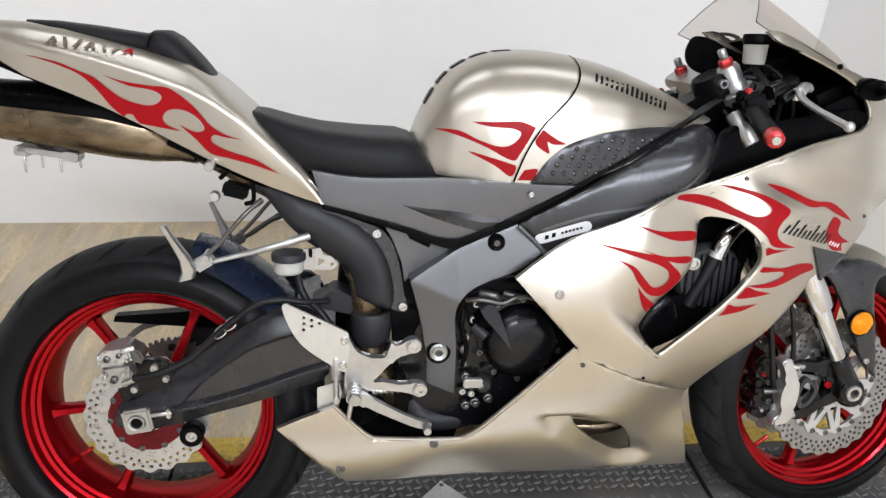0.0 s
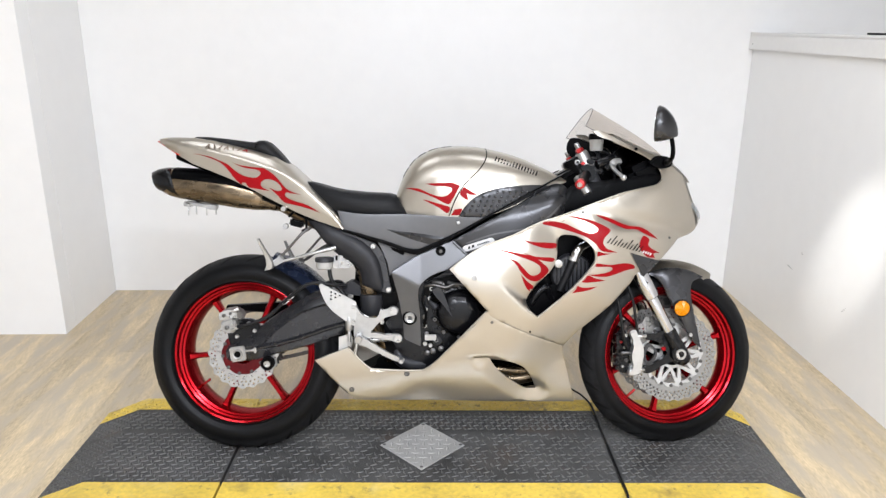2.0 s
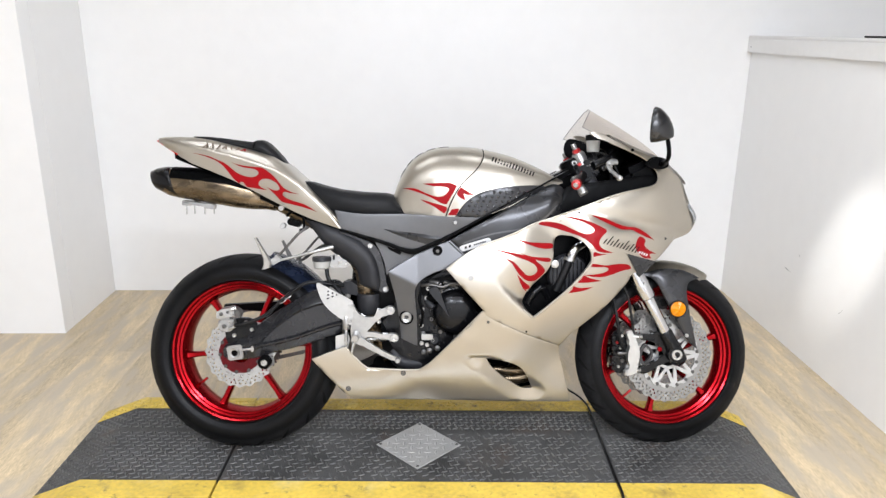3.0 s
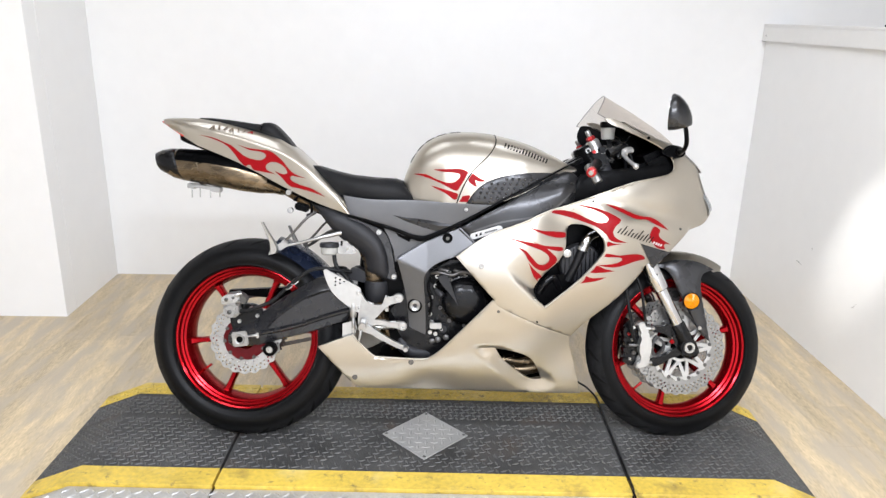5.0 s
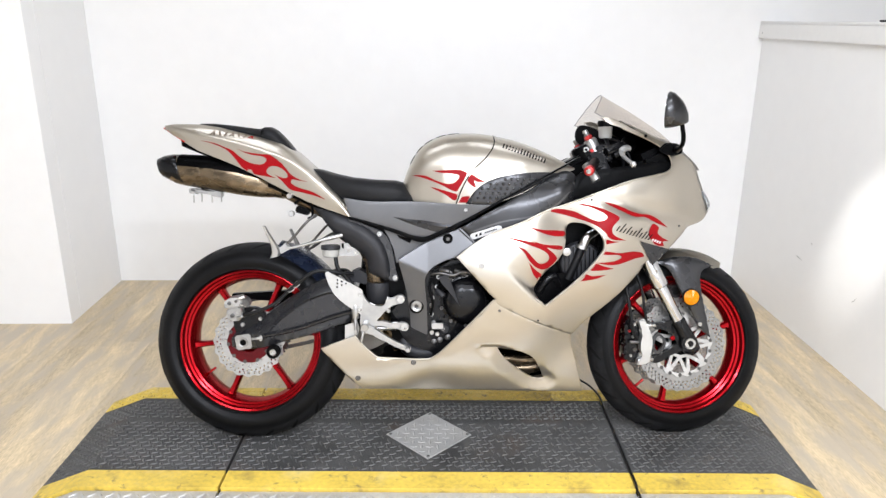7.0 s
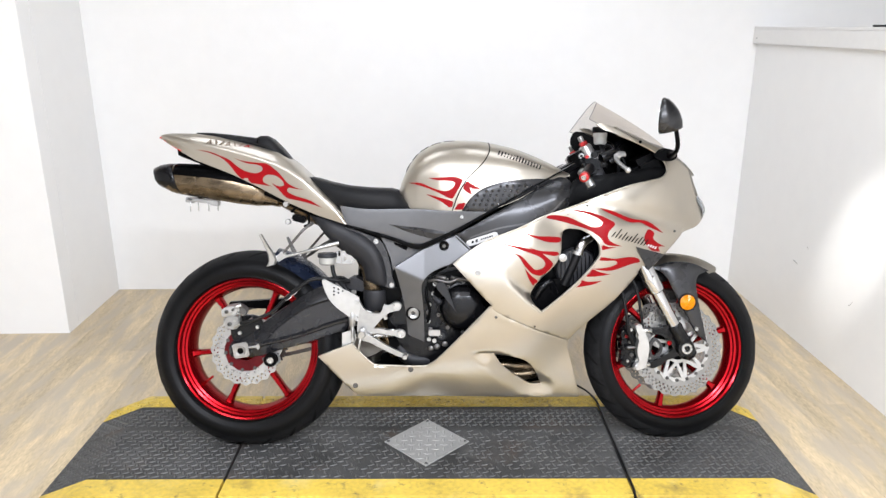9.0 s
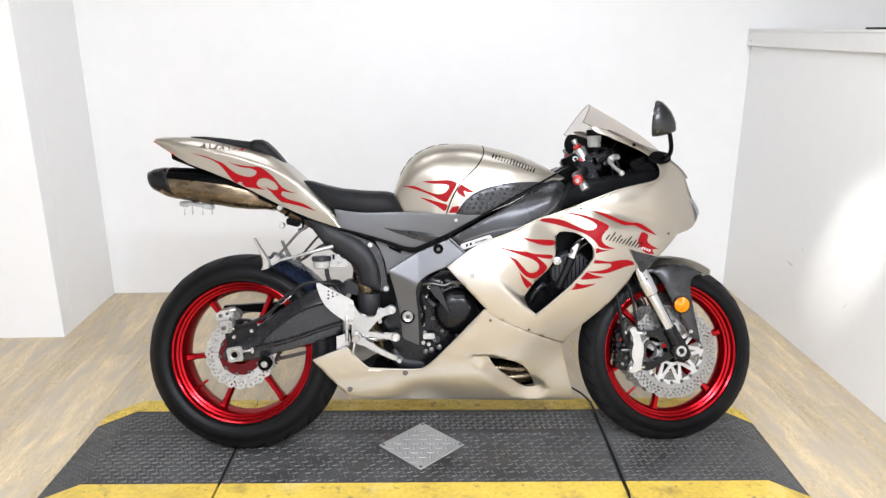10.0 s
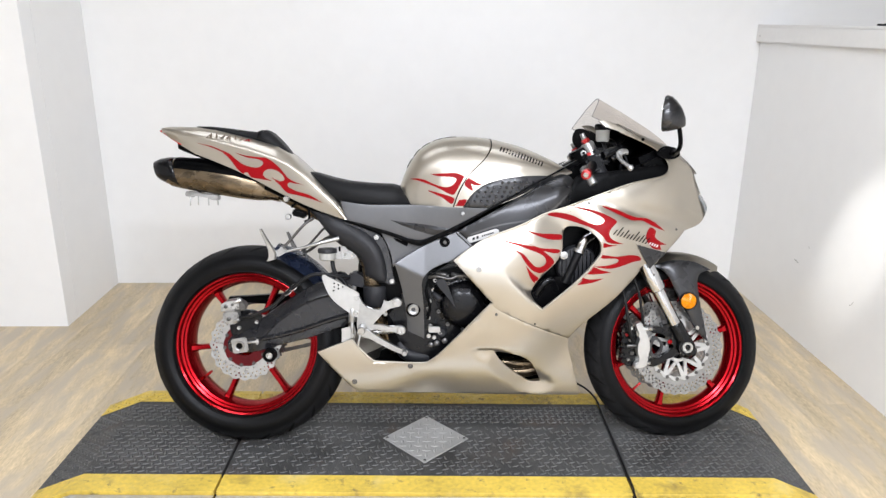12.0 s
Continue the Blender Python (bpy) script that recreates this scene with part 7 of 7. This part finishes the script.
# ---- engine ----
bm = BM()
slab(bm, curve([(-0.20, 0.50), (-0.10, 0.555), (0.05, 0.56), (0.20, 0.58), (0.30, 0.48), (0.25, 0.36), (0.10, 0.27), (-0.12, 0.255), (-0.22, 0.30), (-0.24, 0.40)], 3), -0.115, 0.115, 0.02)
engine = part("engine_block", bm, ENGINE, bike, "black engine block")
bm = BM()
cxz = (-0.008, 0.435)
lathe(bm, [(0, -0.042), (0.030, -0.042), (0.048, -0.038), (0.062, -0.030), (0.070, -0.018), (0.072, -0.004), (0.080, -0.002), (0.082, 0.02)], (cxz[0], -0.120, cxz[1]), 48)
clutch = part("clutch_cover", bm, ENGINE, engine, "round satin black clutch cover")
bm = BM()
slab(bm, curve([(cxz[0] - 0.012, cxz[1] + 0.040), (cxz[0] + 0.018, cxz[1] + 0.040), (cxz[0] + 0.018, cxz[1] + 0.052), (cxz[0] - 0.012, cxz[1] + 0.052)], 2), -0.160, -0.150, 0.002)
part("cover_badge", bm, SHROUD, clutch)
bm = BM()
slab(bm, curve([(-0.092, 0.512), (-0.075, 0.520), (-0.060, 0.505), (-0.030, 0.425), (-0.030, 0.425), (-0.055, 0.46), (-0.085, 0.495)], 3), -0.166, -0.12, 0.004)
part("cover_fin", bm, SHROUD, clutch)
for k in range(10):
    a = 2 * math.pi * k / 10 + 0.3
    bolt((cxz[0] + 0.080 * math.cos(a), -0.121, cxz[1] + 0.080 * math.sin(a)), 0.006, clutch, DARKSTEEL, 0.008)
for x, z in ((-0.113, 0.445), (-0.116, 0.393), (-0.115, 0.335), (-0.098, 0.330), (-0.080, 0.345), (-0.100, 0.480), (-0.095, 0.51)):
    bolt((x, -0.126, z), 0.0068, engine, STEEL, 0.008)
bm = BM()
block(bm, (0.036, 0.012, 0.018), pose(-0.098, -0.142, 0.358), 0.002)
part("data_plate", bm, ALLOY, engine, "small pale metal plate")
bm = BM()
slab(bm, curve([(-0.118, 0.52), (-0.06, 0.545), (0.0, 0.55), (0.06, 0.50), (0.05, 0.47), (-0.02, 0.53), (-0.08, 0.52), (-0.105, 0.48)], 3), -0.130, -0.11, 0.005)
part("case_rim", bm, BLACK, engine)
for k, pts in enumerate(([(-0.115, -0.135, 0.52), (-0.09, -0.15, 0.525), (-0.05, -0.15, 0.518), (-0.02, -0.145, 0.528), (0.02, -0.14, 0.52)], [(-0.118, -0.13, 0.50), (-0.122, -0.14, 0.47), (-0.112, -0.14, 0.43), (-0.118, -0.135, 0.39)])):
    bm = BM()
    tube(bm, curve(pts, 5, False), 0.0048, 10)
    part("oil_line", bm, DARKSTEEL if k == 0 else BLACK, engine, "dark oil line")
bm = BM()
rod(bm, (-0.095, -0.115, 0.470), (-0.070, -0.158, 0.492), 0.015, 18)
part("oil_filler_cap", bm, BLACK, engine)
bm = BM()
lathe(bm, [(0, -0.006), (0.012, -0.006), (0.017, 0), (0.017, 0.02)], (-0.075, -0.128, 0.345), 24)
part("drain_cap", bm, SHROUD, engine)
bm = BM()
tube(bm, curve([(-0.205, -0.09, 0.305), (-0.19, -0.10, 0.275), (-0.15, -0.10, 0.262), (-0.10, -0.09, 0.262)], 5, False), 0.022, 16)
part("exhaust_collector", bm, SHROUD, bike, "dark exhaust collector")
# small fittings between frame plate and clutch cover
for x, z, r in ((-0.060, 0.520, 0.006), (-0.035, 0.527, 0.005), (-0.115, 0.42, 0.005), (-0.110, 0.365, 0.005), (-0.090, 0.310, 0.006), (-0.065, 0.318, 0.006), (-0.108, 0.305, 0.0055), (0.012, 0.523, 0.005)):
    bm = BM()
    lathe(bm, [(0, -0.010), (r * 0.5, -0.010), (r * 0.6, -0.012), (r, -0.011), (r, -0.004), (r * 1.5, -0.003), (r * 1.5, 0.006)], (x, -0.128, z), 14)
    part("case_bolt", bm, DARKSTEEL, engine)
for k, (a, b, r) in enumerate((((-0.085, -0.135, 0.505), (-0.058, -0.150, 0.485), 0.011), ((-0.100, -0.135, 0.470), (-0.078, -0.148, 0.452), 0.010), ((-0.045, -0.13, 0.530), (-0.01, -0.14, 0.522), 0.007), ((-0.09, -0.13, 0.532), (-0.06, -0.142, 0.528), 0.008))):
    bm = BM()
    rod(bm, a, b, r, 14)
    part("fitting", bm, (BLACK, SHROUD, DARKSTEEL, DARKSTEEL)[k], engine, "")
for k in range(7):
    a = radians(100 + 24 * k)
    bm = BM()
    slab(bm, [(cxz[0] + rr * math.cos(a + d), cxz[1] + rr * math.sin(a + d)) for rr, d in ((0.074, -0.05), (0.092, -0.04), (0.092, 0.04), (0.074, 0.05))], -0.128, -0.112, 0.002)
    part("cover_rib", bm, ENGINE, clutch)
# black tank of the shock linkage area
bm = BM()
lathe(bm, [(0.030, 0.489), (0.036, 0.488), (0.038, 0.483), (0.0375, 0.46), (0.035, 0.436), (0.026, 0.422), (0.0, 0.416)], (-0.284, -0.088, 0), 32, "z")
part("exhaust_chamber", bm, SHROUD, bike, "dark cup-shaped exhaust valve housing")
# added black plates that fill the gaps behind shroud and frame with shade
bm = BM()
slab(bm, [(-0.30, 0.665), (-0.10, 0.655), (-0.12, 0.56), (-0.19, 0.49), (-0.25, 0.48), (-0.275, 0.50), (-0.285, 0.56)], -0.101, -0.094, 0.002)
slab(bm, [(-0.25, 0.50), (-0.12, 0.50), (-0.12, 0.28), (-0.24, 0.28)], -0.110, -0.100, 0.004)
part("subframe_backing", bm, BLACK, bike, "added black plate for the dark gaps behind the frame")
# black block added for the shade under the engine, hides the far belly side
bm = BM()
slab(bm, curve([(-0.262, 0.262), (-0.235, 0.300), (-0.20, 0.312), (-0.12, 0.29), (-0.12, 0.19), (-0.22, 0.172), (-0.34, 0.178), (-0.37, 0.21), (-0.31, 0.235)], 4), -0.070, 0.070, 0.012)
part("underside_shade", bm, BLACK, bike, "added black block for the shade under the engine")
bm = BM()
rod(bm, (-0.30, 0, 0.62), (-0.33, 0, 0.33), 0.035, 20)
part("rear_shock", bm, BLACK, bike)

# ---- right rearset ----
YP = -0.165
bm = BM()
HEEL = curve([(-0.439, 0.524), (-0.432, 0.533), (-0.420, 0.527), (-0.371, 0.501), (-0.333, 0.480), (-0.327, 0.474), (-0.327, 0.474), (-0.326, 0.450), (-0.331, 0.407), (-0.336, 0.403), (-0.345, 0.407), (-0.345, 0.407), (-0.398, 0.447), (-0.423, 0.480)], 4)
holes = [circle(x, z, 0.0031, 8) for x, z in ((-0.403, 0.507), (-0.403, 0.496), (-0.404, 0.485), (-0.390, 0.502), (-0.390, 0.491), (-0.377, 0.496))]
punched(bm, HEEL, holes, YP - 0.004, YP + 0.001, 0.02)
heel = part("heel_guard", bm, WHITEALLOY, bike, "pale alloy heel guard with drilled holes", 30)
for c in ((-0.334, 0.462), (-0.337, 0.416)):
    bolt((c[0], YP - 0.004, c[1]), 0.0068, heel, STEEL, 0.005)
bm = BM()
HANGER = curve([(-0.326, 0.464), (-0.326, 0.464), (-0.314, 0.442), (-0.295, 0.428), (-0.262, 0.425), (-0.262, 0.425), (-0.252, 0.454), (-0.252, 0.454), (-0.240, 0.447), (-0.224, 0.457), (-0.212, 0.461), (-0.201, 0.455), (-0.198, 0.445), (-0.206, 0.434), (-0.229, 0.431), (-0.255, 0.413), (-0.275, 0.391), (-0.286, 0.379), (-0.268, 0.379), (-0.230, 0.371), (-0.213, 0.374), (-0.197, 0.373), (-0.187, 0.362), (-0.193, 0.350), (-0.207, 0.349), (-0.229, 0.357), (-0.290, 0.364), (-0.305, 0.348), (-0.325, 0.349), (-0.335, 0.372), (-0.332, 0.42)], 4)
slab(bm, HANGER, YP - 0.002, YP + 0.016, 0.003)
hanger = part("footrest_hanger", bm, ALLOY, bike, "silver alloy footrest hanger")
for c in ((-0.212, 0.447), (-0.200, 0.361)):
    bm = BM()
    lathe(bm, [(0.0098, -0.004), (0.0128, -0.004), (0.0138, -0.002), (0.0140, 0.004)], (c[0], YP - 0.001, c[1]), 24)
    part("boss", bm, ALLOY, hanger)
    bm = BM()
    lathe(bm, [(0, -0.002), (0.005, -0.002), (0.006, -0.007), (0.0105, -0.007), (0.012, 0)], (c[0], YP - 0.001, c[1]), 20)
    part("hanger_bolt", bm, STEEL, hanger)
bm = BM()
rod(bm, (-0.318, YP, 0.372), (-0.318, YP - 0.050, 0.369), 0.0115, 18)
for k in range(3):
    lathe(bm, [(0.0112, -0.002), (0.0128, -0.001), (0.0128, 0.001), (0.0112, 0.002)], (-0.318, YP - 0.02 - 0.011 * k, 0.3705), 18)
part("footpeg", bm, ALLOY, hanger, "knurled silver footpeg")
bm = BM()
rod(bm, (-0.322, YP - 0.02, 0.365), (-0.330, YP - 0.025, 0.318), 0.0045, 10)
part("peg_feeler", bm, STEEL, hanger)
bm = BM()
slab(bm, curve([(-0.332, 0.362), (-0.312, 0.370), (-0.291, 0.359), (-0.25, 0.333), (-0.207, 0.310), (-0.182, 0.301), (-0.180, 0.294), (-0.188, 0.290), (-0.212, 0.296), (-0.245, 0.312), (-0.278, 0.329), (-0.303, 0.343), (-0.328, 0.346)], 4), YP - 0.020, YP - 0.008, 0.003)
pedal = part("brake_pedal", bm, ALLOY, bike, "silver alloy rear brake pedal")
bm = BM()
rod(bm, (-0.189, YP - 0.042, 0.297), (-0.189, YP - 0.005, 0.297), 0.0075, 14)
part("pedal_toe", bm, ALLOY, pedal)
bm = BM()
rod(bm, (-0.350, YP + 0.006, 0.43), (-0.350, YP + 0.006, 0.386), 0.0115, 16)
rod(bm, (-0.350, YP + 0.006, 0.386), (-0.350, YP + 0.006, 0.335), 0.0055, 12)
block(bm, (0.010, 0.014, 0.014), pose(-0.350, YP + 0.004, 0.345), 0.002)
rear_master = part("rear_master_cylinder", bm, ALLOY, bike, "silver rear master cylinder")
bm = BM()
slab(bm, [(-0.384, 0.362), (-0.345, 0.374), (-0.340, 0.350), (-0.346, 0.322), (-0.385, 0.312)], YP + 0.018, YP + 0.022, 0.0015)
part("heat_guard", bm, WHITEALLOY, rear_master, "pale thin metal guard plate")
bm = BM()
tube(bm, [(-0.285, YP + 0.02, 0.352), (-0.225, YP + 0.02, 0.356)], 0.0075, 12)
tube(bm, [(-0.285 + 0.06 * i / 40 , YP + 0.02 + 0.009 * math.cos(i * 0.95), 0.352 + 0.004 * i / 40 + 0.009 * math.sin(i * 0.95)) for i in range(41)], 0.0014, 6)
part("return_spring", bm, STEEL, bike, "steel return spring")
for c in ((-0.25, 0.405), (-0.26, 0.415)):
    bolt((c[0], -0.128, c[1]), 0.007, bike, STEEL, 0.006)
# rear brake reservoir with hose
bm = BM()
lathe(bm, [(0, -0.019), (0.022, -0.019), (0.026, -0.015), (0.0265, 0.006), (0, 0.006)], (-0.429, -0.110, 0.590), 28, "z")
rp = part("rear_brake_reservoir", bm, MILKY, bike, "milky rear brake reservoir")
bm = BM()
lathe(bm, [(0.027, 0.004), (0.0300, 0.005), (0.0300, 0.015), (0.028, 0.018), (0, 0.019)], (-0.429, -0.110, 0.590), 28, "z")
part("reservoir_cap", bm, SHROUD, rp)
bm = BM()
tube(bm, curve([(-0.414, -0.115, 0.574), (-0.410, -0.12, 0.548), (-0.398, -0.13, 0.525), (-0.375, -0.145, 0.508), (-0.352, -0.155, 0.47), (-0.352, -0.155, 0.43)], 5, False), 0.0065, 10)
part("reservoir_hose", bm, HOSE, rp)
bm = BM()
punched(bm, [(-0.404, 0.612), (-0.374, 0.614), (-0.369, 0.602), (-0.354, 0.598), (-0.344, 0.583), (-0.354, 0.573), (-0.404, 0.575)], [[(-0.378, 0.596), (-0.366, 0.591), (-0.378, 0.581)], circle(-0.354, 0.584, 0.0035, 10)], -0.108, -0.104, 0.02)
block(bm, (0.004, 0.012, 0.042), pose(-0.386, -0.108, 0.594), 0.001)
bracket = part("reservoir_bracket", bm, ALLOY, rp)
# the bracket's dark slot, drawn as a small black block
bm = BM()
block(bm, (0.007, 0.008, 0.016), pose(-0.391, -0.110, 0.606), 0.0015)
part("bracket_slot", bm, BLACK, bracket)
# passenger footrest hangers; the far one hangs a little lower and is darker
def passenger_hanger(s, dx, dz, lower, metal, label):
    y = s * 0.135
    bm = BM()
    tube(bm, curve([(x + dx, y * k, z + dz) for x, k, z in lower], 5, False), [0.0070] * 5 + [0.0055] * 5 + [0.0045] * 6, 12)
    arm = part("passenger_hanger", bm, metal, bike, label)
    bm = BM()
    tube(bm, curve([(x + dx, y * k, z + dz) for x, k, z in ((-0.470, 0.85, 0.702), (-0.497, 1, 0.682), (-0.540, 1, 0.634), (-0.578, 1, 0.596))], 5, False), [0.0050] * 3 + [0.0040] * 10 + [0.0055] * 3, 12)
    part("hanger_stay", bm, DARKSTEEL, arm, "dark steel hanger stay")
    bm = BM()
    block(bm, (0.034, 0.030, 0.020), pose(-0.568 + dx, y, 0.600 + dz, 0, -30, 0), 0.004)
    rod(bm, (-0.562 + dx, y - 0.020, 0.612 + dz), (-0.562 + dx, y + 0.020, 0.612 + dz), 0.006, 12)
    part("peg_clevis", bm, metal, arm, "alloy peg clevis")
    bm = BM()
    rows = []
    for x, yy, z, h, w in ((-0.594, 0.150, 0.576, 0.013, 0.011), (-0.589, 0.150, 0.592, 0.012, 0.012), (-0.594, 0.154, 0.612, 0.008, 0.010), (-0.608, 0.160, 0.642, 0.0052, 0.009), (-0.622, 0.166, 0.672, 0.004, 0.007)):
        p = Vector((x + dx, s * yy, z + dz))
        rows.append([p + Vector((u * h, v * w, u * h * 0.25)) for u, v in ((-1, -0.6), (-0.7, -1), (0.7, -1), (1, -0.6), (1, 0.6), (0.7, 1), (-0.7, 1), (-1, 0.6))])
    loft(bm, rows)
    part("folded_peg", bm, metal, arm, "folded passenger peg", 35)


passenger_hanger(-1, 0, 0, ((-0.392, 0.9, 0.640), (-0.44, 1, 0.629), (-0.50, 1, 0.613), (-0.572, 1, 0.596)), ALLOY, "silver tubular passenger footrest hanger")
passenger_hanger(1, 0.020, -0.036, ((-0.44, 0.8, 0.672), (-0.495, 0.9, 0.646), (-0.545, 1, 0.610), (-0.575, 1, 0.598)), DARKSTEEL, "darker passenger footrest hanger on the far side")

# ---- floor boards ----
bm = BM()
block(bm, (7.4, 6.4, 0.05), pose(0, -1.55, FLOOR - 0.030), 0)
floor = tagged(part("floor", bm, DARKGAP), "pale oak-look vinyl plank floor", "floor", kind="structure")
rnd = random.Random(11)
PW, PL = 0.118, 1.22
sizes = {}


def plank_mesh(length):
    key = max(round(length, 3), 0.006)
    if key not in sizes:
        bm = BM()
        g = 0.00018
        block(bm, (PW - 2 * g, key - 2 * g, 0.006), pose(0, 0, -0.003), 0)
        me = bpy.data.meshes.new("plank")
        bm.to_mesh(me)
        bm.free()
        me.materials.append(WOOD)
        sizes[key] = me
    return sizes[key]


verts, faces = [], []
for i in range(-31, 32):
    x = i * PW + 0.02
    y = -4.6 - rnd.random() * PL
    while y < BACK:
        end = min(y + PL, BACK)
        if x + PW / 2 < LEFT:
            end = min(end, JOG)
            if y >= JOG:
                break
        if end > -2.3 and abs(x) < 2.5:
            if end - y > 0.004:
                ob = new("plank", plank_mesh(end - y))
                ob.location = (x, (y + end) / 2, FLOOR)
                ob.parent = floor
        elif end > -4.6 and abs(x) < 3.6:
            a, b = max(x - PW / 2 + 0.0006, -3.6), min(x + PW / 2 - 0.0006, 3.6)
            y0, y1, base = max(y, -4.6) + 0.0006, end - 0.0006, len(verts)
            verts += [(a, y0, FLOOR), (b, y0, FLOOR), (b, y1, FLOOR), (a, y1, FLOOR), (a, y0, FLOOR - 0.006), (b, y0, FLOOR - 0.006), (b, y1, FLOOR - 0.006), (a, y1, FLOOR - 0.006)]
            faces += [tuple(base + k for k in q) for q in ((0, 1, 2, 3), (4, 7, 6, 5), (0, 4, 5, 1), (1, 5, 6, 2), (2, 6, 7, 3), (3, 7, 4, 0))]
        y = end
me = bpy.data.meshes.new("outer_planks")
me.from_pydata(verts, [], faces)
ob = link_mesh("outer_planks", me, WOOD, 30)
ob.parent = floor
tagged(ob, "pale oak-look vinyl planks", kind="stuff")
